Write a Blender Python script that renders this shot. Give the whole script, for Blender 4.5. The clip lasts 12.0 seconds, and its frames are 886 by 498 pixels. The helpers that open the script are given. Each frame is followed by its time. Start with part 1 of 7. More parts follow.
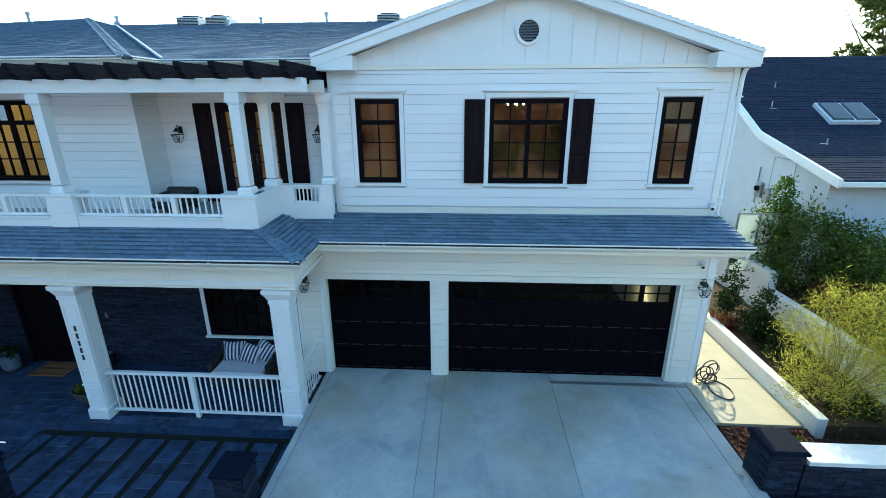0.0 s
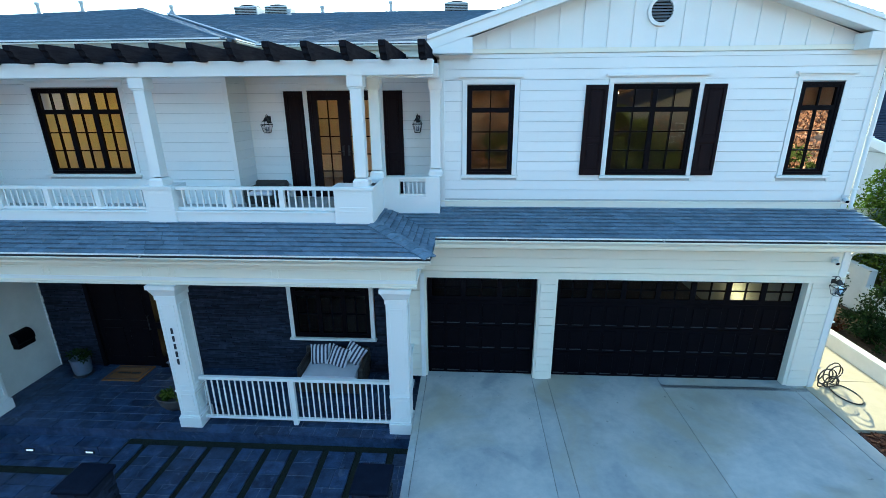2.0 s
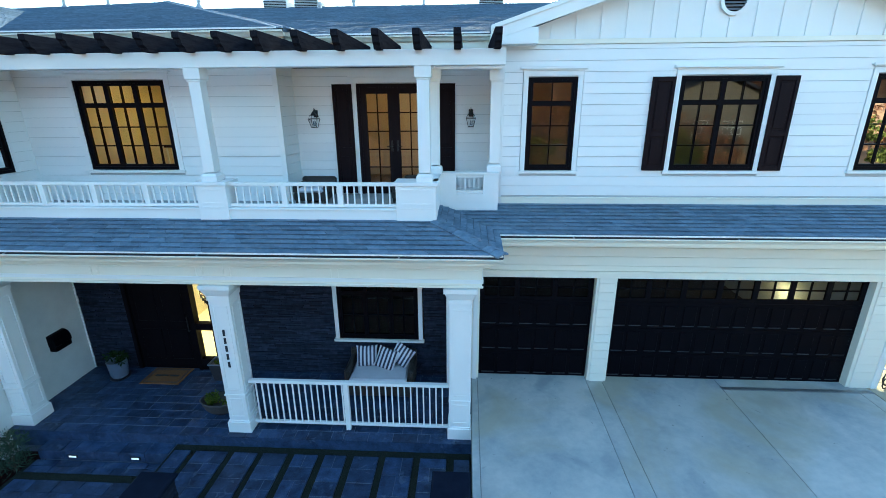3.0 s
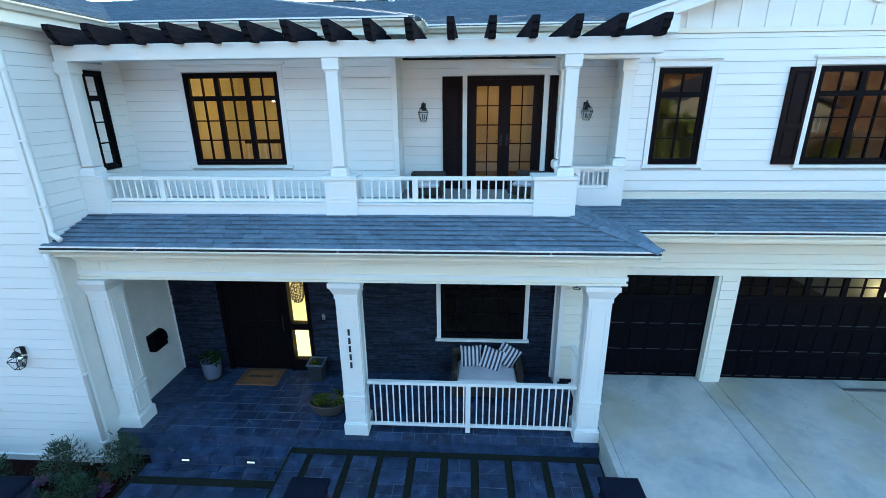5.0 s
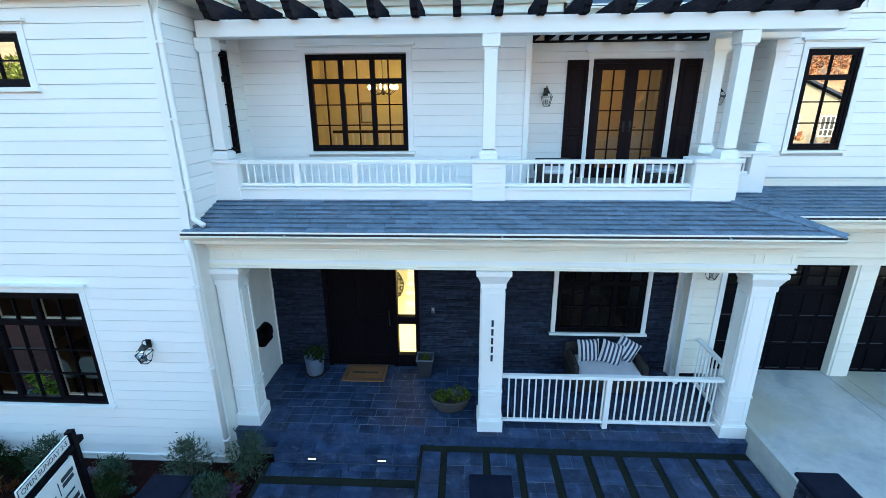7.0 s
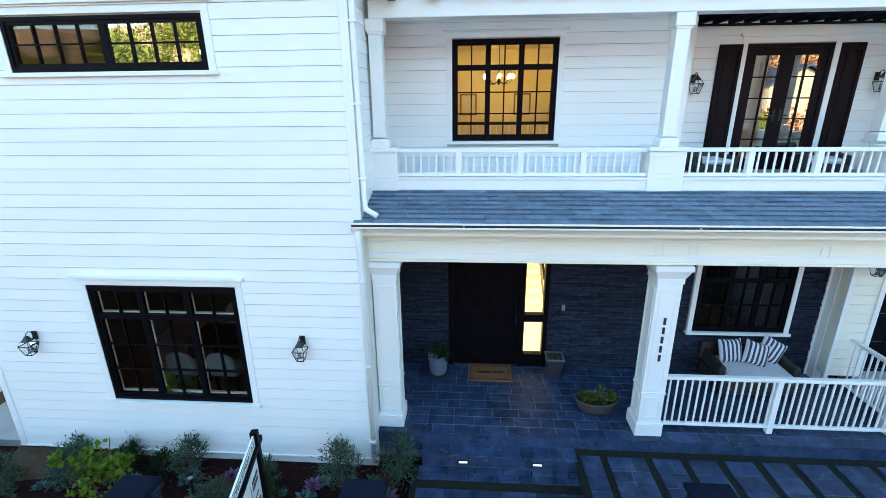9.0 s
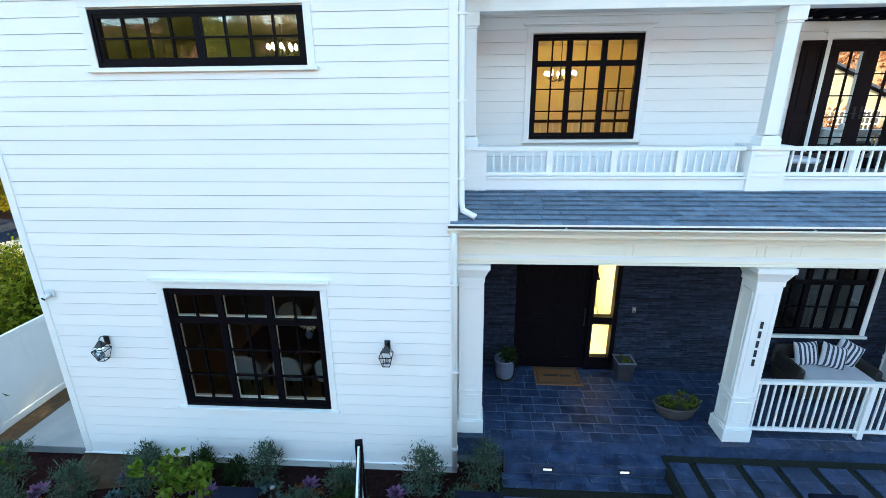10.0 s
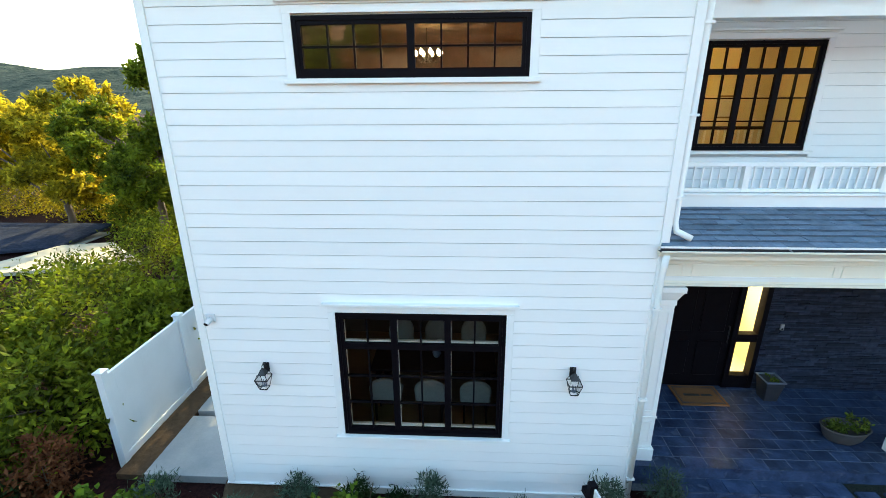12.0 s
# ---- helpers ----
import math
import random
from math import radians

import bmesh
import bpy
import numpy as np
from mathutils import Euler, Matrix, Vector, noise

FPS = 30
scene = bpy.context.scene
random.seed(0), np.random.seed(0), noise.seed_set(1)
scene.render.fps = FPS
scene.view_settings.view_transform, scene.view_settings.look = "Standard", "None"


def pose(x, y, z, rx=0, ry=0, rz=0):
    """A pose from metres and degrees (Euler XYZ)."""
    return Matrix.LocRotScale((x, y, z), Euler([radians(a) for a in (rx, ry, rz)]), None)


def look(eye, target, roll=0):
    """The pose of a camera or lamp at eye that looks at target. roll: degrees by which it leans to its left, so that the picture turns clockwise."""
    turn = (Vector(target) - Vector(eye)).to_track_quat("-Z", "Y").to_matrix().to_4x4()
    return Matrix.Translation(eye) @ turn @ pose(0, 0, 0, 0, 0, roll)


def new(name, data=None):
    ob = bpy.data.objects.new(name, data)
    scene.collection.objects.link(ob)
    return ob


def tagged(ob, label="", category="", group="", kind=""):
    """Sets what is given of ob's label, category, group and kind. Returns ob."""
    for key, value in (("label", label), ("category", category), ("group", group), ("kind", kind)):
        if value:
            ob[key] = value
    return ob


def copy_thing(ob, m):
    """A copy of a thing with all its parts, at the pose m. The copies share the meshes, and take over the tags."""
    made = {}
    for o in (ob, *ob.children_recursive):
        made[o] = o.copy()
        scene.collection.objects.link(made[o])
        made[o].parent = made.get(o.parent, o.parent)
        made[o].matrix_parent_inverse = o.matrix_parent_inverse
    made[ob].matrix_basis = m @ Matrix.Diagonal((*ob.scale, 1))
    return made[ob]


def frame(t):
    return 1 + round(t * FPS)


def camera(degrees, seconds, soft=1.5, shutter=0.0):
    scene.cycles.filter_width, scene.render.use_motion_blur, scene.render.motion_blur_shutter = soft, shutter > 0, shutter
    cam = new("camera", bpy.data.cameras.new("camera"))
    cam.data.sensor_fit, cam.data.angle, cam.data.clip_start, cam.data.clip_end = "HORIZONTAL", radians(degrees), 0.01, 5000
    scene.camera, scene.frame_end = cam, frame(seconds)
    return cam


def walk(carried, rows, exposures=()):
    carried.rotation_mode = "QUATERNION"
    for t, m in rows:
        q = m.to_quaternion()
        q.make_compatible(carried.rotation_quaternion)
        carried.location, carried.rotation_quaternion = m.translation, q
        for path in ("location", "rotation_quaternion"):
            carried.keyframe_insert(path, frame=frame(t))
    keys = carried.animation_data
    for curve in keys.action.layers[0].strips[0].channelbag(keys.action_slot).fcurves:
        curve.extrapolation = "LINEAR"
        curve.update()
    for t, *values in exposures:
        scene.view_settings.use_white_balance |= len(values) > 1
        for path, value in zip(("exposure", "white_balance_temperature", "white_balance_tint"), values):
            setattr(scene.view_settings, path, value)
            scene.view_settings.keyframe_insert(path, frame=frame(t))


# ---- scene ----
cam = camera(89.04, 12.0, 0.8)
# seconds, x, y, z, yaw, pitch, roll
PATH = [
    (0, 3.131, -8.997, 6.056, 3.35, -18.29, 0.26),
    (0.5, 2.585, -8.872, 5.990, 3.33, -18.24, 0.30),
    (1, 2.032, -8.755, 5.918, 3.32, -18.21, 0.34),
    (1.5, 1.459, -8.700, 5.858, 3.31, -18.21, 0.35),
    (2, 0.861, -8.611, 5.806, 3.24, -18.21, 0.37),
    (2.5, 0.290, -8.498, 5.753, 3.12, -18.23, 0.36),
    (3, -0.281, -8.392, 5.697, 3.02, -18.28, 0.37),
    (5, -2.503, -8.275, 5.580, 3.20, -18.31, 0.49),
    (5.5, -3.146, -8.257, 5.506, 3.04, -18.27, 0.44),
    (6, -3.774, -8.228, 5.424, 2.89, -18.18, 0.41),
    (6.5, -4.378, -8.185, 5.329, 2.76, -18.06, 0.40),
    (7, -4.979, -8.170, 5.249, 2.70, -17.91, 0.40),
    (9, -7.461, -7.990, 5.058, 3.71, -17.92, 0.54),
    (9.5, -8.150, -7.913, 5.037, 3.59, -18.04, 0.52),
    (10, -8.850, -7.854, 5.055, 3.43, -18.15, 0.48),
    (10.5, -9.555, -7.767, 5.095, 3.27, -18.25, 0.45),
    (11, -10.247, -7.677, 5.156, 3.13, -18.35, 0.43),
    (11.5, -10.928, -7.598, 5.223, 2.97, -18.43, 0.41),
    (12, -11.611, -7.511, 5.269, 2.82, -18.51, 0.37),
]
walk(cam, [(t, pose(x, y, z, 90 + pitch, roll, yaw)) for t, x, y, z, yaw, pitch, roll in PATH],
     exposures=[(0, 2.08, 5450, -11), (2.5, 2.40, 5500, -12), (5.5, 2.72, 5800, -9), (9.5, 3.05, 6500, -4), (12, 2.90, 6900, -4)])

# ---- world and sun ----
world = bpy.data.worlds.new("World")
scene.world = world
world.use_nodes = True
wn = world.node_tree
sky = wn.nodes.new("ShaderNodeTexSky")
sky.sky_type = 'NISHITA'
sky.sun_disc = False
SUN_ELEV, SUN_AZ = radians(25), radians(5)
sky.sun_elevation = SUN_ELEV
sky.sun_rotation = SUN_AZ
sky.air_density = 1.0
sky.dust_density = 1.5
bgn = wn.nodes["Background"]
wn.links.new(sky.outputs[0], bgn.inputs[0])
bgn.inputs[1].default_value = 0.12
sun = new("sun", bpy.data.lights.new("sun", "SUN"))
sun.data.energy = 2.2
sun.data.angle = radians(0.5)
sun.data.color = (1.0, 0.77, 0.45)
sdir = Vector((math.sin(SUN_AZ) * math.cos(SUN_ELEV), math.cos(SUN_AZ) * math.cos(SUN_ELEV), math.sin(SUN_ELEV)))
sun.matrix_world = look(sdir * 50, (0, 0, 0))


def room_lamp(x, y, z, watts, size=0.12, colour=(1.0, 0.58, 0.12)):
    ob = new("room_lamp", bpy.data.lights.new("room_lamp", "POINT"))
    ob.data.energy, ob.data.shadow_soft_size, ob.data.color = watts, size, colour
    ob.location = (x, y, z)


room_lamp(-6.6, 2.6, 5.9, 7.5)
room_lamp(-2.0, 3.0, 5.9, 2.5)
room_lamp(3.4, 3.0, 5.9, 0.35)
room_lamp(-12.3, 0.5, 6.0, 1.8)
room_lamp(-12.2, 0.3, 2.3, 0.7)
# Added lamp that brightens the right-hand garage panes; no such fitting is known.
room_lamp(7.68, 2.75, 0.85, 4, 0.05, (1.0, 0.76, 0.36))
room_lamp(-7.5, 0.95, 2.5, 95, 0.12, (1.0, 0.80, 0.40))


# ---- materials ----
def material(name, a, b=None, rough=0.6, metal=0.0, scale=8.0, fine=60.0, bump=0.15, depth=0.004, rnd=0.0, island=0.0, spec=0.5, stretch=(1, 1, 1), coat=0.0, translucent=0.0, span=(0.42, 0.92)):
    """A surface of two colours mixed by coarse and fine noise, with relief; rnd and island vary the value piece by piece."""
    m = bpy.data.materials.new(name)
    m.use_nodes = True
    t = m.node_tree
    n, l = t.nodes, t.links
    p = n["Principled BSDF"]
    p.inputs["Metallic"].default_value = metal
    p.inputs["Specular IOR Level"].default_value = spec
    p.inputs["Coat Weight"].default_value = coat
    b = b or a
    geo = n.new("ShaderNodeNewGeometry")
    mp = n.new("ShaderNodeMapping")
    mp.inputs["Scale"].default_value = stretch
    l.new(geo.outputs["Position"], mp.inputs[0])
    big, small = n.new("ShaderNodeTexNoise"), n.new("ShaderNodeTexNoise")
    for node, s, d in ((big, scale, 6.0), (small, fine, 4.0)):
        node.inputs["Scale"].default_value = s
        node.inputs["Detail"].default_value = d
        node.inputs["Roughness"].default_value = 0.62
        l.new(mp.outputs[0], node.inputs["Vector"])
    add = n.new("ShaderNodeMath")
    add.operation = 'MULTIPLY_ADD'
    l.new(small.outputs["Fac"], add.inputs[0])
    add.inputs[1].default_value = 0.35
    l.new(big.outputs["Fac"], add.inputs[2])
    ramp = n.new("ShaderNodeMapRange")
    ramp.inputs["From Min"].default_value, ramp.inputs["From Max"].default_value = span
    l.new(add.outputs[0], ramp.inputs["Value"])
    mix = n.new("ShaderNodeMix")
    mix.data_type = 'RGBA'
    mix.inputs["A"].default_value = (*a, 1)
    mix.inputs["B"].default_value = (*b, 1)
    l.new(ramp.outputs[0], mix.inputs["Factor"])
    col = mix.outputs["Result"]
    if rnd or island:
        hsv = n.new("ShaderNodeHueSaturation")
        src = n.new("ShaderNodeObjectInfo").outputs["Random"] if rnd else geo.outputs["Random Per Island"]
        amt = rnd or island
        mr = n.new("ShaderNodeMapRange")
        mr.inputs["To Min"].default_value, mr.inputs["To Max"].default_value = 1 - amt, 1 + amt
        l.new(src, mr.inputs["Value"])
        l.new(mr.outputs[0], hsv.inputs["Value"])
        l.new(col, hsv.inputs["Color"])
        col = hsv.outputs["Color"]
    l.new(col, p.inputs["Base Color"])
    rr = n.new("ShaderNodeMapRange")
    rr.inputs["To Min"].default_value, rr.inputs["To Max"].default_value = max(rough - 0.1, 0.02), min(rough + 0.1, 1)
    l.new(small.outputs["Fac"], rr.inputs["Value"])
    l.new(rr.outputs[0], p.inputs["Roughness"])
    if bump:
        bp = n.new("ShaderNodeBump")
        bp.inputs["Strength"].default_value = bump
        bp.inputs["Distance"].default_value = depth
        l.new(add.outputs[0], bp.inputs["Height"])
        l.new(bp.outputs[0], p.inputs["Normal"])
    if translucent:
        tr = n.new("ShaderNodeBsdfTranslucent")
        l.new(col, tr.inputs["Color"])
        ms = n.new("ShaderNodeMixShader")
        ms.inputs[0].default_value = translucent
        l.new(p.outputs[0], ms.inputs[1])
        l.new(tr.outputs[0], ms.inputs[2])
        l.new(ms.outputs[0], n["Material Output"].inputs["Surface"])
    return m


def glass(name, ior=1.9, tint=(1, 1, 1)):
    m = bpy.data.materials.new(name)
    m.use_nodes = True
    n, l = m.node_tree.nodes, m.node_tree.links
    n.remove(n["Principled BSDF"])
    tr, gl, mx, fr = (n.new("ShaderNodeBsdf" + k) if k in ("Transparent", "Glossy") else n.new("ShaderNode" + k) for k in ("Transparent", "Glossy", "MixShader", "Fresnel"))
    tr.inputs["Color"].default_value = (*tint, 1)
    gl.inputs["Roughness"].default_value = 0.0
    fr.inputs["IOR"].default_value = ior
    l.new(fr.outputs[0], mx.inputs[0])
    l.new(tr.outputs[0], mx.inputs[1])
    l.new(gl.outputs[0], mx.inputs[2])
    l.new(mx.outputs[0], n["Material Output"].inputs["Surface"])
    return m


def glow(name, colour, power):
    m = bpy.data.materials.new(name)
    m.use_nodes = True
    p = m.node_tree.nodes["Principled BSDF"]
    p.inputs["Base Color"].default_value = (*colour, 1)
    p.inputs["Emission Color"].default_value = (*colour, 1)
    p.inputs["Emission Strength"].default_value = power
    return m


WHITE = material("white_paint", (0.80, 0.80, 0.79), (0.76, 0.77, 0.76), rough=0.45, scale=1.3, fine=35, bump=0.06)
CREAM = material("cream_trim_paint", (0.82, 0.79, 0.69), (0.78, 0.75, 0.65), rough=0.45, scale=1.3, fine=35, bump=0.06)
CREAM_BOARD = material("cream_siding", (0.82, 0.79, 0.69), (0.78, 0.75, 0.66), rough=0.5, scale=0.9, fine=40, bump=0.12, rnd=0.02, stretch=(0.25, 1, 1))
SIDING = material("white_siding", (0.82, 0.82, 0.81), (0.77, 0.78, 0.78), rough=0.5, scale=0.9, fine=40, bump=0.12, rnd=0.025, stretch=(0.25, 1, 1))
BLACK = material("black_frame", (0.0025, 0.002, 0.0035), (0.005, 0.004, 0.006), rough=0.5, bump=0.03, spec=0.06)
ESPRESSO = material("espresso_wood", (0.007, 0.004, 0.006), (0.014, 0.008, 0.010), rough=0.5, spec=0.08, scale=3, fine=50, bump=0.1, stretch=(6, 6, 0.4))
BEAMWOOD = material("dark_beam", (0.006, 0.006, 0.009), (0.022, 0.022, 0.028), rough=0.8, spec=0.0, scale=6, fine=60, bump=0.3, stretch=(5, 0.6, 5))
DOORBLACK = material("garage_door_black", (0.0018, 0.0015, 0.003), (0.004, 0.0032, 0.0055), rough=0.4, bump=0.05, scale=4, spec=0.06)
# Pale tone for strips that paint the sky's glint on panel bevels.
DOOR_GLINT = material("door_bevel_glint", (0.015, 0.017, 0.024), (0.05, 0.053, 0.065), rough=0.5, scale=6, bump=0.05)
STONE = material("ledger_stone", (0.005, 0.008, 0.019), (0.022, 0.029, 0.050), rough=0.75, spec=0.2, scale=9, fine=70, bump=0.5, depth=0.01, island=0.55)
SLATE = material("slate_tile", (0.003, 0.009, 0.032), (0.036, 0.062, 0.130), rough=0.5, spec=0.4, scale=5, fine=38, bump=0.8, depth=0.012, rnd=0.28, span=(0.45, 0.86))
GROUT = material("grey_grout", (0.06, 0.08, 0.12), (0.17, 0.20, 0.25), rough=0.9, scale=20)
# Wall core behind the boards, greyed so the gaps read as shadow lines.
GAP_SHADE = material("siding_gap_shade", (0.44, 0.45, 0.46), (0.54, 0.55, 0.56), rough=0.9, scale=6)
JOINT = material("joint_filler", (0.17, 0.18, 0.19), (0.24, 0.25, 0.25), rough=0.9, scale=20)
SHINGLE = material("asphalt_shingle", (0.092, 0.135, 0.19), (0.185, 0.24, 0.31), rough=0.9, spec=0.15, scale=9, fine=240, bump=0.45, rnd=0.16)
SHINGLE_FAR = material("asphalt_shingle_joined", (0.085, 0.125, 0.18), (0.175, 0.228, 0.30), rough=0.9, spec=0.15, scale=10, fine=160, bump=0.45, island=0.16)
# Dark strip colour that paints the shadow line under each shingle course.
SHINGLE_SHADOW = material("shingle_shadow_line", (0.035, 0.052, 0.08), (0.075, 0.10, 0.135), rough=0.95, scale=10, fine=160, bump=0.3)
SHINGLE_DARK = material("neighbour_shingle", (0.014, 0.018, 0.034), (0.036, 0.045, 0.070), rough=0.9, spec=0.05, scale=8, fine=120, bump=0.5, island=0.12)
CONCRETE = material("concrete", (0.27, 0.30, 0.32), (0.46, 0.46, 0.44), rough=0.8, scale=0.7, fine=7, bump=0.12, rnd=0.09, span=(0.44, 0.80))


def stain(m, colour, scale, lo, hi, amount):
    """Adds blotches of another colour, with edges of their own, to a material's base colour."""
    n, l = m.node_tree.nodes, m.node_tree.links
    p = n["Principled BSDF"]
    src = p.inputs["Base Color"].links[0].from_socket
    geo, tex, mr, mix = n.new("ShaderNodeNewGeometry"), n.new("ShaderNodeTexNoise"), n.new("ShaderNodeMapRange"), n.new("ShaderNodeMix")
    mix.data_type = 'RGBA'
    tex.inputs["Scale"].default_value, tex.inputs["Detail"].default_value, tex.inputs["Distortion"].default_value = scale, 5.0, 0.6
    mr.inputs["From Min"].default_value, mr.inputs["From Max"].default_value, mr.inputs["To Max"].default_value = lo, hi, amount
    l.new(geo.outputs["Position"], tex.inputs["Vector"])
    l.new(tex.outputs["Fac"], mr.inputs["Value"])
    l.new(mr.outputs[0], mix.inputs["Factor"])
    l.new(src, mix.inputs["A"])
    mix.inputs["B"].default_value = (*colour, 1)
    l.new(mix.outputs["Result"], p.inputs["Base Color"])


stain(CONCRETE, (0.19, 0.22, 0.25), 1.1, 0.56, 0.70, 0.5)
stain(CONCRETE, (0.34, 0.31, 0.22), 0.55, 0.50, 0.66, 0.65)
stain(CONCRETE, (0.10, 0.11, 0.12), 5.5, 0.69, 0.74, 0.6)
stain(SLATE, (0.10, 0.13, 0.19), 7.0, 0.60, 0.70, 0.5)
stain(SHINGLE, (0.20, 0.24, 0.29), 2.2, 0.5, 0.7, 0.4)
CONCRETE_WARM = material("side_concrete", (0.40, 0.35, 0.25), (0.52, 0.46, 0.34), rough=0.8, scale=1.5, fine=30, bump=0.15, rnd=0.04)
# Concrete darkened in colour to stand for the shade on the side slab.
CONCRETE_SHADED = material("shaded_concrete", (0.19, 0.21, 0.22), (0.30, 0.31, 0.31), rough=0.85, scale=1.5, fine=30, bump=0.15, rnd=0.05)
STUCCO = material("white_stucco", (0.72, 0.71, 0.68), (0.62, 0.61, 0.58), rough=0.85, scale=3, fine=120, bump=0.4)
NSTUCCO = material("grey_stucco", (0.60, 0.62, 0.64), (0.54, 0.56, 0.58), rough=0.85, scale=2, fine=120, bump=0.3)
SOIL = material("dark_mulch", (0.006, 0.003, 0.004), (0.032, 0.013, 0.011), rough=0.95, spec=0.05, scale=18, fine=120, bump=0.9, depth=0.03)
REDMULCH = material("red_bark_mulch", (0.13, 0.038, 0.016), (0.025, 0.011, 0.008), rough=0.95, scale=30, fine=160, bump=0.9, depth=0.02, island=0.5)
EARTH = material("bare_earth", (0.045, 0.030, 0.018), (0.085, 0.058, 0.036), rough=0.95, spec=0.1, scale=10, fine=80, bump=0.7, depth=0.02)
TURF = material("synthetic_turf", (0.002, 0.005, 0.002), (0.007, 0.012, 0.004), rough=0.95, scale=60, fine=400, bump=0.9, depth=0.02)
PLASTIC = material("white_vinyl", (0.62, 0.65, 0.67), (0.57, 0.60, 0.62), rough=0.35, bump=0.02, scale=2)
METAL = material("dull_metal", (0.42, 0.43, 0.44), (0.30, 0.31, 0.32), rough=0.45, metal=0.8, scale=6)
LANTERN = material("bronze_black", (0.015, 0.016, 0.018), (0.03, 0.03, 0.032), rough=0.4, metal=0.5)
ROOM = material("cream_plaster", (0.72, 0.66, 0.54), (0.66, 0.6, 0.49), rough=0.8, scale=0.6, bump=0.05)
# Darkened copy of the cream plaster; the rooms' dimness is in its colour.
ROOM_SHADED = material("shaded_plaster", (0.08, 0.068, 0.06), (0.05, 0.045, 0.045), rough=0.8, scale=0.8, bump=0.05)
WOODFLOOR = material("oak_floor", (0.22, 0.14, 0.08), (0.14, 0.085, 0.05), rough=0.4, scale=3, stretch=(0.4, 4, 1))
FABRIC = material("blue_grey_fabric", (0.24, 0.28, 0.30), (0.18, 0.21, 0.23), rough=0.9, scale=12, fine=200, bump=0.3)
CUSHION = material("white_cushion", (0.62, 0.62, 0.66), (0.55, 0.55, 0.60), rough=0.9, scale=6, fine=200, bump=0.3)
NAVY = material("navy_stripe", (0.03, 0.035, 0.06), (0.045, 0.05, 0.08), rough=0.9, fine=200, bump=0.3)
WICKER = material("dark_wicker", (0.016, 0.013, 0.012), (0.035, 0.028, 0.024), rough=0.6, scale=40, fine=150, bump=0.9, depth=0.01)
COIR = material("coir_mat", (0.25, 0.11, 0.034), (0.13, 0.055, 0.020), rough=0.95, scale=40, fine=300, bump=0.8)
CERAMIC = material("pale_grey_ceramic", (0.14, 0.17, 0.235), (0.11, 0.135, 0.19), rough=0.45, scale=5)
BROWNPOT = material("weathered_brown_pot", (0.04, 0.036, 0.038), (0.07, 0.062, 0.06), rough=0.7, scale=8, bump=0.3)
DARKPOT = material("dark_glazed_pot", (0.02, 0.02, 0.025), (0.035, 0.035, 0.04), rough=0.35)
BARK = material("bark", (0.07, 0.05, 0.035), (0.14, 0.10, 0.07), rough=0.95, scale=10, fine=60, bump=0.9, depth=0.02, stretch=(3, 3, 0.6))
SIGNWHITE = material("sign_white", (0.72, 0.76, 0.76), (0.68, 0.72, 0.73), rough=0.4, bump=0.02)
INK = material("sign_ink", (0.015, 0.02, 0.03), rough=0.5, bump=0)
HOSE = material("black_rubber_hose", (0.015, 0.015, 0.016), (0.03, 0.03, 0.03), rough=0.5)


def leafmat(name, a, b, tl=0.35):
    return material(name, a, b, rough=0.7, scale=1.2, fine=14, bump=0, island=0.5, translucent=tl, spec=0.12)


LEAF_HEDGE = leafmat("hedge_leaf", (0.016, 0.042, 0.008), (0.16, 0.20, 0.03), 0.4)
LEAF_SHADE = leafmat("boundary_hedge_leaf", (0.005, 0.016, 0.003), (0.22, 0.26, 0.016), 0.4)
LEAF_YELLOW = leafmat("feathery_leaf", (0.16, 0.18, 0.02), (0.50, 0.46, 0.08), 0.5)
LEAF_TREE = leafmat("tree_leaf", (0.02, 0.035, 0.004), (0.62, 0.48, 0.03), 0.6)
LEAF_DARK = leafmat("dark_leaf", (0.010, 0.025, 0.008), (0.028, 0.05, 0.012), 0.3)
LEAF_FIG = leafmat("fig_leaf", (0.06, 0.12, 0.012), (0.14, 0.20, 0.022), 0.4)
LEAF_SAGE = leafmat("sage_leaf", (0.035, 0.065, 0.04), (0.08, 0.115, 0.08), 0.25)
LEAF_BLUE = leafmat("blue_succulent", (0.04, 0.08, 0.085), (0.085, 0.14, 0.13), 0.1)
LEAF_PURPLE = leafmat("purple_succulent", (0.09, 0.045, 0.11), (0.18, 0.09, 0.18), 0.1)
LEAF_RUST = leafmat("rusty_leaf", (0.09, 0.025, 0.014), (0.16, 0.07, 0.025), 0.4)
LEAF_HILL = leafmat("hillside_leaf", (0.13, 0.055, 0.032), (0.42, 0.21, 0.12), 0.2)
LEAF_STREET = leafmat("street_tree_leaf", (0.02, 0.045, 0.01), (0.20, 0.21, 0.05), 0.3)
BEIGE = material("beige_stucco", (0.20, 0.18, 0.15), (0.15, 0.135, 0.115), rough=0.85, scale=2, bump=0.2)
DRYGRASS = material("dry_grass", (0.20, 0.11, 0.06), (0.36, 0.22, 0.13), rough=0.95, scale=0.3, fine=3, bump=0.6, depth=0.1)
ASPHALT = material("asphalt", (0.045, 0.045, 0.048), (0.065, 0.064, 0.064), rough=0.9, scale=1, fine=60, bump=0.3)
HILL_FAR = material("far_hill", (0.010, 0.022, 0.024), (0.050, 0.066, 0.056), rough=1, spec=0.02, scale=0.12, fine=0.5, bump=0.8, depth=6, span=(0.5, 0.85))
GLASS = glass("window_glass", 1.95)
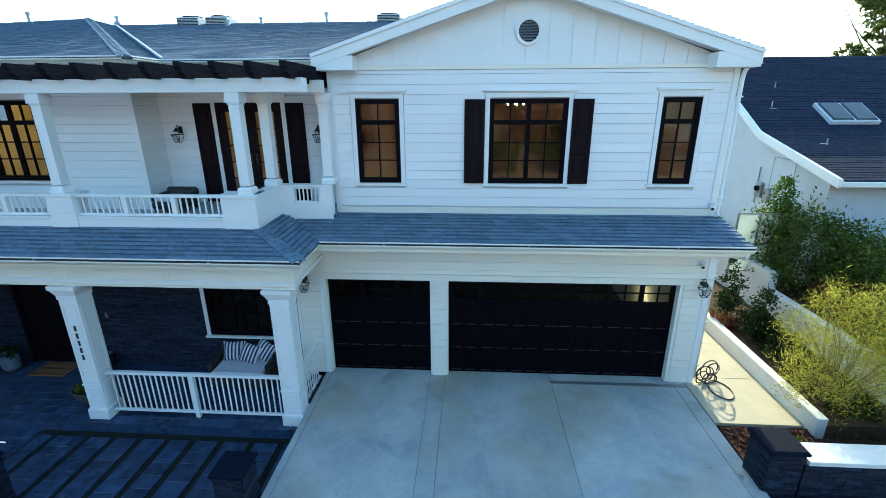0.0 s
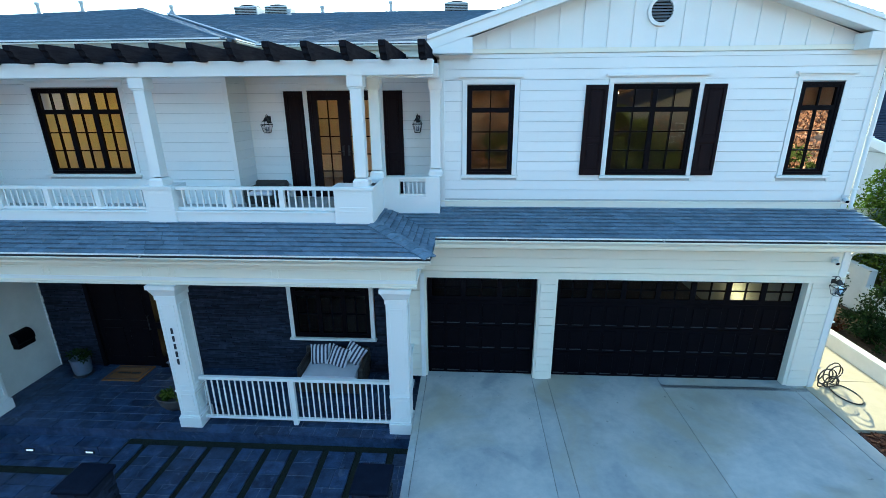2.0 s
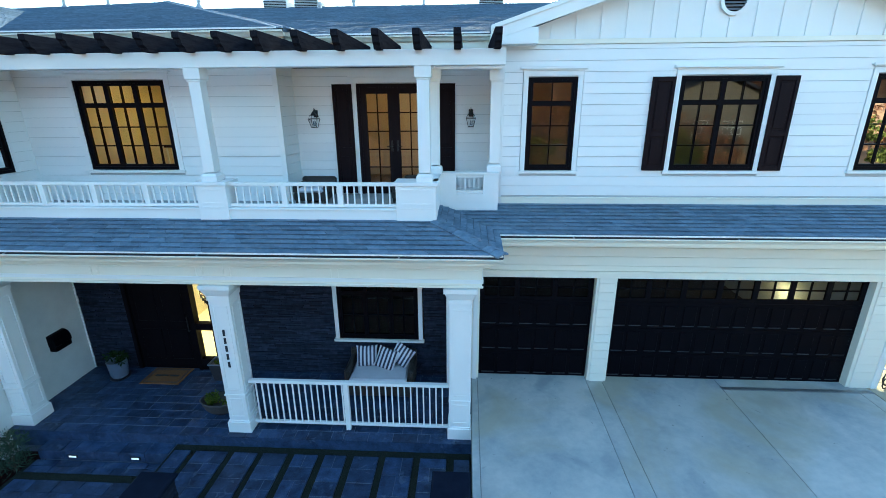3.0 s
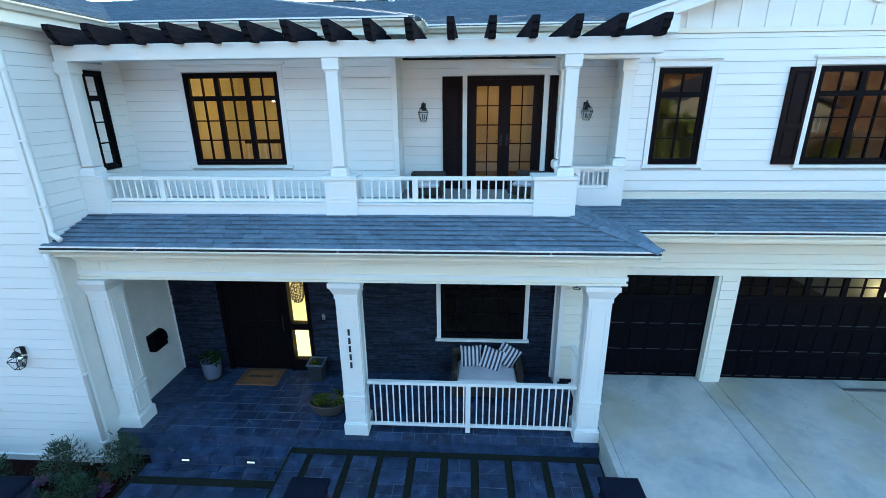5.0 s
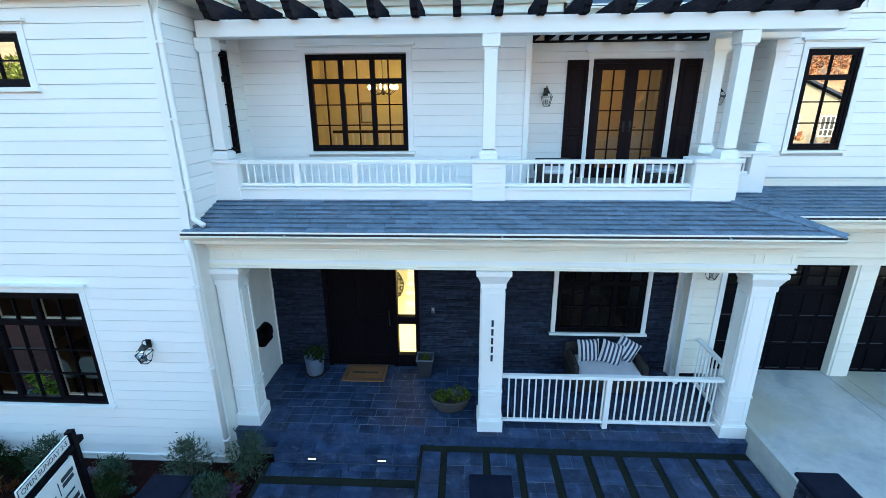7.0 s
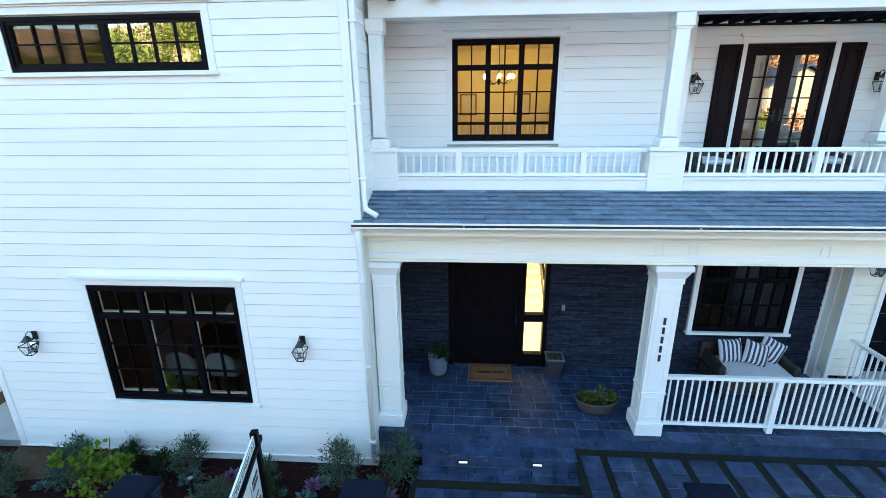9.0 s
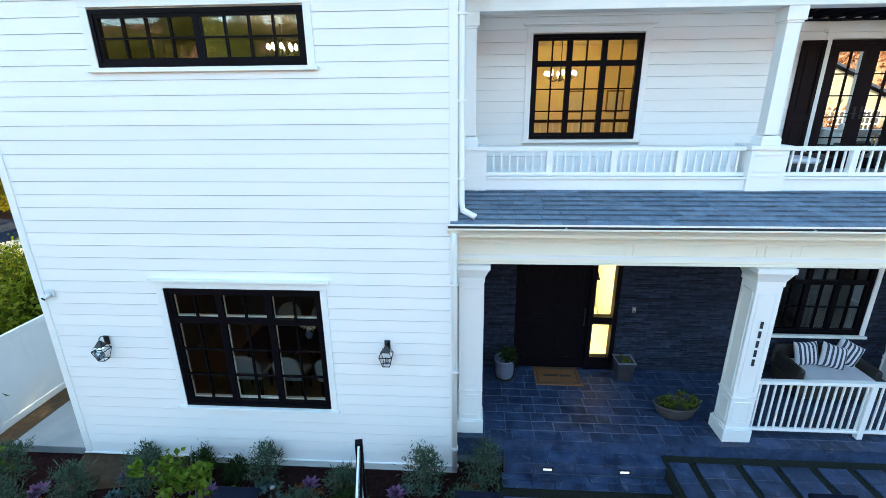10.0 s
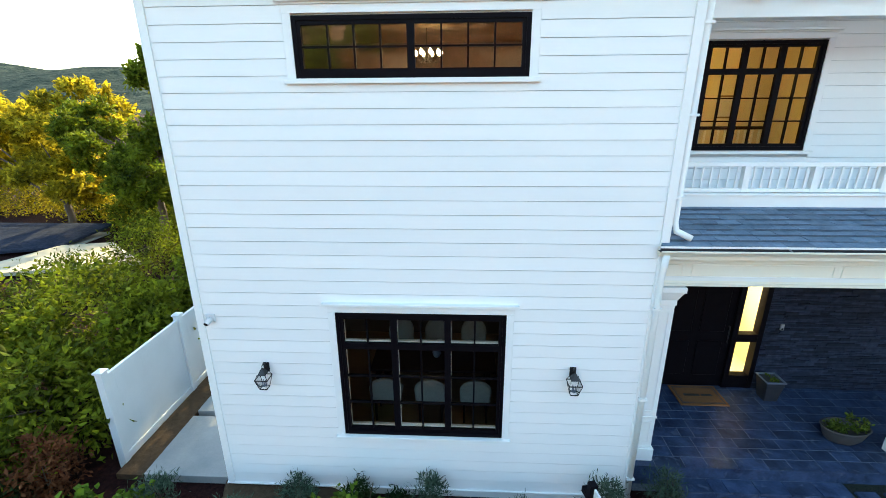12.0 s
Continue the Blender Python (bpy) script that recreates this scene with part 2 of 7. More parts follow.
GLASS_DIM = glass("shaded_window_glass", 1.35, (0.8, 0.78, 0.72))
GLASS_DARK = glass("garage_glass", 1.22, (0.8, 0.8, 0.8))
GLASS_CLEAR = glass("lantern_glass", 1.45)
SKYPANE = material("dark_skylight_pane", (0.012, 0.02, 0.028), (0.04, 0.055, 0.065), rough=0.16, spec=0.5, scale=3, bump=0.05)
GLASS_SKY = glass("skylight_glass", 1.35, (0.10, 0.13, 0.15))
FROSTED = material("frosted_glass", (0.55, 0.60, 0.60), (0.48, 0.53, 0.54), rough=0.3, scale=2, bump=0.02, translucent=0.7)
LAMPGLOW = glow("lit_bulb", (1.0, 0.72, 0.36), 4)
STEPGLOW = glow("step_light_lens", (0.9, 0.92, 1.0), 0.10)


# ---- building helpers ----
def bx(bm, x0, x1, y0, y1, z0, z1):
    v = [bm.verts.new(c) for c in ((x0, y0, z0), (x1, y0, z0), (x1, y1, z0), (x0, y1, z0), (x0, y0, z1), (x1, y0, z1), (x1, y1, z1), (x0, y1, z1))]
    for f in ((3, 2, 1, 0), (4, 5, 6, 7), (0, 1, 5, 4), (1, 2, 6, 5), (2, 3, 7, 6), (3, 0, 4, 7)):
        bm.faces.new([v[i] for i in f])
    return v


def hexa(bm, pts):
    """A solid of eight corners: four below and four above, both in the same turn."""
    v = [bm.verts.new(c) for c in pts]
    for f in ((3, 2, 1, 0), (4, 5, 6, 7), (0, 1, 5, 4), (1, 2, 6, 5), (2, 3, 7, 6), (3, 0, 4, 7)):
        bm.faces.new([v[i] for i in f])


def frustum(bm, cx, cy, z0, z1, a0, b0, a1, b1):
    hexa(bm, [(cx - a0, cy - b0, z0), (cx + a0, cy - b0, z0), (cx + a0, cy + b0, z0), (cx - a0, cy + b0, z0),
              (cx - a1, cy - b1, z1), (cx + a1, cy - b1, z1), (cx + a1, cy + b1, z1), (cx - a1, cy + b1, z1)])


def lathe(bm, profile, n=20, sx=1.0, sy=1.0, cx=0.0, cy=0.0):
    rings = [[bm.verts.new((cx + r * sx * math.cos(2 * math.pi * i / n), cy + r * sy * math.sin(2 * math.pi * i / n), z)) for i in range(n)] for r, z in profile]
    for a, b in zip(rings, rings[1:]):
        for i in range(n):
            bm.faces.new((a[i], a[(i + 1) % n], b[(i + 1) % n], b[i]))
    bm.faces.new(rings[0][::-1])
    bm.faces.new(rings[-1])


def tube(bm, pts, r, n=8, r1=None):
    pts = [Vector(p) for p in pts]
    rings = []
    for i, p in enumerate(pts):
        d = (pts[min(i + 1, len(pts) - 1)] - pts[max(i - 1, 0)]).normalized()
        u = d.cross(Vector((0.13, 0.21, 0.97)) if abs(d.z) < 0.9 else Vector((1, 0.1, 0))).normalized()
        w = d.cross(u)
        rad = r if r1 is None else r + (r1 - r) * i / (len(pts) - 1)
        rings.append([bm.verts.new(p + (u * math.cos(2 * math.pi * k / n) + w * math.sin(2 * math.pi * k / n)) * rad) for k in range(n)])
    for a, b in zip(rings, rings[1:]):
        for i in range(n):
            bm.faces.new((a[i], a[(i + 1) % n], b[(i + 1) % n], b[i]))
    bm.faces.new(rings[0][::-1])
    bm.faces.new(rings[-1])


def finish(name, bm, mat, bevel=0.0, smooth=False):
    if bevel:
        bmesh.ops.bevel(bm, geom=list(bm.edges), offset=bevel, segments=1, affect='EDGES')
    bmesh.ops.recalc_face_normals(bm, faces=bm.faces)
    me = bpy.data.meshes.new(name)
    bm.to_mesh(me)
    bm.free()
    if smooth:
        for p in me.polygons:
            p.use_smooth = True
    me.materials.append(mat)
    return me


def part(name, bm, mat, parent, label="", bevel=0.0, smooth=False):
    ob = new(name, finish(name, bm, mat, bevel, smooth))
    ob.parent = parent
    return tagged(ob, label)


def solid(name, bm, mat, label="", category="", group="", kind="", bevel=0.0, smooth=False):
    return tagged(new(name, finish(name, bm, mat, bevel, smooth)), label, category, group, kind)


def thing(name, m, label, category, group="", kind=""):
    ob = new(name)
    ob.empty_display_size = 0.2
    ob.matrix_basis = m
    return tagged(ob, label, category, group, kind)


def box_part(name, dims, mat, parent, label="", bevel=0.0):
    bm = bmesh.new()
    bx(bm, *dims)
    return part(name, bm, mat, parent, label, bevel)


def box_mesh(name, sx, sy, sz, mat, bevel=0.0):
    bm = bmesh.new()
    bx(bm, -sx / 2, sx / 2, -sy / 2, sy / 2, -sz / 2, sz / 2)
    return finish(name, bm, mat, bevel)


def piece(name, me, parent, m):
    ob = new(name, me)
    ob.parent = parent
    ob.matrix_basis = m
    return ob


def cells(x0, x1, z0, z1, holes):
    """The rectangles that are left of a wall when its openings are cut out."""
    xs = sorted({x0, x1, *[min(max(v, x0), x1) for h in holes for v in h[:2]]})
    zs = sorted({z0, z1, *[min(max(v, z0), z1) for h in holes for v in h[2:]]})
    out = []
    for za, zb in zip(zs, zs[1:]):
        run = None
        for xa, xb in zip(xs, xs[1:]):
            mx, mz = (xa + xb) / 2, (za + zb) / 2
            if any(h[0] < mx < h[1] and h[2] < mz < h[3] for h in holes):
                if run:
                    out.append(run)
                run = None
            else:
                run = (run[0], xb, za, zb) if run else (xa, xb, za, zb)
        if run:
            out.append(run)
    return out


def wall(name, m, width, z0, z1, holes, thick=0.16, mat=None, label="", course=0.187, board_holes=None, boards=True, board_mat=None):
    """A wall in the plane y = 0 of the pose m, from x = 0 to width, clad with lapped boards; holes are (x0, x1, z0, z1)."""
    bm = bmesh.new()
    for a, b, c, d in cells(0, width, z0, z1, holes):
        bx(bm, a, b, 0.012, thick, c, d)
    ob = solid(name, bm, mat or GAP_SHADE, label or "white painted wall clad in horizontal lap siding", "wall", kind="structure")
    ob.matrix_basis = m
    if not boards:
        return ob
    rng = random.Random(name)
    z = z0
    while z < z1 - 0.03:
        h = min(course, z1 - z)
        mid = z + h / 2
        cuts = sorted((h2[0], h2[1]) for h2 in (board_holes or holes) if h2[2] < mid < h2[3])
        x = 0.0
        spans = []
        for a, b in cuts:
            if a > x + 0.02:
                spans.append((x, a))
            x = max(x, b)
        if x < width - 0.02:
            spans.append((x, width))
        for a, b in spans:
            b2 = bmesh.new()
            j = rng.uniform(-0.0015, 0.0015)
            hexa(b2, [(a, -0.014 + j, z), (b, -0.014 + j, z), (b, 0.014, z), (a, 0.014, z), (a, -0.010 + j, z + h - 0.0068), (b, -0.010 + j, z + h - 0.0068), (b, 0.014, z + h - 0.0068), (a, 0.014, z + h - 0.0068)])
            part("siding_board", b2, board_mat or SIDING, ob)
        z += h
    return ob


def window(name, m, w, h, sashes=1, across=2, rows=3, transom=0.0, head=True, sill=True, casing=0.10, label="", tilt=0.25, pane_mat=None):
    """A window whose opening has its lower left corner at the pose m; the wall's face is y = 0 and the house lies towards +y."""
    win = thing(name, m, label or "black-framed divided-light window with white casing", "window", kind="structure")
    rng = random.Random(name)
    fr = 0.05
    bm = bmesh.new()
    bx(bm, 0, fr, -0.012, 0.11, 0, h); bx(bm, w - fr, w, -0.012, 0.11, 0, h)
    bx(bm, fr, w - fr, -0.012, 0.11, 0, fr + 0.01); bx(bm, fr, w - fr, -0.012, 0.11, h - fr, h)
    part("window_frame", bm, BLACK, win)
    sw = (w - 2 * fr) / sashes
    bands = [(fr + 0.01, h - fr - transom, rows)] + ([(h - fr - transom, h - fr, 1)] if transom else [])
    for s in range(sashes):
        x0 = fr + s * sw
        for za, zb, nr in bands:
            bm = bmesh.new()
            k = 0.045
            bx(bm, x0, x0 + k, 0.005, 0.07, za, zb); bx(bm, x0 + sw - k, x0 + sw, 0.005, 0.07, za, zb)
            bx(bm, x0 + k, x0 + sw - k, 0.005, 0.07, za, za + k); bx(bm, x0 + k, x0 + sw - k, 0.005, 0.07, zb - k, zb)
            sash = part("sash", bm, BLACK, win)
            gx0, gx1, gz0, gz1 = x0 + k, x0 + sw - k, za + k, zb - k
            b2 = bmesh.new()
            a = math.tan(radians(rng.uniform(-tilt, tilt))) * (gx1 - gx0)
            c = math.tan(radians(rng.uniform(-tilt, tilt))) * (gz1 - gz0)
            v = [b2.verts.new(q) for q in ((gx0 - 0.005, 0.04, gz0 - 0.005), (gx1 + 0.005, 0.04 + a, gz0 - 0.005), (gx1 + 0.005, 0.04 + a + c, gz1 + 0.005), (gx0 - 0.005, 0.04 + c, gz1 + 0.005))]
            b2.faces.new(v)
            pane = part("pane", b2, pane_mat or GLASS, sash)
            pane.visible_shadow = False
            if pane_mat == GLASS_DIM and transom < 0.5:
                box_part("inner_sill", (gx0, gx1, 0.075, 0.12, gz0 - 0.02, gz0 + 0.022), WHITE, sash, "pale inner ledge")
                box_part("inner_jamb", (gx0 - 0.004, gx0 + 0.006, 0.075, 0.10, gz0 + 0.022, gz1), WHITE, sash, "pale inner jamb")
            for i in range(1, across):
                x = gx0 + (gx1 - gx0) * i / across
                box_part("muntin", (x - 0.011, x + 0.011, 0.012, 0.062, gz0, gz1), BLACK, sash)
            for i in range(1, nr):
                z = gz0 + (gz1 - gz0) * i / nr
                box_part("muntin", (gx0, gx1, 0.014, 0.060, z - 0.011, z + 0.011), BLACK, sash)
    if casing:
        bm = bmesh.new()
        bx(bm, -casing, 0, -0.028, 0.05, -0.01, h + 0.02); bx(bm, w, w + casing, -0.028, 0.05, -0.01, h + 0.02)
        bx(bm, -casing, w + casing, -0.028, 0.05, h + 0.02, h + 0.11)
        part("casing", bm, WHITE, win, "white casing", 0.003)
    if head:
        bm = bmesh.new()
        bx(bm, -casing - 0.02, w + casing + 0.02, -0.05, 0.02, h + 0.11, h + 0.135)
        bx(bm, -casing - 0.06, w + casing + 0.06, -0.085, 0.02, h + 0.135, h + 0.175)
        part("head_moulding", bm, WHITE, win, "white crown head moulding", 0.003)
    if sill:
        bm = bmesh.new()
        bx(bm, -casing - 0.03, w + casing + 0.03, -0.07, 0.04, -0.06, -0.01)
        part("window_sill", bm, WHITE, win, "white sill", 0.003)
    return win


def leaf_cloud(name, blobs, n, size, mat, seed, aspect=0.5, droop=0.0, spread=0.42):
    """Many small folded leaves gathered in clumps inside ellipsoids (x, y, z, rx, ry, rz)."""
    r = np.random.RandomState(seed)
    w = np.array([b[3] * b[4] * b[5] for b in blobs]) ** 0.67
    B = np.array(blobs, dtype=float)
    clumps = max(6, n // 28)
    bi = r.choice(len(blobs), clumps, p=w / w.sum())
    d = r.normal(size=(clumps, 3))
    d /= np.linalg.norm(d, axis=1)[:, None]
    rad = r.uniform(0.45, 1.0, clumps) ** 0.6 * r.uniform(0.85, 1.12, clumps)
    cc = B[bi, :3] + d * rad[:, None] * B[bi, 3:]
    ci = r.randint(0, clumps, n)
    sc = B[bi[ci], 3:].min(axis=1)[:, None] * spread
    pos = cc[ci] + r.normal(size=(n, 3)) * sc * 0.5
    dirs = d[ci] * 0.6 + r.normal(size=(n, 3))
    dirs[:, 2] -= droop
    dirs /= np.linalg.norm(dirs, axis=1)[:, None]
    up = r.normal(size=(n, 3))
    side = np.cross(dirs, up)
    side /= np.linalg.norm(side, axis=1)[:, None]
    nor = np.cross(side, dirs)
    L = size * r.uniform(0.6, 1.35, n)[:, None]
    W = L * aspect * 0.5
    v = np.empty((n, 4, 3))
    v[:, 0] = pos
    v[:, 1] = pos + dirs * L * 0.5 + side * W + nor * W * 0.3
    v[:, 2] = pos + dirs * L
    v[:, 3] = pos + dirs * L * 0.5 - side * W + nor * W * 0.3
    me = bpy.data.meshes.new(name)
    me.from_pydata(v.reshape(-1, 3).tolist(), [], (np.arange(n)[:, None] * 4 + np.arange(4)).tolist())
    me.materials.append(mat)
    return me


def plant(name, m, blobs, n, size, mat, seed, label, category, aspect=0.5, droop=0.0, stems=5, stem_r=0.015, group="", spread=0.42):
    """A shrub: bent stems from one foot and a crown of clumped leaves."""
    ob = thing(name, m, label, category, group)
    r = random.Random(seed)
    bm = bmesh.new()
    for i in range(stems):
        b = blobs[i % len(blobs)]
        e = Vector((b[0] + r.uniform(-0.6, 0.6) * b[3], b[1] + r.uniform(-0.6, 0.6) * b[4], b[2] + r.uniform(0.1, 0.7) * b[5]))
        mid = e * 0.5 + Vector((r.uniform(-0.1, 0.1), r.uniform(-0.1, 0.1), 0)) * e.length
        tube(bm, [(r.uniform(-0.04, 0.04), r.uniform(-0.04, 0.04), -0.05), mid, e], stem_r, 6, stem_r * 0.35)
    part("branchwork", bm, BARK, ob, "woody stems")
    c = new("foliage", leaf_cloud(name + "_leaves", blobs, n, size, mat, seed, aspect, droop, spread))
    c.parent = ob
    return ob


# ---- ground ----
bm = bmesh.new()
r = np.random.RandomState(3)
gx = sorted({-3000, -800, -200, -80, 80, 200, 800, 3000, *np.linspace(-40, 40, 41).tolist()})
gy = sorted({-3000, -800, -200, -60, 60, 200, 800, 3000, *np.linspace(-30, 40, 36).tolist()})
grid = [[bm.verts.new((x, y, -0.80 + (0.05 * noise.noise(Vector((x * 0.3, y * 0.3, 0))) if abs(x) < 60 and abs(y) < 60 else 0) - (0.12 * max(0.0, min(8.0, -y - 4)) if y < -4 else 0))) for y in gy] for x in gx]
for i in range(len(gx) - 1):
    for j in range(len(gy) - 1):
        bm.faces.new((grid[i][j], grid[i + 1][j], grid[i + 1][j + 1], grid[i][j + 1]))
solid("ground", bm, SOIL, "dark mulched earth of the front garden", "ground", kind="structure", smooth=True)

# raised land beside and behind the garage
bm = bmesh.new()
bx(bm, 8.02, 9.72, -1.38, 30, -1.2, -0.06)
bx(bm, 9.9, 11.5, -1.6, 30, -1.2, 0.22)
bx(bm, 11.68, 60, -2.6, 60, -1.2, 0.75)
bx(bm, 8.02, 60, -2.6, -1.38, -1.2, -0.08)
solid("bank", bm, EARTH, "terraced earth bank with planting", "ground", kind="structure")
bm = bmesh.new()
bx(bm, 8.06, 9.7, -2.6, -1.42, -0.1, -0.04)
solid("mulch_bed", bm, REDMULCH, "small bed of red bark mulch beside the driveway", "bed", kind="structure")
rr = np.random.RandomState(12)
n = 1500
C = np.stack([rr.uniform(8.1, 9.7, n), rr.uniform(-2.55, -1.43, n), rr.uniform(-0.045, -0.01, n)], 1)
D = rr.normal(size=(n, 3)) * np.array([0.03, 0.03, 0.012])
E = np.cross(D, rr.normal(size=(n, 3)))
E *= 0.014 / (np.linalg.norm(E, axis=1)[:, None] + 1e-6)
me = bpy.data.meshes.new("bark_chips")
me.from_pydata(np.stack([C - D - E, C + D - E, C + D + E, C - D + E], 1).reshape(-1, 3).tolist(), [], (np.arange(n)[:, None] * 4 + np.arange(4)).tolist())
me.materials.append(REDMULCH)
tagged(new("bark_chips", me), "loose red-brown bark chips on the bed", "mulch", kind="stuff")
bm = bmesh.new()
bx(bm, -17.45, -16.97, -1.8, 5, -0.9, -0.70)
hexa(bm, [(-15.6, -2.9, -0.9), (-13.4, -2.6, -0.9), (-13.4, -1.85, -0.9), (-15.6, -1.85, -0.9), (-15.3, -2.5, -0.74), (-13.9, -2.3, -0.76), (-13.7, -1.85, -0.70), (-15.5, -1.85, -0.68)])
solid("earth_strip", bm, EARTH, "strip of bare sandy earth along the wall foot", "ground", kind="structure")

# driveway of poured slabs
drive = thing("driveway", pose(0, 0, 0), "pale stained concrete driveway with saw-cut joints", "driveway", kind="structure")
bm = bmesh.new()
bx(bm, -0.14, 8.0, -14, 0.3, -1.4, -0.012)
part("sub_base", bm, JOINT, drive)
xs = [-0.02, 2.29, 2.62, 5.02, 7.72, 8.0]
ys = [0.26, -5.2, -9.6, -14]
for xa, xb in zip(xs, xs[1:]):
    for ya, yb in zip(ys, ys[1:]):
        box_part("concrete_slab", (xa + 0.004, xb - 0.004, yb + 0.004, ya - 0.004, -0.10, 0.0), CONCRETE, drive, "", 0.004)
bm = bmesh.new()
bx(bm, -0.15, -0.026, -14, -0.05, -1.2, 0.015)
solid("kerb", bm, CONCRETE, "narrow concrete kerb along the driveway edge", "kerb", kind="structure", bevel=0.006)
# slotted drain before the wide door
drain = thing("trench_drain", pose(5.0, -0.16, 0.0), "dark slotted channel drain in the driveway", "drain")
bm = bmesh.new()
bx(bm, 0, 3.0, -0.055, -0.042, 0, 0.006); bx(bm, 0, 3.0, 0.042, 0.055, 0, 0.006)
part("drain_frame", bm, METAL, drain)
me = box_mesh("grate_bar", 0.016, 0.084, 0.006, METAL)
for i in range(120):
    piece("grate_bar", me, drain, pose(0.0125 + i * 0.025, 0, 0.004))

# side path at the garage
path = thing("side_path", pose(0, 0, 0), "sunlit pale concrete path beside the garage", "path", kind="structure")
for ya, yb in ((-1.36, 0.2), (0.2, 1.75), (1.75, 3.4), (3.4, 8)):
    box_part("path_slab", (8.02, 9.7, ya + 0.006, yb - 0.006, -0.12, 0.0), CONCRETE_WARM, path, "", 0.004)

# white retaining walls of the bank
for nm, dims, lab in (("retaining_wall", (9.7, 9.9, -1.6, 8, -0.6, 0.36), "low white stucco planter wall beside the path"),
                      ("retaining_wall", (11.5, 11.7, -2.6, 3.2, -0.6, 1.0), "white stucco retaining wall below the hedge"),
                      ("retaining_wall", (11.55, 11.75, 3.2, 9, -0.6, 1.45), "taller white stucco retaining wall section")):
    bm = bmesh.new()
    bx(bm, *dims)
    solid(nm, bm, STUCCO, lab, "wall", "retaining walls", "structure", bevel=0.012)

# slab beside the left wing
side = thing("side_slab", pose(0, 0, 0), "pale concrete slab path beside the left wing", "path", kind="structure")
box_part("path_slab", (-16.95, -15.43, -1.82, -0.35, -0.95, -0.66), CONCRETE_SHADED, side, "", 0.006)
box_part("path_slab", (-16.95, -15.43, -0.2, 1.3, -0.95, -0.66), CONCRETE_SHADED, side, "", 0.006)
box_part("path_slab", (-16.95, -15.43, 1.45, 3.0, -0.95, -0.66), CONCRETE_SHADED, side, "", 0.006)

# ---- house walls ----
FL = -0.25
wall("wall_garage", pose(-0.65, 0, 0), 8.8, 0.0, 3.28, [(0.65, 2.95, 0, 2.36), (3.35, 8.23, 0, 2.36)], 0.24, label="cream-white siding wall around the garage doors", mat=CREAM, board_mat=CREAM_BOARD,
     board_holes=[(0.55, 3.0, 0, 2.52), (3.30, 8.30, 0, 2.52)])
UP = [(0.81, 1.70, 4.41, 6.08), (3.51, 5.05, 4.41, 6.08), (6.84, 7.58, 4.42, 6.09)]
wall("wall_upper", pose(0.3, 0.4, 0), 7.85, 3.55, 6.62, [(a - 0.3, b - 0.3, c, d) for a, b, c, d in UP], 0.16, label="white lap-sided upper wall over the garage",
     board_holes=[(a - 0.3 - 0.1, b - 0.3 + 0.1, c - 0.05, d + 0.12) for a, b, c, d in UP] + [(0, 7.85, 3.5, 3.86)])
wall("wall_balcony", pose(-9.03, 0.4, 0), 5.17, 3.55, 6.75, [(1.19, 3.0, 4.41, 6.09)], 0.16, label="white lap-sided wall behind the balcony", board_holes=[(1.09, 3.1, 4.36, 6.2)])
wall("wall_recess_side", pose(-3.86, 0.4, 0, 0, 0, 90), 0.8, 3.55, 6.75, [], 0.16, label="white lap-sided return of the balcony recess")
wall("wall_recess", pose(-3.86, 1.2, 0), 4.16, 3.55, 6.75, [(1.31, 2.81, 3.78, 6.02)], 0.16, label="white lap-sided recess wall around the balcony doors",
     board_holes=[(1.21, 2.91, 3.7, 6.13)])
wall("wall_recess_right", pose(0.3, 1.2, 0, 0, 0, -90), 0.8, 3.55, 6.75, [], 0.16, label="white lap-sided side of the garage upper floor")
WIN = [(-13.42, -11.03, 0.38, 2.43), (-13.62, -10.89, 5.50, 6.17)]
wall("wall_wing", pose(-15.4, -1.9, 0), 6.36, -0.637, 6.85, [(a + 15.4, b + 15.4, c, d) for a, b, c, d in WIN], 0.16, label="large white lap-sided front wall of the wing",
     board_holes=[(a + 15.4 - 0.1, b + 15.4 + 0.1, c - 0.05, d + 0.12) for a, b, c, d in WIN])
wall("wall_wing_side", pose(-9.03, -1.9, 0, 0, 0, 90), 2.3, 3.3, 6.85, [(1.37, 1.82, 4.43, 6.11)], 0.16, label="white lap-sided side of the wing above the porch roof",
     board_holes=[(1.29, 1.9, 4.38, 6.22)])
bm = bmesh.new()
bx(bm, -9.19, -9.026, -1.895, 0.45, -0.8, 3.3)
solid("wall_porch_side", bm, STUCCO, "smooth pale wall at the end of the porch", "wall", kind="structure")
wall("wall_wing_end", pose(-15.4, 4.6, 0, 0, 0, -90), 6.34, -0.637, 6.85, [], 0.16, label="white lap-sided end wall of the wing")
wall("wall_garage_end", pose(8.15, 0.0, 0, 0, 0, 90), 9.0, 0.0, 3.28, [], 0.16, label="white lap-sided side wall of the garage")
wall("wall_upper_end", pose(8.15, 0.4, 0, 0, 0, 90), 8.6, 3.28, 6.62, [], 0.16, label="white lap-sided side wall of the upper floor")
bm = bmesh.new()
bx(bm, -15.41, -9.02, -1.905, -1.74, -0.95, -0.65)
bx(bm, -15.44, -9.0, -1.945, -1.89, -0.655, -0.637)
solid("plinth", bm, WHITE, "smooth white plinth with a drip strip at the wall foot", "plinth", kind="structure")
bm = bmesh.new()
bx(bm, -15.4, 8.15, 9.0, 9.16, -0.9, 6.7)
solid("wall_north", bm, STUCCO, "plain white rear wall", "wall", kind="structure")
bm = bmesh.new()
bx(bm, -0.66, -0.5, 0.24, 0.6, -0.3, 3.28)
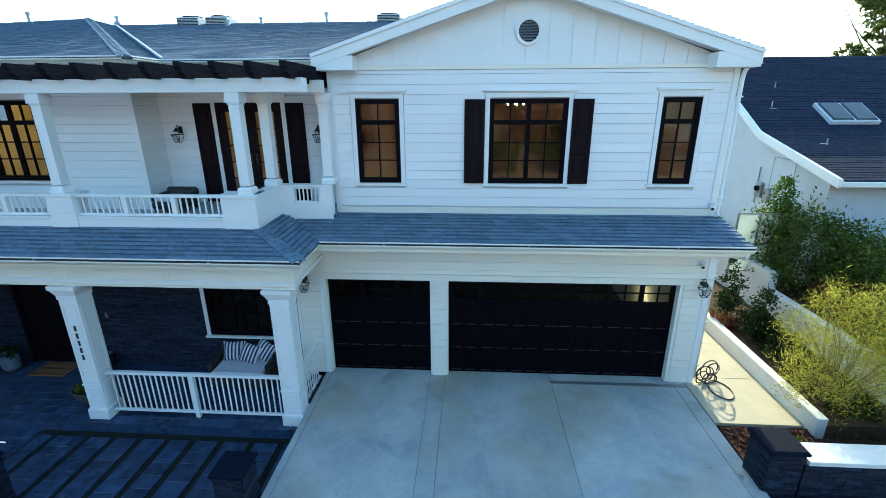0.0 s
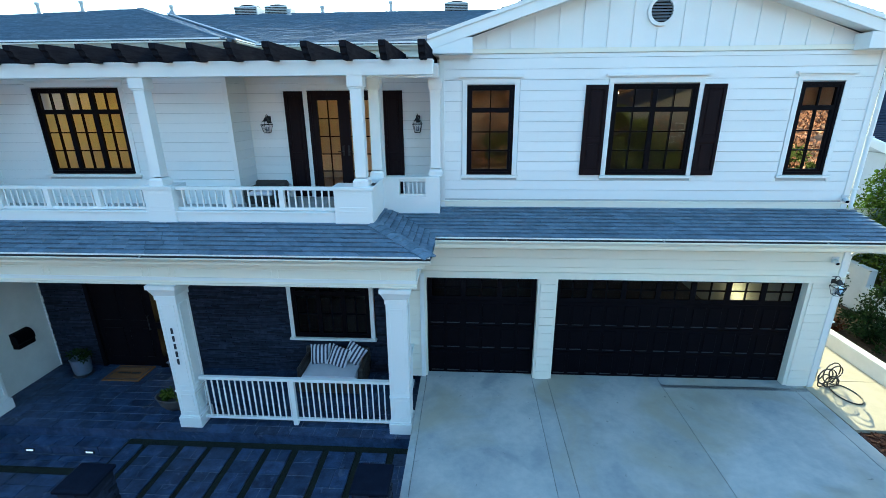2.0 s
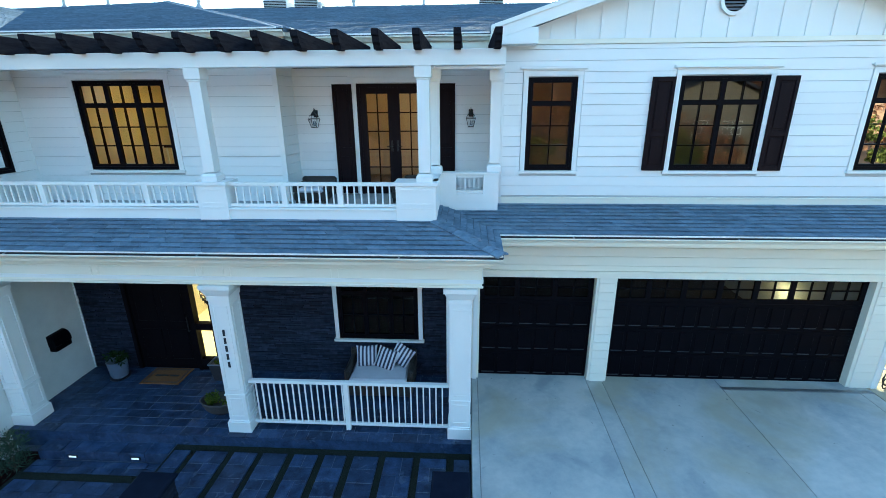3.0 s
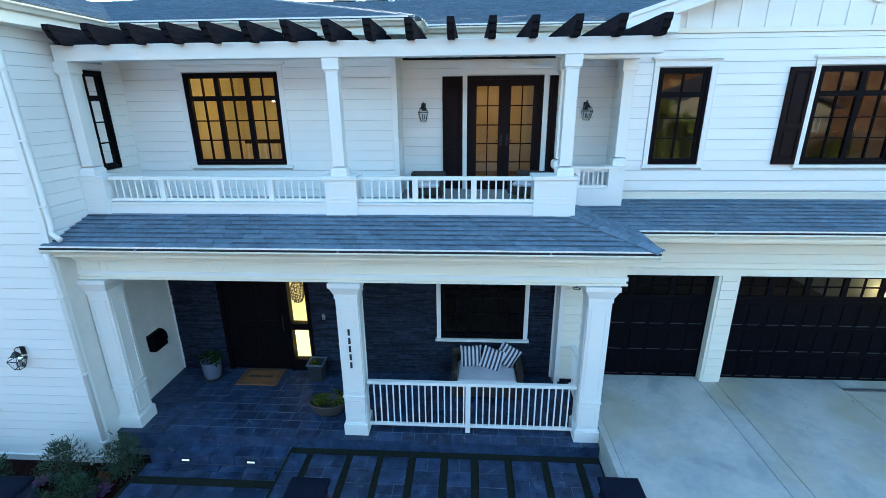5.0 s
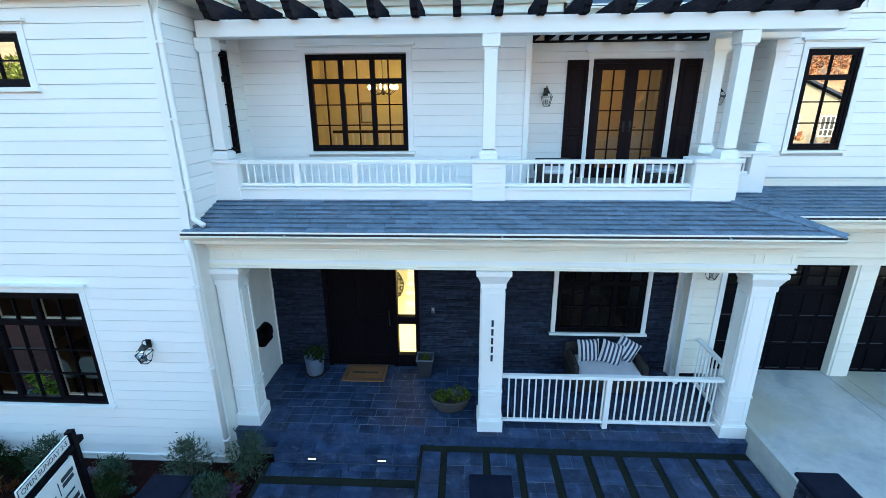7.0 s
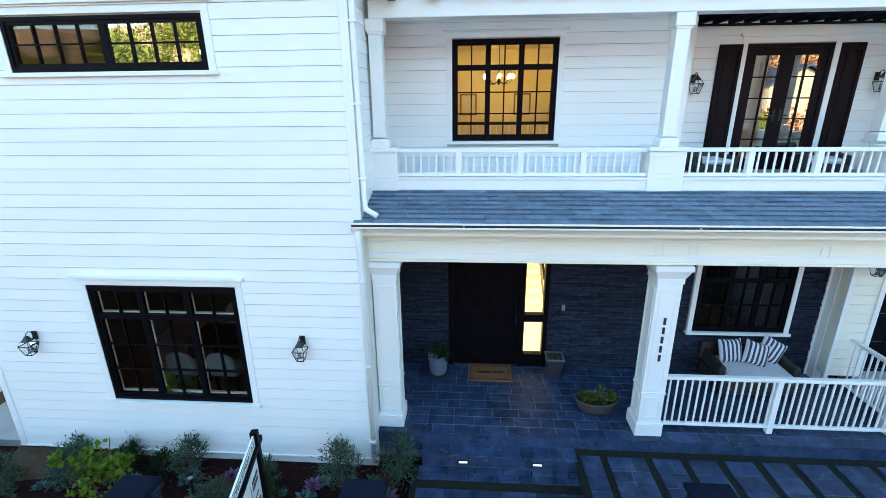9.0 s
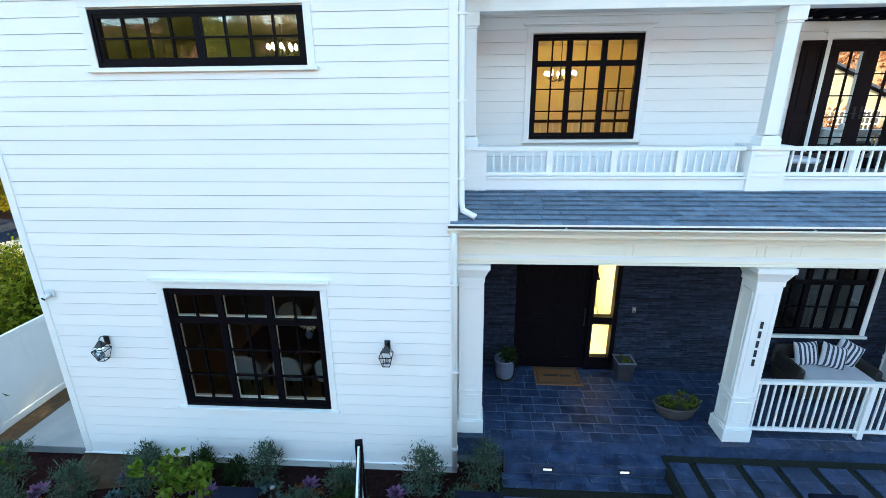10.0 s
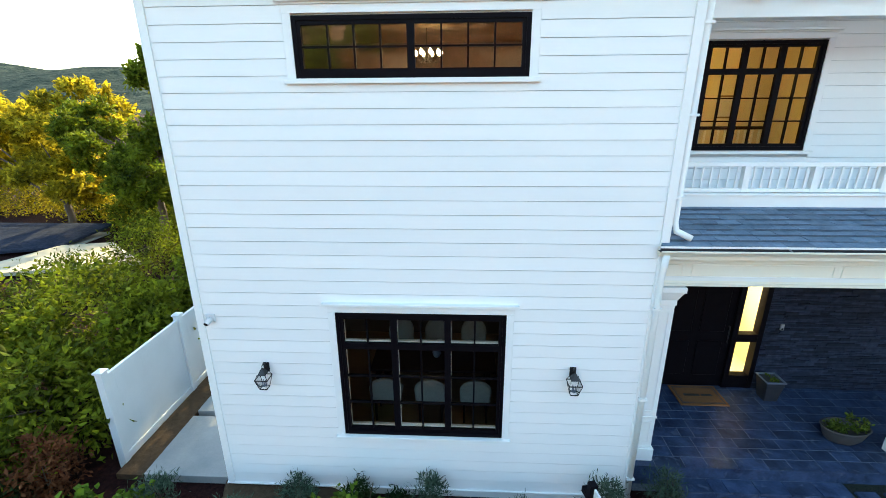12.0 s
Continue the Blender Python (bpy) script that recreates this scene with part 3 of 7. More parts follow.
solid("wall_porch_return", bm, WHITE, "white return wall beside the porch seat", "wall", kind="structure")

# corner boards and bands
bm = bmesh.new()
for x in (-15.42, -9.13):
    bx(bm, x, x + 0.11, -1.935, -1.88, -0.637, 6.85)
bx(bm, 8.06, 8.17, 0.36, 0.44, 3.6, 6.62)
bx(bm, 8.06, 8.175, -0.035, 0.02, 0, 3.2)
bx(bm, 0.28, 0.38, 0.365, 0.44, 3.6, 6.62)
bx(bm, -3.93, -3.83, 0.365, 0.44, 3.6, 6.6)
bx(bm, -0.68, -0.60, -0.035, 0.02, FL, 3.2)
bx(bm, -0.13, -0.04, -0.04, 0.02, 0, 2.45)
solid("corner_trim", bm, WHITE, "white corner boards", "trim", kind="structure", bevel=0.003)
bm = bmesh.new()
bx(bm, 0.3, 8.15, 0.36, 0.42, 6.62, 6.70)
bx(bm, 0.3, 8.15, 0.375, 0.42, 3.66, 3.86)
bx(bm, 0.3, 8.15, 0.355, 0.40, 3.86, 3.89)
bx(bm, -0.65, 8.15, -0.03, 0.02, 3.14, 3.28)
bx(bm, -0.04, 8.15, -0.045, 0.02, 2.365, 2.47)
bx(bm, -0.06, 8.17, -0.07, 0.02, 2.47, 2.51)
solid("band_trim", bm, CREAM, "white horizontal band mouldings", "trim", kind="structure", bevel=0.003)

# gable of the garage block with battens
gz0, gzs, gxm = 6.70, 0.318, 4.22
bm = bmesh.new()
apex = 8.05
v = [bm.verts.new(c) for c in ((0.3, 0.41, gz0), (8.15, 0.41, gz0), (gxm, 0.41, apex), (0.3, 0.55, gz0), (8.15, 0.55, gz0), (gxm, 0.55, apex))]
for f in ((0, 1, 2), (5, 4, 3), (0, 3, 4, 1), (1, 4, 5, 2), (2, 5, 3, 0)):
    bm.faces.new([v[i] for i in f])
gable = solid("wall_gable", bm, WHITE, "white board-and-batten gable over the garage", "wall", kind="structure")
x = 0.75
while x < 8.0:
    top = gz0 + (apex - gz0) * (1 - abs(x - gxm) / 3.93) - 0.05
    if top > gz0 + 0.08 and abs(x - 4.2) > 0.33 or (abs(x - 4.2) <= 0.33):
        if abs(x - 4.2) <= 0.33:
            box_part("batten", (x - 0.025, x + 0.025, 0.385, 0.42, gz0, 7.0), WHITE, gable)
            box_part("batten", (x - 0.025, x + 0.025, 0.385, 0.42, 7.55, top), WHITE, gable)
        else:
            box_part("batten", (x - 0.025, x + 0.025, 0.385, 0.42, gz0, top), WHITE, gable)
    x += 0.43
vent = thing("gable_vent", pose(4.2, 0.40, 7.28), "round white-framed louvred gable vent", "vent")
bm = bmesh.new()
ro, ri, n = 0.245, 0.19, 32
ring = [[bm.verts.new((rr * math.cos(2 * math.pi * i / n), yy, rr * math.sin(2 * math.pi * i / n))) for i in range(n)] for rr, yy in ((ro, 0.0), (ro, -0.05), (ri, -0.05), (ri, 0.0))]
for a, b in zip(ring, ring[1:]):
    for i in range(n):
        bm.faces.new((a[i], a[(i + 1) % n], b[(i + 1) % n], b[i]))
part("vent_ring", bm, WHITE, vent, "white ring frame")
bm = bmesh.new()
bm.faces.new([bm.verts.new((ri * math.cos(2 * math.pi * i / n), 0.0, ri * math.sin(2 * math.pi * i / n))) for i in range(n)])
part("vent_back", bm, BLACK, vent)
GREY = material("grey_louvre", (0.14, 0.15, 0.18), (0.20, 0.21, 0.24), rough=0.6)
for i in range(7):
    z = -0.15 + i * 0.05
    hw = math.sqrt(ri * ri - z * z) - 0.004
    bm = bmesh.new()
    hexa(bm, [(-hw, -0.045, z - 0.012), (hw, -0.045, z - 0.012), (hw, -0.005, z + 0.018), (-hw, -0.005, z + 0.018), (-hw, -0.045, z - 0.004), (hw, -0.045, z - 0.004), (hw, -0.005, z + 0.026), (-hw, -0.005, z + 0.026)])
    part("louvre", bm, GREY, vent)

# ---- roofs ----
def roof_sheet(name, pts, label, mat=None, thick=0.05, course=0.14, tab=0.32, lift=0.012, pieces=0):
    """A roof plane through eave left, eave right, top right, top left, laid with overlapping shingle tabs.
    pieces: how many tabs are parts of their own; the rest are joined."""
    e0, e1, t1, t0 = (Vector(p) for p in pts)
    nor = (e1 - e0).cross(t0 - e0).normalized()
    bm = bmesh.new()
    dn = nor * thick
    hexa(bm, [p - dn for p in (e0, e1, t1, t0)] + [p - nor * 0.004 for p in (e0, e1, t1, t0)])
    ob = solid(name, bm, mat or SHINGLE_FAR, label, "roof", kind="structure")
    rng = random.Random(name)
    rows = max(2, round(((t0 - e0).length + (t1 - e1).length) / 2 / course))
    V, F, made = [], [], 0
    EV, EF = [], []
    udir = (e1 - e0).normalized()
    for k in range(rows):
        s0, s1 = k / rows, min(1.0, (k + 1.12) / rows)
        a0, a1, b0, b1 = e0.lerp(t0, s0), e0.lerp(t0, s1), e1.lerp(t1, s0), e1.lerp(t1, s1)
        w = (b0 - a0).length
        u = -tab * ((0.0, 0.55, 0.2, 0.75)[k % 4] + rng.uniform(-0.06, 0.06))
        while u < w:
            du = tab * rng.uniform(0.86, 1.14)
            ua, ub = max(u, 0.0) / w, min(u + du, w) / w
            u += du
            if ub - ua < 0.03 / w:
                continue
            lo, hi = nor * (lift * rng.uniform(0.85, 1.15)), nor * 0.001
            drop = (a0 - a1).normalized() * rng.choice((0.0, 0.0, 0.0, 0.006))
            g = (0.004 if pieces else 0.0015) / w
            q = [a0.lerp(b0, ua + g) + drop, a0.lerp(b0, ub - g) + drop, a1.lerp(b1, ub - g), a1.lerp(b1, ua + g)]
            low = [p.copy() for p in q]
            # strip laid below the tab, its dark colour standing for the tab's shadow
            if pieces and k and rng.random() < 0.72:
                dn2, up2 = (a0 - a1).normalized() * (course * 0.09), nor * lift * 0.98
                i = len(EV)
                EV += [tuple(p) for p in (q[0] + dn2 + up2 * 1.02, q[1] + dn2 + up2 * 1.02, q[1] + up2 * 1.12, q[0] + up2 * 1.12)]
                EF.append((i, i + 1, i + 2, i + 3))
            high = [q[0] + lo, q[1] + lo, q[2] + hi, q[3] + hi]
            if made < pieces:
                b2 = bmesh.new()
                hexa(b2, low + high)
                part("shingle", b2, SHINGLE, ob)
                made += 1
            else:
                i = len(V)
                V += [tuple(p) for p in low + high]
                F += [(i + 4, i + 5, i + 6, i + 7), (i, i + 1, i + 5, i + 4), (i + 1, i + 2, i + 6, i + 5), (i + 3, i, i + 4, i + 7)]
    if V:
        me = bpy.data.meshes.new("shingles")
        me.from_pydata(V, [], F)
        me.materials.append(mat or SHINGLE_FAR)
        o2 = new("shingles", me)
        o2.parent = ob
        tagged(o2, kind="stuff")
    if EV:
        me = bpy.data.meshes.new("shingle_shadow_lines")
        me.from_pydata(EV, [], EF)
        me.materials.append(SHINGLE_SHADOW)
        o3 = new("shingle_shadow_lines", me)
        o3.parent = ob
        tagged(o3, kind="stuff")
    return ob


def cap_row(parent, a, b, mat, step=0.16, w=0.13):
    """Folded ridge caps along the line from a to b."""
    a, b = Vector(a), Vector(b)
    d = (b - a).normalized()
    s = d.cross(Vector((0, 0, 1))).normalized()
    n = int((b - a).length / step)
    for i in range(n):
        p, q = a + d * (i * step), a + d * (i * step + step * 1.15)
        b2 = bmesh.new()
        up = Vector((0, 0, 0.03))
        hexa(b2, [p - s * w - up * 0.9, p, q, q - s * w - up * 0.9, p - s * w - up * 0.1, p + up, q + up * 0.5, q - s * w - up * 0.3])
        hexa(b2, [p, p + s * w - up * 0.9, q + s * w - up * 0.9, q, p + up, p + s * w - up * 0.1, q + s * w - up * 0.3, q + up * 0.5])
        part("hip_cap", b2, mat, parent)


HX, HY, HZ = -0.86, -1.0, 3.78
porch_roof = roof_sheet("roof_porch", [(-9.12, -2.0, 3.475), (0.28, -2.0, 3.475), (HX, HY, HZ), (-9.12, HY, HZ)], "blue-grey asphalt shingle skirt roof over the porch", SHINGLE_FAR, 0.05, 0.165, 0.30, 0.026, 290)
roof_sheet("roof_return", [(0.28, -2.0, 3.475), (0.28, -0.92, 3.50), (HX, 0.3, HZ + 0.02), (HX, HY, HZ)], "blue-grey shingled return of the skirt roof", SHINGLE_FAR, 0.05, 0.165, 0.28, 0.026, 60)
garage_roof = roof_sheet("roof_garage_skirt", [(0.28, -0.92, 3.50), (8.3, -0.92, 3.50), (8.3, 0.41, 3.76), (-0.86, 0.41, 3.76)], "blue-grey asphalt shingle skirt roof over the garage doors", SHINGLE_FAR, 0.05, 0.165, 0.30, 0.026, 290)
cap_row(porch_roof, (0.27, -1.99, 3.49), (HX, HY, HZ + 0.015), SHINGLE)
roofA = roof_sheet("roof_main", [(-9.0, -0.2, 6.86), (-3.35, -0.2, 6.86), (-10.1, 7.5, 8.78), (-16.5, 4.2, 7.957)], "blue-grey shingled main roof", SHINGLE_FAR, 0.05, 0.15, 0.30, 0.015)
roofB = roof_sheet("roof_main_side", [(-3.35, -0.2, 6.86), (-3.35, 0.75, 6.86), (-9.4, 7.7, 8.6), (-10.1, 7.5, 8.78)], "blue-grey shingled side slope of the main roof", SHINGLE_FAR, 0.05, 0.15, 0.30, 0.015)
roof_sheet("roof_main_rear", [(-3.35, 0.75, 6.86), (1.2, 0.75, 6.86), (3.6, 7.7, 8.6), (-9.4, 7.7, 8.6)], "blue-grey shingled roof behind the balcony", SHINGLE_FAR, 0.05, 0.15, 0.30, 0.015)
cap_row(roofA, (-3.38, -0.18, 6.88), (-10.05, 7.45, 8.79), SHINGLE, 0.2, 0.12)
bm = bmesh.new()
tube(bm, [(-3.3, 0.8, 6.90), (-9.3, 7.65, 8.64)], 0.035, 6)
part("valley_flashing", bm, METAL, roofB, "bright metal valley flashing")
roof_sheet("roof_gable_left", [(0.1, 9.2, 6.90), (0.1, 0.02, 6.90), (gxm, 0.02, 8.20), (gxm, 9.2, 8.20)], "blue-grey shingled slope of the garage gable", SHINGLE_FAR, 0.05, 0.15, 0.30, 0.015)
roof_sheet("roof_gable_right", [(8.34, 0.02, 6.90), (8.34, 9.2, 6.90), (gxm, 9.2, 8.20), (gxm, 0.02, 8.20)], "blue-grey shingled slope of the garage gable", SHINGLE_FAR, 0.05, 0.15, 0.30, 0.015)
roof_sheet("roof_wing_right", [(-8.68, -2.25, 6.92), (-8.68, 6.0, 6.92), (-12.2, 6.0, 8.04), (-12.2, -2.25, 8.04)], "blue-grey shingled slope over the wing", SHINGLE_FAR, 0.05, 0.15, 0.30, 0.015)
roof_sheet("roof_wing_left", [(-15.75, 6.0, 6.92), (-15.75, -2.25, 6.92), (-12.2, -2.25, 8.04), (-12.2, 6.0, 8.04)], "blue-grey shingled slope over the wing", SHINGLE_FAR, 0.05, 0.15, 0.30, 0.015)
bm = bmesh.new()
v = [bm.verts.new(c) for c in ((-15.4, -1.88, 6.85), (-9.03, -1.88, 6.85), (-12.2, -1.88, 7.9), (-15.4, -1.74, 6.85), (-9.03, -1.74, 6.85), (-12.2, -1.74, 7.9))]
for f in ((0, 1, 2), (5, 4, 3), (0, 3, 4, 1), (1, 4, 5, 2), (2, 5, 3, 0)):
    bm.faces.new([v[i] for i in f])
solid("wall_wing_gable", bm, WHITE, "white gable of the wing", "wall", kind="structure")

# fascias, soffits and gutters
def rake(bm, x0, z0, x1, z1, y0, y1, h):
    hexa(bm, [(x0, y0, z0 - h), (x1, y0, z1 - h), (x1, y1, z1 - h), (x0, y1, z0 - h), (x0, y0, z0), (x1, y0, z1), (x1, y1, z1), (x0, y1, z0)])


bm = bmesh.new()
rake(bm, 0.10, 6.885, gxm, 8.185, 0.03, 0.12, 0.24)
rake(bm, gxm, 8.185, 8.34, 6.885, 0.03, 0.12, 0.24)
rake(bm, 0.10, 6.72, gxm, 8.02, 0.12, 0.42, 0.04)
rake(bm, gxm, 8.02, 8.34, 6.72, 0.12, 0.42, 0.04)
rake(bm, 0.10, 6.895, gxm, 8.195, 0.0, 0.03, 0.07)
rake(bm, gxm, 8.195, 8.34, 6.895, 0.0, 0.03, 0.07)
bx(bm, 0.12, 0.90, 0.035, 0.42, 6.60, 6.86)
bx(bm, 7.55, 8.33, 0.035, 0.42, 6.60, 6.86)
bx(bm, 0.12, 0.32, 0.42, 1.4, 6.60, 6.86)
bx(bm, 8.15, 8.32, 0.42, 9.0, 6.62, 6.86)
solid("gable_trim", bm, WHITE, "white rake boards with boxed eave returns", "trim", kind="structure", bevel=0.004)

bm = bmesh.new()
bx(bm, -9.1, 0.16, -1.92, -1.88, 3.28, 3.42)
bx(bm, -9.1, 0.16, -1.88, -1.2, 3.26, 3.30)
bx(bm, 0.12, 0.16, -1.88, -0.84, 3.28, 3.42)
bx(bm, 0.16, 8.2, -0.88, -0.84, 3.30, 3.44)
bx(bm, -0.9, 8.2, -0.84, 0.0, 3.27, 3.31)
bx(bm, 8.16, 8.2, -0.84, 0.3, 3.28, 3.44)
hexa(bm, [(8.2, -0.9, 3.34), (8.24, -0.9, 3.34), (8.24, 0.41, 3.34), (8.2, 0.41, 3.34), (8.2, -0.9, 3.46), (8.24, -0.9, 3.46), (8.24, 0.41, 3.72), (8.2, 0.41, 3.72)])
bx(bm, -9.0, -3.4, -0.12, -0.08, 6.62, 6.80); bx(bm, -9.0, -3.4, -0.08, 0.42, 6.62, 6.66)
bx(bm, -3.44, -3.4, -0.12, 0.85, 6.62, 6.80)
bx(bm, -3.44, 0.3, 0.83, 0.87, 6.62, 6.80); bx(bm, -3.86, 0.3, 0.87, 1.22, 6.62, 6.66)
bx(bm, -8.76, -8.72, -2.2, -0.1, 6.62, 6.84); bx(bm, -9.03, -8.76, -2.2, 0.4, 6.62, 6.66)
bx(bm, -15.66, -8.76, -2.203, -2.16, 6.6, 6.857); bx(bm, -15.66, -9.06, -2.16, -1.88, 6.615, 6.655)
bx(bm, -15.7, -15.66, -2.2, 6, 6.6, 6.86)
solid("fascia_and_soffit", bm, CREAM, "white fascia boards and soffits under the eaves", "trim", kind="structure", bevel=0.003)


def sweep(bm, a, b, nrm, prof):
    ra = [bm.verts.new(a + nrm * o + Vector((0, 0, h))) for o, h in prof]
    rb = [bm.verts.new(b + nrm * o + Vector((0, 0, h))) for o, h in prof]
    for i in range(len(prof)):
        j = (i + 1) % len(prof)
        bm.faces.new((ra[i], ra[j], rb[j], rb[i]))
    bm.faces.new(ra); bm.faces.new(rb[::-1])


def gutter(a, b, nrm, drip=True):
    """An ogee gutter from a to b whose face looks along nrm: body, dark lining that paints the shaded gap, hangers and
    the roof's drip edge.
    """
    a, b, nrm = Vector(a), Vector(b), Vector(nrm)
    g = thing("gutter", pose(0, 0, 0), "white ogee rain gutter along the eave", "gutter", "gutters")
    bm = bmesh.new()
    sweep(bm, a, b, nrm, ((0, 0), (0, -0.11), (0.06, -0.115), (0.095, -0.07), (0.128, -0.045), (0.14, -0.045), (0.142, -0.022), (0.130, -0.022), (0.125, -0.05), (0.012, -0.05), (0.012, 0.0)))
    part("body", bm, CREAM, g)
    # Dark lining: shade between drip edge and lip put into its colour.
    bm = bmesh.new()
    sweep(bm, a, b, nrm, ((0.014, -0.049), (0.124, -0.049), (0.127, -0.026), (0.122, -0.044), (0.086, -0.044), (0.086, 0.006), (0.080, 0.006), (0.080, -0.044), (0.014, -0.044)))
    part("gutter_shade", bm, DARKPOT, g, "dark lining standing for the shaded gutter gap")
    if drip:
        bm = bmesh.new()
        sweep(bm, a, b, nrm, ((0.083, 0.006), (0.092, 0.002), (0.092, 0.028), (0.083, 0.028)))
        part("drip_edge", bm, WHITE, g, "white metal drip edge")
    n = max(2, int((b - a).length / 2.6))
    for i in range(n):
        c = a.lerp(b, (i + 0.5) / n)
        w = (b - a).normalized() * 0.012
        bm = bmesh.new()
        sweep(bm, c - w, c + w, nrm, ((0.08, -0.012), (0.132, -0.024), (0.132, -0.016), (0.08, -0.004)))
        part("hanger", bm, METAL, g)
    return g


gutter((-9.15, -1.92, 3.46), (0.27, -1.92, 3.46), (0, -1, 0))
gutter((0.16, -1.92, 3.47), (0.16, -0.9, 3.48), (1, 0, 0))
gutter((0.18, -0.88, 3.485), (8.3, -0.88, 3.485), (0, -1, 0))
gutter((-8.9, -0.12, 6.86), (-3.4, -0.12, 6.86), (0, -1, 0))
gutter((-3.4, -0.12, 6.86), (-3.4, 0.83, 6.86), (1, 0, 0))
gutter((-3.4, 0.83, 6.86), (0.2, 0.83, 6.86), (0, -1, 0))
gutter((-8.72, -2.25, 6.9), (-8.72, -0.15, 6.9), (1, 0, 0), False)


def downspout(pts, lab="white rain downspout fixed to the corner"):
    ds = thing("downspout", pose(*pts[-1]), lab, "downspout", "downspouts")
    o = Vector(pts[-1])
    q = [Vector(p) - o for p in pts]
    bm = bmesh.new()
    tube(bm, q, 0.042, 8)
    part("pipe", bm, WHITE, ds, smooth=True)
    long = max(zip(q, q[1:]), key=lambda ab: (ab[1] - ab[0]).length)
    for f in (0.12, 0.5, 0.88):
        c = long[0].lerp(long[1], f)
        box_part("strap", (c.x - 0.055, c.x + 0.055, c.y - 0.05, c.y + 0.05, c.z - 0.015, c.z + 0.015), WHITE, ds)
    return ds


downspout([(-8.72, -2.1, 6.8), (-8.74, -2.08, 6.68), (-8.95, -1.93, 6.5), (-8.97, -1.9, 6.35), (-8.97, -1.88, 3.78), (-8.95, -1.92, 3.66), (-8.78, -1.98, 3.58)], "white downspout that empties onto the porch roof")
downspout([(-9.06, -2.0, 3.36), (-9.06, -1.98, 3.2), (-9.06, -1.95, 3.05), (-9.06, -1.955, -0.7)], "white downspout from the porch gutter to the garden bed")
downspout([(8.36, 0.3, 6.86), (8.34, 0.3, 6.72), (8.22, 0.33, 6.55), (8.21, 0.34, 6.4), (8.21, 0.34, 3.85), (8.22, 0.30, 3.78)], "white downspout at the garage corner")
downspout([(8.24, -0.86, 3.36), (8.24, -0.84, 3.26), (8.22, -0.4, 3.16), (8.22, -0.1, 3.05), (8.22, 0.05, 2.9), (8.22, 0.06, 0.1)], "white downspout below the garage skirt roof")

# roof pipes and condensers
for x, y, z, h in ((-8.9, 7.3, 8.6, 0.28), (-11.3, 6.5, 8.50, 0.40), (-12.3, 6.0, 8.38, 0.40), (-3.9, 7.3, 8.48, 0.3), (-1.7, 7.4, 8.5, 0.4), (-4.9, 7.0, 8.4, 0.25), (-13.9, 5.2, 8.18, 0.22)):
    p = thing("roof_pipe", pose(x, y, z - 0.06), "grey metal vent pipe on the shingle roof", "vent pipe", "roof pipes")
    bm = bmesh.new()
    lathe(bm, [(0.05, 0), (0.05, h)], 10)
    part("pipe", bm, METAL, p)
    bm = bmesh.new()
    lathe(bm, [(0.13, 0), (0.07, 0.12)], 10)
    part("flashing", bm, METAL, p)
    bm = bmesh.new()
    lathe(bm, [(0.075, h - 0.08), (0.075, h)], 10)
    part("cap", bm, METAL, p)
for x, y, z in ((-6.4, 7.6, 8.32), (-5.4, 7.6, 8.32), (0.4, 7.6, 8.32)):
    c = thing("condenser_unit", pose(x, y, z), "pale metal air-conditioning condenser on the roof", "air conditioner", "roof condensers")
    box_part("body", (-0.38, 0.38, -0.38, 0.38, 0, 0.42), NSTUCCO, c, "", 0.02)
    for k in range(8):
        box_part("louvre", (-0.36, 0.36, -0.395, -0.38, 0.04 + k * 0.045, 0.06 + k * 0.045), BLACK, c)
    bm = bmesh.new()
    lathe(bm, [(0.33, 0.42), (0.33, 0.47), (0.28, 0.48)], 18)
    part("fan_guard", bm, BLACK, c)

# ---- windows and doors ----
for i, (a, b, c, d) in enumerate(UP):
    window("window_%d" % (i + 1), pose(a, 0.4, c), b - a, d - c, 2 if i == 1 else 1, 2, 3, 0.40, casing=0.09, label="tall black divided-light window reflecting the wooded hillside")
window("window_4", pose(-7.84, 0.4, 4.41), 1.81, 1.68, 3, 2, 3, 0.40, label="triple black window lit warm yellow from inside", pane_mat=GLASS_CLEAR)
window("window_5", pose(-13.42, -1.9, 0.38), 2.39, 2.05, 3, 2, 3, 0.48, label="large triple black window of the dim dining room", pane_mat=GLASS_DIM)
window("window_6", pose(-13.62, -1.9, 5.5), 2.73, 0.67, 2, 4, 2, 0.0, label="long high black window with warm reflections")
window("window_7", pose(-9.03, -0.53, 4.43, 0, 0, 90), 0.45, 1.68, 1, 1, 3, 0.40, casing=0.07, head=False, label="narrow black window beside the balcony")
window("window_8", pose(-3.07, 0.40, 0.68), 1.76, 1.75, 3, 2, 2, 0.62, head=False, casing=0.09, label="dark triple window with white casing in the stone wall", pane_mat=GLASS_DIM)

shut = thing("shutter", pose(3.01, 0.375, 4.41), "dark brown panelled wooden shutter", "shutter", "window shutters")
bm = bmesh.new()
bx(bm, 0, 0.40, -0.012, 0.012, 0, 1.66)
part("backing", bm, ESPRESSO, shut)
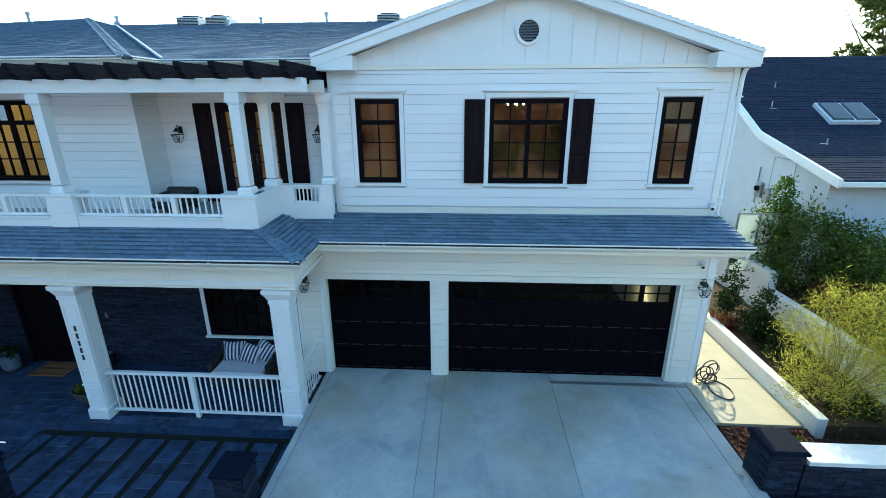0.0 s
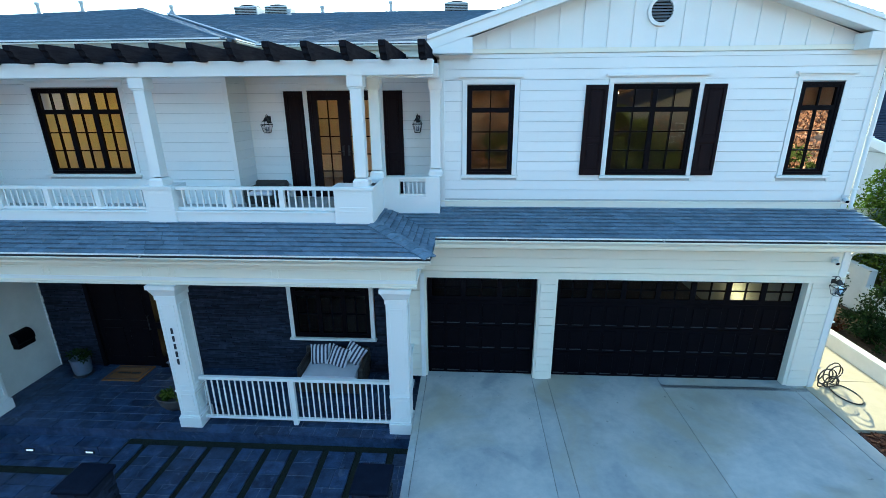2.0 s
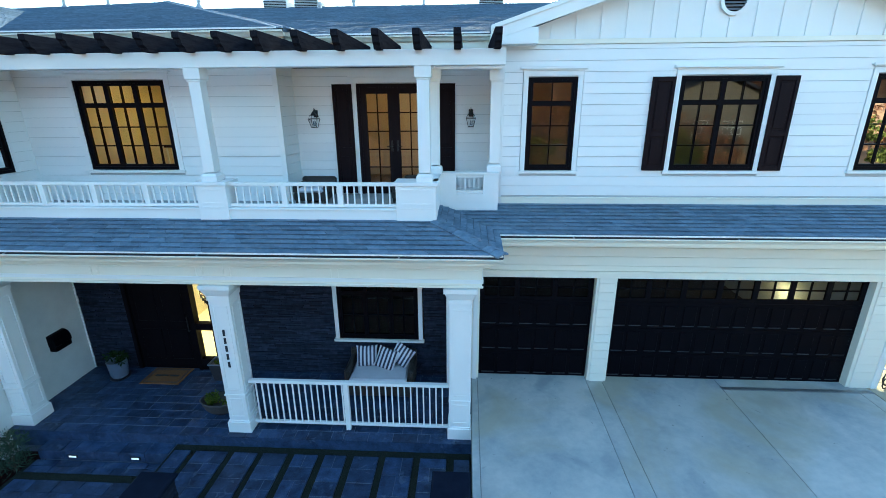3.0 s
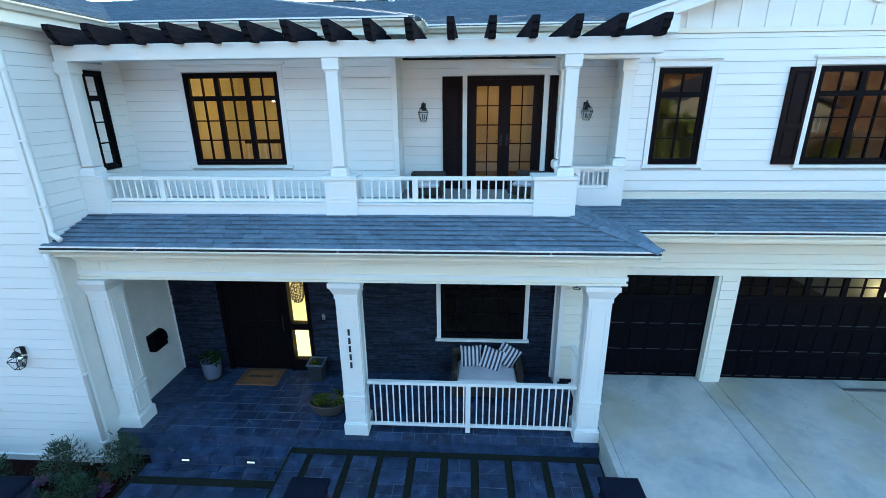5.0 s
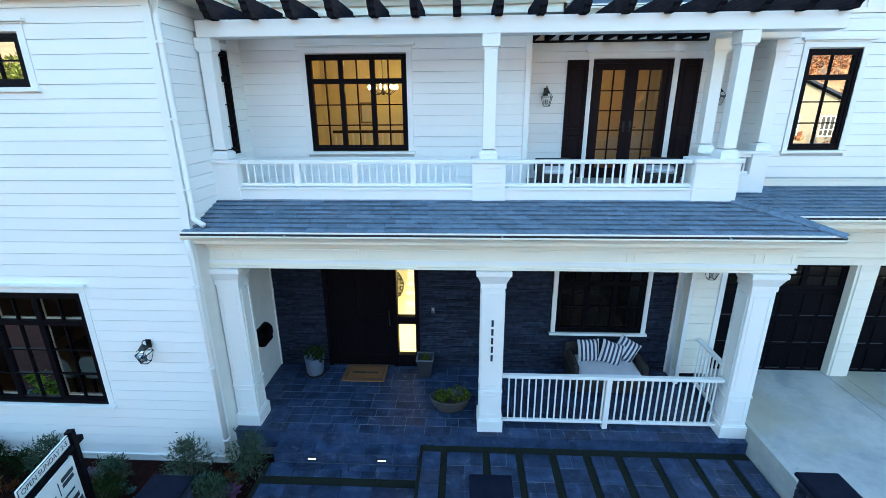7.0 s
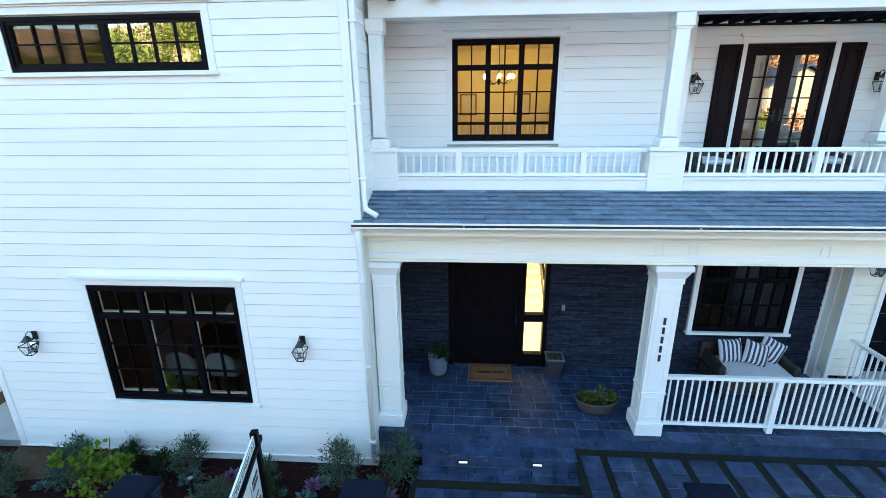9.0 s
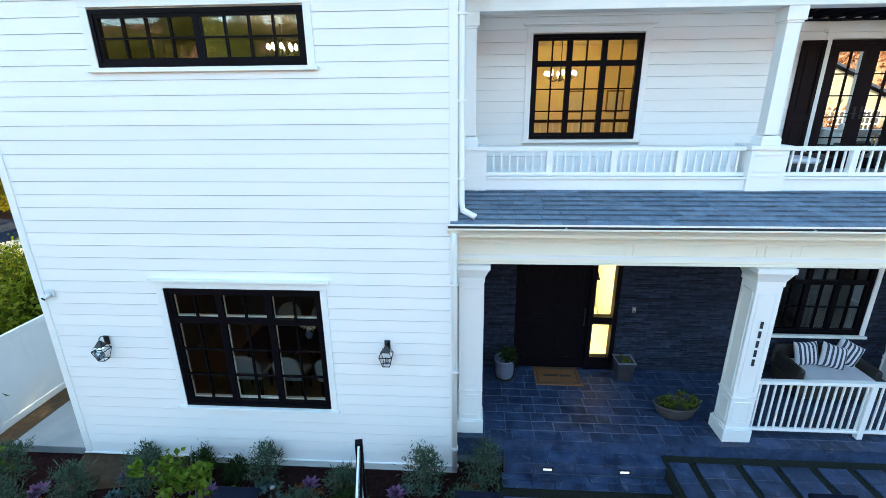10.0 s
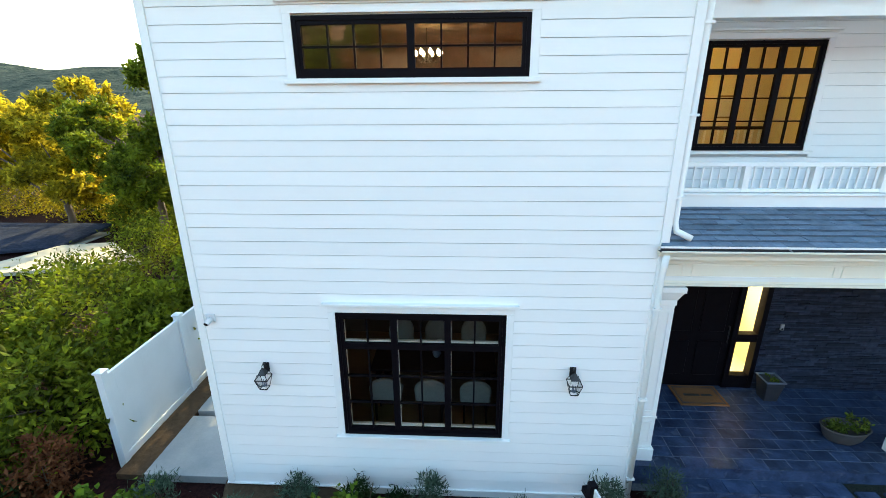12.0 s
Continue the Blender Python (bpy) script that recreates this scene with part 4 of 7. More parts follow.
for nm, dims in (("stile", (0, 0.06, -0.035, -0.012, 0, 1.66)), ("stile", (0.34, 0.40, -0.035, -0.012, 0, 1.66)), ("rail", (0.06, 0.34, -0.035, -0.012, 0, 0.1)),
                 ("rail", (0.06, 0.34, -0.035, -0.012, 1.58, 1.66)), ("rail", (0.06, 0.34, -0.035, -0.012, 0.62, 0.72)),
                 ("raised_panel", (0.10, 0.30, -0.028, -0.012, 0.14, 0.58)), ("raised_panel", (0.10, 0.30, -0.028, -0.012, 0.76, 1.54))):
    box_part(nm, dims, ESPRESSO, shut, "", 0.004)
copy_thing(shut, pose(5.13, 0.375, 4.41))
for x in (-3.04, -0.94):
    s2 = copy_thing(shut, Matrix.Translation((x, 1.175, 3.80)) @ Matrix.Diagonal((1, 1, 1.335, 1)))
    s2.scale = (1, 1, 1.335)
    tagged(s2, "tall dark brown panelled shutter beside the balcony doors")

# balcony double doors
fd = thing("door_1", pose(-2.55, 1.2, 3.78), "pair of dark glazed double doors with divided lights", "door", kind="structure")
bm = bmesh.new()
bx(bm, 0, 0.07, -0.02, 0.12, 0, 2.24); bx(bm, 1.43, 1.5, -0.02, 0.12, 0, 2.24); bx(bm, 0.07, 1.43, -0.02, 0.12, 2.17, 2.24)
part("door_frame", bm, ESPRESSO, fd)
for k in range(2):
    x0 = 0.07 + k * 0.68
    bm = bmesh.new()
    bx(bm, x0, x0 + 0.12, 0.0, 0.05, 0, 2.17); bx(bm, x0 + 0.56, x0 + 0.68, 0.0, 0.05, 0, 2.17)
    bx(bm, x0 + 0.12, x0 + 0.56, 0.0, 0.05, 0, 0.2); bx(bm, x0 + 0.12, x0 + 0.56, 0.0, 0.05, 2.05, 2.17)
    leaf = part("door_leaf", bm, ESPRESSO, fd)
    bm = bmesh.new()
    bm.faces.new([bm.verts.new(c) for c in ((x0 + 0.11, 0.025, 0.19), (x0 + 0.57, 0.026 + 0.003 * k, 0.19), (x0 + 0.57, 0.026 + 0.003 * k, 2.06), (x0 + 0.11, 0.025, 2.06))])
    pn = part("pane", bm, GLASS, leaf)
    pn.visible_shadow = False
    box_part("muntin", (x0 + 0.33, x0 + 0.352, 0.005, 0.045, 0.2, 2.05), ESPRESSO, leaf)
    for i in range(1, 5):
        z = 0.2 + 1.85 * i / 5
        box_part("muntin", (x0 + 0.12, x0 + 0.56, 0.006, 0.044, z - 0.011, z + 0.011), ESPRESSO, leaf)
    bm = bmesh.new()
    hx = x0 + (0.62 if k == 0 else 0.06)
    bx(bm, hx - 0.02, hx + 0.02, -0.008, 0, 0.9, 1.12); tube(bm, [(hx, -0.01, 1.0), (hx, -0.05, 1.0), (hx + (-0.1 if k == 0 else 0.1), -0.05, 1.0)], 0.009)
    part("door_handle", bm, LANTERN, leaf, "dark lever handle")
bm = bmesh.new()
bx(bm, -0.1, 0, -0.03, 0.03, 0, 2.26); bx(bm, 1.5, 1.6, -0.03, 0.03, 0, 2.26); bx(bm, -0.1, 1.6, -0.03, 0.03, 2.26, 2.36); bx(bm, -0.15, 1.65, -0.08, 0.02, 2.36, 2.41)
part("casing", bm, WHITE, fd, "white casing and head")

# entrance door with sidelight
ed = thing("door_2", pose(-7.93, 0.47, FL), "wide black panelled entrance door with a lit sidelight", "door", kind="structure")
bm = bmesh.new()
for d in ((0, 0.09, -0.06, 0.12, 0, 2.7), (1.45, 1.55, -0.06, 0.12, 0, 2.7), (1.93, 2.02, -0.06, 0.12, 0, 2.7), (0.09, 1.45, -0.06, 0.12, 2.6, 2.7), (1.55, 1.93, -0.06, 0.12, 2.6, 2.7),
          (1.55, 1.93, -0.05, 0.1, 0, 0.28), (1.55, 1.93, -0.05, 0.1, 1.03, 1.19)):
    bx(bm, *d)
part("door_frame", bm, BLACK, ed)
box_part("door_leaf", (0.09, 1.45, 0.0, 0.06, 0, 2.6), BLACK, ed)
for dims in ((0.22, 0.70, -0.012, 0.0, 0.25, 1.02), (0.84, 1.32, -0.012, 0.0, 0.25, 1.02), (0.22, 0.70, -0.012, 0.0, 1.22, 2.44), (0.84, 1.32, -0.012, 0.0, 1.22, 2.44)):
    box_part("raised_panel", dims, BLACK, ed, "", 0.01)
for za, zb in ((0.28, 1.03), (1.19, 2.6)):
    bm = bmesh.new()
    bm.faces.new([bm.verts.new(c) for c in ((1.55, 0.03, za), (1.93, 0.03, za), (1.93, 0.03, zb), (1.55, 0.03, zb))])
    pn = part("sidelight_pane", bm, GLASS_CLEAR, ed)
    pn.visible_shadow = False
bm = bmesh.new()
lathe(bm, [(0.03, 0), (0.03, 0.01)], 12)
tube(bm, [(1.38, -0.01, 1.0), (1.38, -0.06, 1.0), (1.38, -0.06, 1.35), (1.38, -0.01, 1.35)], 0.012)
part("door_handle", bm, LANTERN, ed, "dark pull handle")
bell = thing("doorbell", pose(-5.62, 0.40, 1.13), "small pale doorbell plate on the stone wall", "doorbell")
box_part("plate", (-0.03, 0.03, -0.03, 0.0, -0.06, 0.06), METAL, bell, "", 0.004)
box_part("button", (-0.014, 0.014, -0.036, -0.03, -0.045, -0.017), BLACK, bell)


def garage_door(name, x0, w, cols, label):
    """A sectional door of panelled sections with a row of windows on top."""
    gd = thing(name, pose(x0, 0.17, 0.0), label, "garage door", kind="structure")
    H = 2.36
    sec = H / 4
    cw = w / cols
    for s in range(3):
        secp = box_part("section", (0, w, 0.0, 0.045, s * sec + 0.004, (s + 1) * sec - 0.004), DOORBLACK, gd)
        for c in range(cols):
            for hlf in (0, 1):
                a = c * cw + 0.06 + hlf * (cw - 0.06) / 2
                box_part("raised_panel", (a, a + (cw - 0.06) / 2 - 0.06, -0.014, 0.0, s * sec + 0.075, (s + 1) * sec - 0.075), DOORBLACK, secp, "", 0.008)
                # pale strip: the lower bevel's sky glint put in as colour
                box_part("panel_glint", (a + 0.01, a + (cw - 0.06) / 2 - 0.07, -0.016, -0.002, s * sec + 0.058, s * sec + 0.070), DOOR_GLINT, secp, "pale strip painted as sky glint along the lower bevel")
    bm = bmesh.new()
    z0, z1 = 3 * sec + 0.004, H
    bx(bm, 0, w, 0, 0.045, z0, z0 + 0.09); bx(bm, 0, w, 0, 0.045, z1 - 0.1, z1)
    for c in range(cols + 1):
        x = min(max(c * cw, 0.05), w - 0.05)
        bx(bm, x - 0.05, x + 0.05, 0, 0.045, z0 + 0.09, z1 - 0.1)
    top = part("section", bm, DOORBLACK, gd)
    for c in range(cols):
        a, b = c * cw + 0.05, (c + 1) * cw - 0.05
        bm = bmesh.new()
        bm.faces.new([bm.verts.new(q) for q in ((a, 0.03, z0 + 0.08), (b, 0.03, z0 + 0.08), (b, 0.03, z1 - 0.09), (a, 0.03, z1 - 0.09))])
        pn = part("pane", bm, GLASS_DARK, top)
        pn.visible_shadow = False
        box_part("muntin", ((a + b) / 2 - 0.012, (a + b) / 2 + 0.012, 0.005, 0.04, z0 + 0.09, z1 - 0.1), DOORBLACK, top)
        box_part("muntin", (a, b, 0.006, 0.039, (z0 + z1) / 2 - 0.012, (z0 + z1) / 2 + 0.012), DOORBLACK, top)
    return gd


garage_door("garage_door_1", 0.0, 2.3, 3, "single black sectional garage door with small windows")
garage_door("garage_door_2", 2.7, 4.88, 7, "wide black sectional garage door with a window row")
kp = thing("keypad", pose(2.69, 0.06, 1.55, 0, 0, 90), "small pale keypad on the garage post", "keypad")
box_part("body", (-0.04, 0.04, -0.0, 0.03, -0.07, 0.07), PLASTIC, kp, "", 0.004)
box_part("key_field", (-0.028, 0.028, 0.03, 0.034, -0.05, 0.02), METAL, kp)

# ---- rooms behind the glass ----
def room(name, x0, x1, y0, y1, z0, z1, mat, label, floor=WOODFLOOR, right=True):
    ob = thing(name, pose(0, 0, 0), label, "room", kind="structure")
    t = 0.05
    box_part("room_floor", (x0, x1, y0, y1, z0 - t, z0), floor, ob)
    bm = bmesh.new()
    bx(bm, x0 - t, x1 + t, y1, y1 + t, z0 - t, z1 + t); bx(bm, x0 - t, x0, y0, y1, z0 - t, z1 + t)
    if right:
        bx(bm, x1, x1 + t, y0, y1, z0 - t, z1 + t)
    part("room_walls", bm, mat, ob)
    box_part("room_ceiling", (x0, x1, y0, y1, z1, z1 + t), mat, ob)
    return ob


room("interior_upper_left", -8.85, -4.0, 0.6, 4.5, 3.6, 6.35, ROOM, "warmly lit plain cream upstairs room")
room("interior_recess", -3.75, 0.15, 1.42, 5.0, 3.6, 6.35, ROOM, "warmly lit cream room behind the balcony doors")
# the dim rooms below carry their darkness in the wall colour
room("interior_upper_right", 0.4, 8.0, 0.6, 5.0, 3.6, 6.35, ROOM_SHADED, "dim room over the garage")
room("interior_wing_upper", -15.2, -9.25, -1.7, 3.0, 3.6, 6.4, ROOM_SHADED, "warmly lit cream room behind the high window")
room("interior_dining", -15.2, -9.25, -1.7, 2.6, -0.35, 2.9, ROOM_SHADED, "dim dining room")
room("interior_hall", -8.1, -5.5, 0.62, 5.0, FL, 2.9, ROOM, "brightly lit cream entrance hall", ROOM)
room("interior_den", -5.4, -0.8, 0.62, 4.5, FL, 2.9, ROOM_SHADED, "dim room behind the porch window")
room("interior_garage", -0.4, 7.985, 0.3, 6.0, 0.0, 2.9, ROOM_SHADED, "dark garage interior, one wall brightened by an added lamp", ROOM_SHADED, False)
bm = bmesh.new()
bx(bm, -15.3, 8.0, 4.4, 4.45, 2.95, 3.5)
solid("floor_edge", bm, ROOM, "floor structure between the storeys", "floor", kind="structure")

# stairs seen through the sidelight
st = thing("staircase", pose(-6.6, 2.9, FL), "pale indoor staircase seen through the sidelight", "stairs")
for i in range(7):
    box_part("tread", (0.1 * 0, 1.05, 0.27 * i, 0.27 * i + 0.3, 0.18 * i + 0.14, 0.18 * i + 0.18), ROOM, st)
    box_part("riser", (0, 1.05, 0.27 * i + 0.01, 0.27 * i + 0.03, 0.18 * i, 0.18 * i + 0.14), WHITE, st)
bm = bmesh.new()
tube(bm, [(1.0, 0, 1.0), (1.0, 1.9, 2.25)], 0.035)
part("handrail", bm, ESPRESSO, st)

# chandelier and ceiling lamps
def chandelier(x, y, z, rad, arms, label, drop=0.5):
    c = thing("chandelier", pose(x, y, z), label, "chandelier", "room lights")
    bm = bmesh.new()
    tube(bm, [(0, 0, drop), (0, 0, 0.0)], 0.01)
    lathe(bm, [(0.02, -0.1), (0.05, -0.04), (0.02, 0.05)], 10)
    part("stem", bm, LANTERN, c)
    for i in range(arms):
        a = 2 * math.pi * i / arms
        bm = bmesh.new()
        tube(bm, [(0, 0, -0.03), (rad * 0.55 * math.cos(a), rad * 0.55 * math.sin(a), -0.1), (rad * math.cos(a), rad * math.sin(a), 0.02)], 0.008, 6)
        part("arm", bm, LANTERN, c)
        bm = bmesh.new()
        lathe(bm, [(0.012, 0.02), (0.03, 0.05), (0.024, 0.09), (0.004, 0.12)], 8, cx=rad * math.cos(a), cy=rad * math.sin(a))
        part("bulb", bm, LAMPGLOW, c, "glowing bulb", smooth=True)
    return c


chandelier(-6.9, 2.9, 5.55, 0.32, 8, "lit candle chandelier hanging in the upstairs room", 0.8)
chandelier(-12.3, 0.9, 5.95, 0.25, 10, "sparkling lit chandelier behind the high window", 0.45)
for x in (-7.6, -6.2, -5.2):
    pf = thing("picture_frame", pose(x, 4.5, 4.75), "dark framed picture on the cream wall", "picture", "wall pictures")
    for d in ((-0.22, 0.22, -0.03, 0, 0.5, 0.54), (-0.22, 0.22, -0.03, 0, 0, 0.04), (-0.22, -0.18, -0.03, 0, 0.04, 0.5), (0.18, 0.22, -0.03, 0, 0.04, 0.5)):
        box_part("frame_side", d, WOODFLOOR, pf)
    box_part("mount", (-0.18, 0.18, -0.015, 0, 0.04, 0.5), CUSHION, pf)
bl = thing("balustrade", pose(-8.3, 3.4, 3.6), "white indoor balustrade with a dark handrail", "balustrade")
box_part("handrail", (0, 3.4, -0.04, 0.04, 0.95, 1.02), ESPRESSO, bl, "", 0.01)
for k in range(23):
    box_part("baluster", (0.05 + k * 0.15 - 0.018, 0.05 + k * 0.15 + 0.018, -0.018, 0.018, 0, 0.95), WHITE, bl)

# woven iron pendant in the hall
pd = thing("pendant_lamp", pose(-6.52, 1.3, 1.02), "dark woven iron pendant hanging in the entrance hall", "pendant lamp")
bm = bmesh.new()
for k in range(7):
    zc = 0.06 + 0.08 * k
    rr = 0.05 + 0.12 * math.sin(math.pi * (zc + 0.02) / 0.62)
    tube(bm, [(rr * math.cos(2 * math.pi * i / 16), rr * math.sin(2 * math.pi * i / 16), zc + 0.02 * math.sin(i * 2.4)) for i in range(17)], 0.011, 5)
for k in range(10):
    a = 2 * math.pi * k / 10
    tube(bm, [((0.05 + 0.12 * math.sin(math.pi * u)) * math.cos(a + u), (0.05 + 0.12 * math.sin(math.pi * u)) * math.sin(a + u), 0.02 + 0.58 * u) for u in (0.0, 0.2, 0.4, 0.6, 0.8, 1.0)], 0.009, 5)
part("cage", bm, LANTERN, pd)
bm = bmesh.new()
tube(bm, [(0, 0, 0.55), (0, 0, 1.86)], 0.012, 6)
part("rod", bm, LANTERN, pd)
chandelier(-12.2, 0.4, 2.1, 0.35, 6, "lit chandelier over the dining table", 0.8)
chandelier(4.3, 3.4, 5.9, 0.2, 4, "small lit ceiling lamp in the room over the garage", 0.45)

# dining table, chairs and vase
dt = thing("dining_table", pose(-12.2, 0.3, -0.35), "long dark wooden dining table", "table")
box_part("tabletop", (-1.2, 1.2, -0.5, 0.5, 0.70, 0.75), ESPRESSO, dt, "", 0.01)
for sx in (-1.05, 1.05):
    for sy in (-0.4, 0.4):
        box_part("leg", (sx - 0.045, sx + 0.045, sy - 0.045, sy + 0.045, 0, 0.70), ESPRESSO, dt)
ch = thing("dining_chair", pose(-13.0, 1.05, -0.35), "pale blue-grey upholstered dining chair", "chair", "dining chairs")
box_part("seat", (-0.25, 0.25, -0.25, 0.25, 0.40, 0.50), FABRIC, ch, "", 0.03)
bm = bmesh.new()
arc = [(-0.26, 0.44), (0.26, 0.44), (0.28, 0.75)] + [(0.28 * math.cos(math.pi * k / 10), 0.75 + 0.27 * math.sin(math.pi * k / 10)) for k in range(1, 10)] + [(-0.28, 0.75)]
fa = [bm.verts.new((x, 0.2 + 0.18 * (z - 0.44) + 0.5 * (0.28 ** 2 - x * x), z)) for x, z in arc]
fb = [bm.verts.new((x, 0.29 + 0.18 * (z - 0.44) + 0.5 * (0.28 ** 2 - x * x), z)) for x, z in arc]
for k in range(len(arc)):
    j = (k + 1) % len(arc)
    bm.faces.new((fa[k], fa[j], fb[j], fb[k]))
bm.faces.new(fa); bm.faces.new(fb[::-1])
part("backrest", bm, FABRIC, ch, "", 0.03)
for sx in (-0.2, 0.2):
    for sy in (-0.2, 0.2):
        bm = bmesh.new()
        frustum(bm, sx, sy, 0, 0.42, 0.016, 0.016, 0.024, 0.024)
        part("leg", bm, ESPRESSO, ch)
for x, y, rz in ((-12.2, 1.05, 0), (-11.4, 1.05, 0), (-13.0, -0.5, 180), (-12.2, -0.5, 180), (-11.4, -0.5, 180)):
    copy_thing(ch, pose(x, y, -0.35, 0, 0, rz))
vs = thing("flower_vase", pose(-12.15, 0.3, 0.40), "small vase of pale flowers on the dining table", "vase")
bm = bmesh.new()
lathe(bm, [(0.06, 0), (0.09, 0.08), (0.05, 0.2), (0.06, 0.22)], 14)
part("vase", bm, CERAMIC, vs, smooth=True)
fo = new("flowers", leaf_cloud("flowers", [(0, 0, 0.3, 0.13, 0.13, 0.1)], 120, 0.06, SIGNWHITE, 5, 0.8))
fo.parent = vs

# ---- porch ----
porch = thing("porch_floor", pose(0, 0, 0), "blue-grey slate tiled porch floor in running bond", "floor", kind="structure")
bm = bmesh.new()
bx(bm, -9.03, -0.16, -1.66, 0.62, -0.9, FL - 0.005)
part("bed", bm, GROUT, porch)
rng = random.Random(11)
tiles = [box_mesh("slate", 0.45, 0.22, 0.02, SLATE, 0.003), box_mesh("slate", 0.35, 0.22, 0.02, SLATE, 0.003), box_mesh("slate", 0.22, 0.22, 0.02, SLATE, 0.003)]
LEN = (0.46, 0.36, 0.23)


def lay(parent, x0, x1, y, z, h=0.23, name="slate_tile", seed=0, mat=SLATE):
    """One row of tiles of mixed length from x0 to x1 with its far edge at y + h."""
    rg = random.Random(seed)
    x = x0
    while x < x1 - 0.02:
        k = rg.choice((0, 0, 1, 2))
        w = min(LEN[k], x1 - x)
        if x1 - x - w < 0.12:
            w = x1 - x
        dz = rg.uniform(-0.002, 0.002)
        if abs(w - LEN[k]) < 1e-6 and abs(h - 0.23) < 1e-6:
            piece(name, tiles[k], parent, pose(x + w / 2, y + h / 2, z - 0.01 + dz))
        else:
            b2 = bmesh.new()
            bx(b2, x + 0.006, x + w - 0.006, y + 0.006, y + h - 0.006, z - 0.02 + dz, z + dz)
            part(name, b2, mat, parent, "", 0.003)
        x += w


for i in range(10):
    lay(porch, -9.03, -0.16, -1.72 + 0.23 * i, FL, 0.23, seed=100 + i)
bm = bmesh.new()
bx(bm, -9.03, -0.16, -1.70, -1.66, -0.62, FL - 0.022)
part("porch_riser", bm, SLATE, porch, "slate-faced porch edge")
steps = thing("entrance_steps", pose(0, 0, 0), "slate-clad steps with small step lights", "steps", kind="structure")
bm = bmesh.new()
bx(bm, -8.25, -5.72, -1.98, -1.70, -0.9, -0.472)
part("bed", bm, GROUT, steps)
for k, (ya, h, z, sd) in enumerate(((-2.0, 0.28, -0.45, 31), (-2.15, 0.15, -0.66, 32), (-2.30, 0.15, -0.66, 33))):
    lay(steps, -8.25 if k == 0 else -8.3, -5.72, ya, z, h, "slate_tile", sd)
x = -8.25
for i, w in enumerate((0.5, 0.62, 0.45, 0.5, 0.46)):
    b2 = bmesh.new()
    bx(b2, x + 0.003, min(x + w, -5.72) - 0.003, -1.995, -1.97, -0.655, -0.475)
    part("riser_tile", b2, SLATE, steps, "", 0.003)
    x += w
for x in (-7.57, -6.36):
    sl = thing("step_light", pose(x, -1.997, -0.565), "small recessed step light glowing in the riser", "step light", "step lights")
    box_part("bezel", (-0.095, 0.095, -0.012, 0.0, -0.035, 0.035), LANTERN, sl)
    box_part("lens", (-0.07, 0.07, -0.016, -0.012, -0.018, 0.018), STEPGLOW, sl, "white glowing lens")
turf = thing("turf", pose(0, 0, 0), "dark green turf between the pavers", "turf", kind="structure")
bm = bmesh.new()
bx(bm, -5.72, -0.16, -4.2, -1.71, -0.9, -0.475)
bx(bm, -8.4, -5.72, -5.4, -2.0, -1.0, -0.69)
part("turf_sheet", bm, TURF, turf)
rr = np.random.RandomState(8)
n = 14000
P = np.stack([rr.uniform(-8.3, -0.18, n), rr.uniform(-4.0, -1.75, n), np.zeros(n)], 1)
P[:, 2] = np.where(P[:, 0] < -5.72, -0.69, -0.475)
ang = rr.uniform(0, 6.28, n)
ln = rr.uniform(0.02, 0.04, n)
tip = P + np.stack([np.cos(ang) * 0.012, np.sin(ang) * 0.012, ln], 1)
sd = np.stack([-np.sin(ang), np.cos(ang), np.zeros(n)], 1) * 0.004
me = bpy.data.meshes.new("turf_blades")
me.from_pydata(np.stack([P - sd, P + sd, tip], 1).reshape(-1, 3).tolist(), [], (np.arange(n)[:, None] * 3 + np.arange(3)).tolist())
me.materials.append(TURF)
tb = new("turf_blades", me)
tb.parent = turf
tagged(tb, kind="stuff")

# paver strips with turf between
edges = [-5.66, -5.35, -5.24, -4.64, -4.52, -4.08, -3.97, -3.52, -3.39, -2.95, -2.82, -2.42, -2.29, -1.83, -1.71, -1.20, -1.08, -0.60, -0.47, -0.19]
paving = thing("paver_walk", pose(0, 0, 0), "blue-grey slate paver strips set in turf", "paving", kind="structure")
rng = random.Random(5)
for i in range(0, len(edges), 2):
    a, b = edges[i], edges[i + 1]
    y = -1.88
    box_part("mortar", (a + 0.006, b - 0.006, -4.0, y - 0.006, -0.52, -0.4495), GROUT, paving)
    while y > -4.0:
        h = rng.choice((0.3, 0.3, 0.42, 0.22))
        dz = rng.uniform(-0.003, 0.003)
        cut = a + (b - a) * rng.choice((0.5, 0.4, 0.62)) if rng.random() < 0.4 else None
        for xa, xb in (((a, cut), (cut, b)) if cut else ((a, b),)):
            b3 = bmesh.new()
            bx(b3, xa + 0.003, xb - 0.003, y - h + 0.003, y - 0.003, -0.52, -0.445 + dz)
            part("paver", b3, SLATE, paving, "", 0.004)
        y -= h
for ya, yb in ((-2.46, -2.98), (-3.13, -3.66), (-3.81, -4.34)):
    x = -8.3
    while x < -5.75:
        w = min(rng.choice((0.6, 0.45, 0.5)), -5.72 - x)
        for h0, h1 in ((ya, (ya + yb) / 2), ((ya + yb) / 2, yb)):
            b3 = bmesh.new()
            bx(b3, x + 0.003, x + w - 0.003, h1 + 0.003, h0 - 0.003, -0.74, -0.665 + rng.uniform(-0.002, 0.002))
            part("paver", b3, SLATE, paving, "", 0.004)
        x += w

# stacked ledger stone wall
STONE_PIECE = material("ledger_stone_piece", (0.005, 0.009, 0.021), (0.025, 0.034, 0.060), rough=0.75, scale=9, fine=70, bump=0.5, depth=0.01, rnd=0.55, spec=0.25)
bm = bmesh.new()
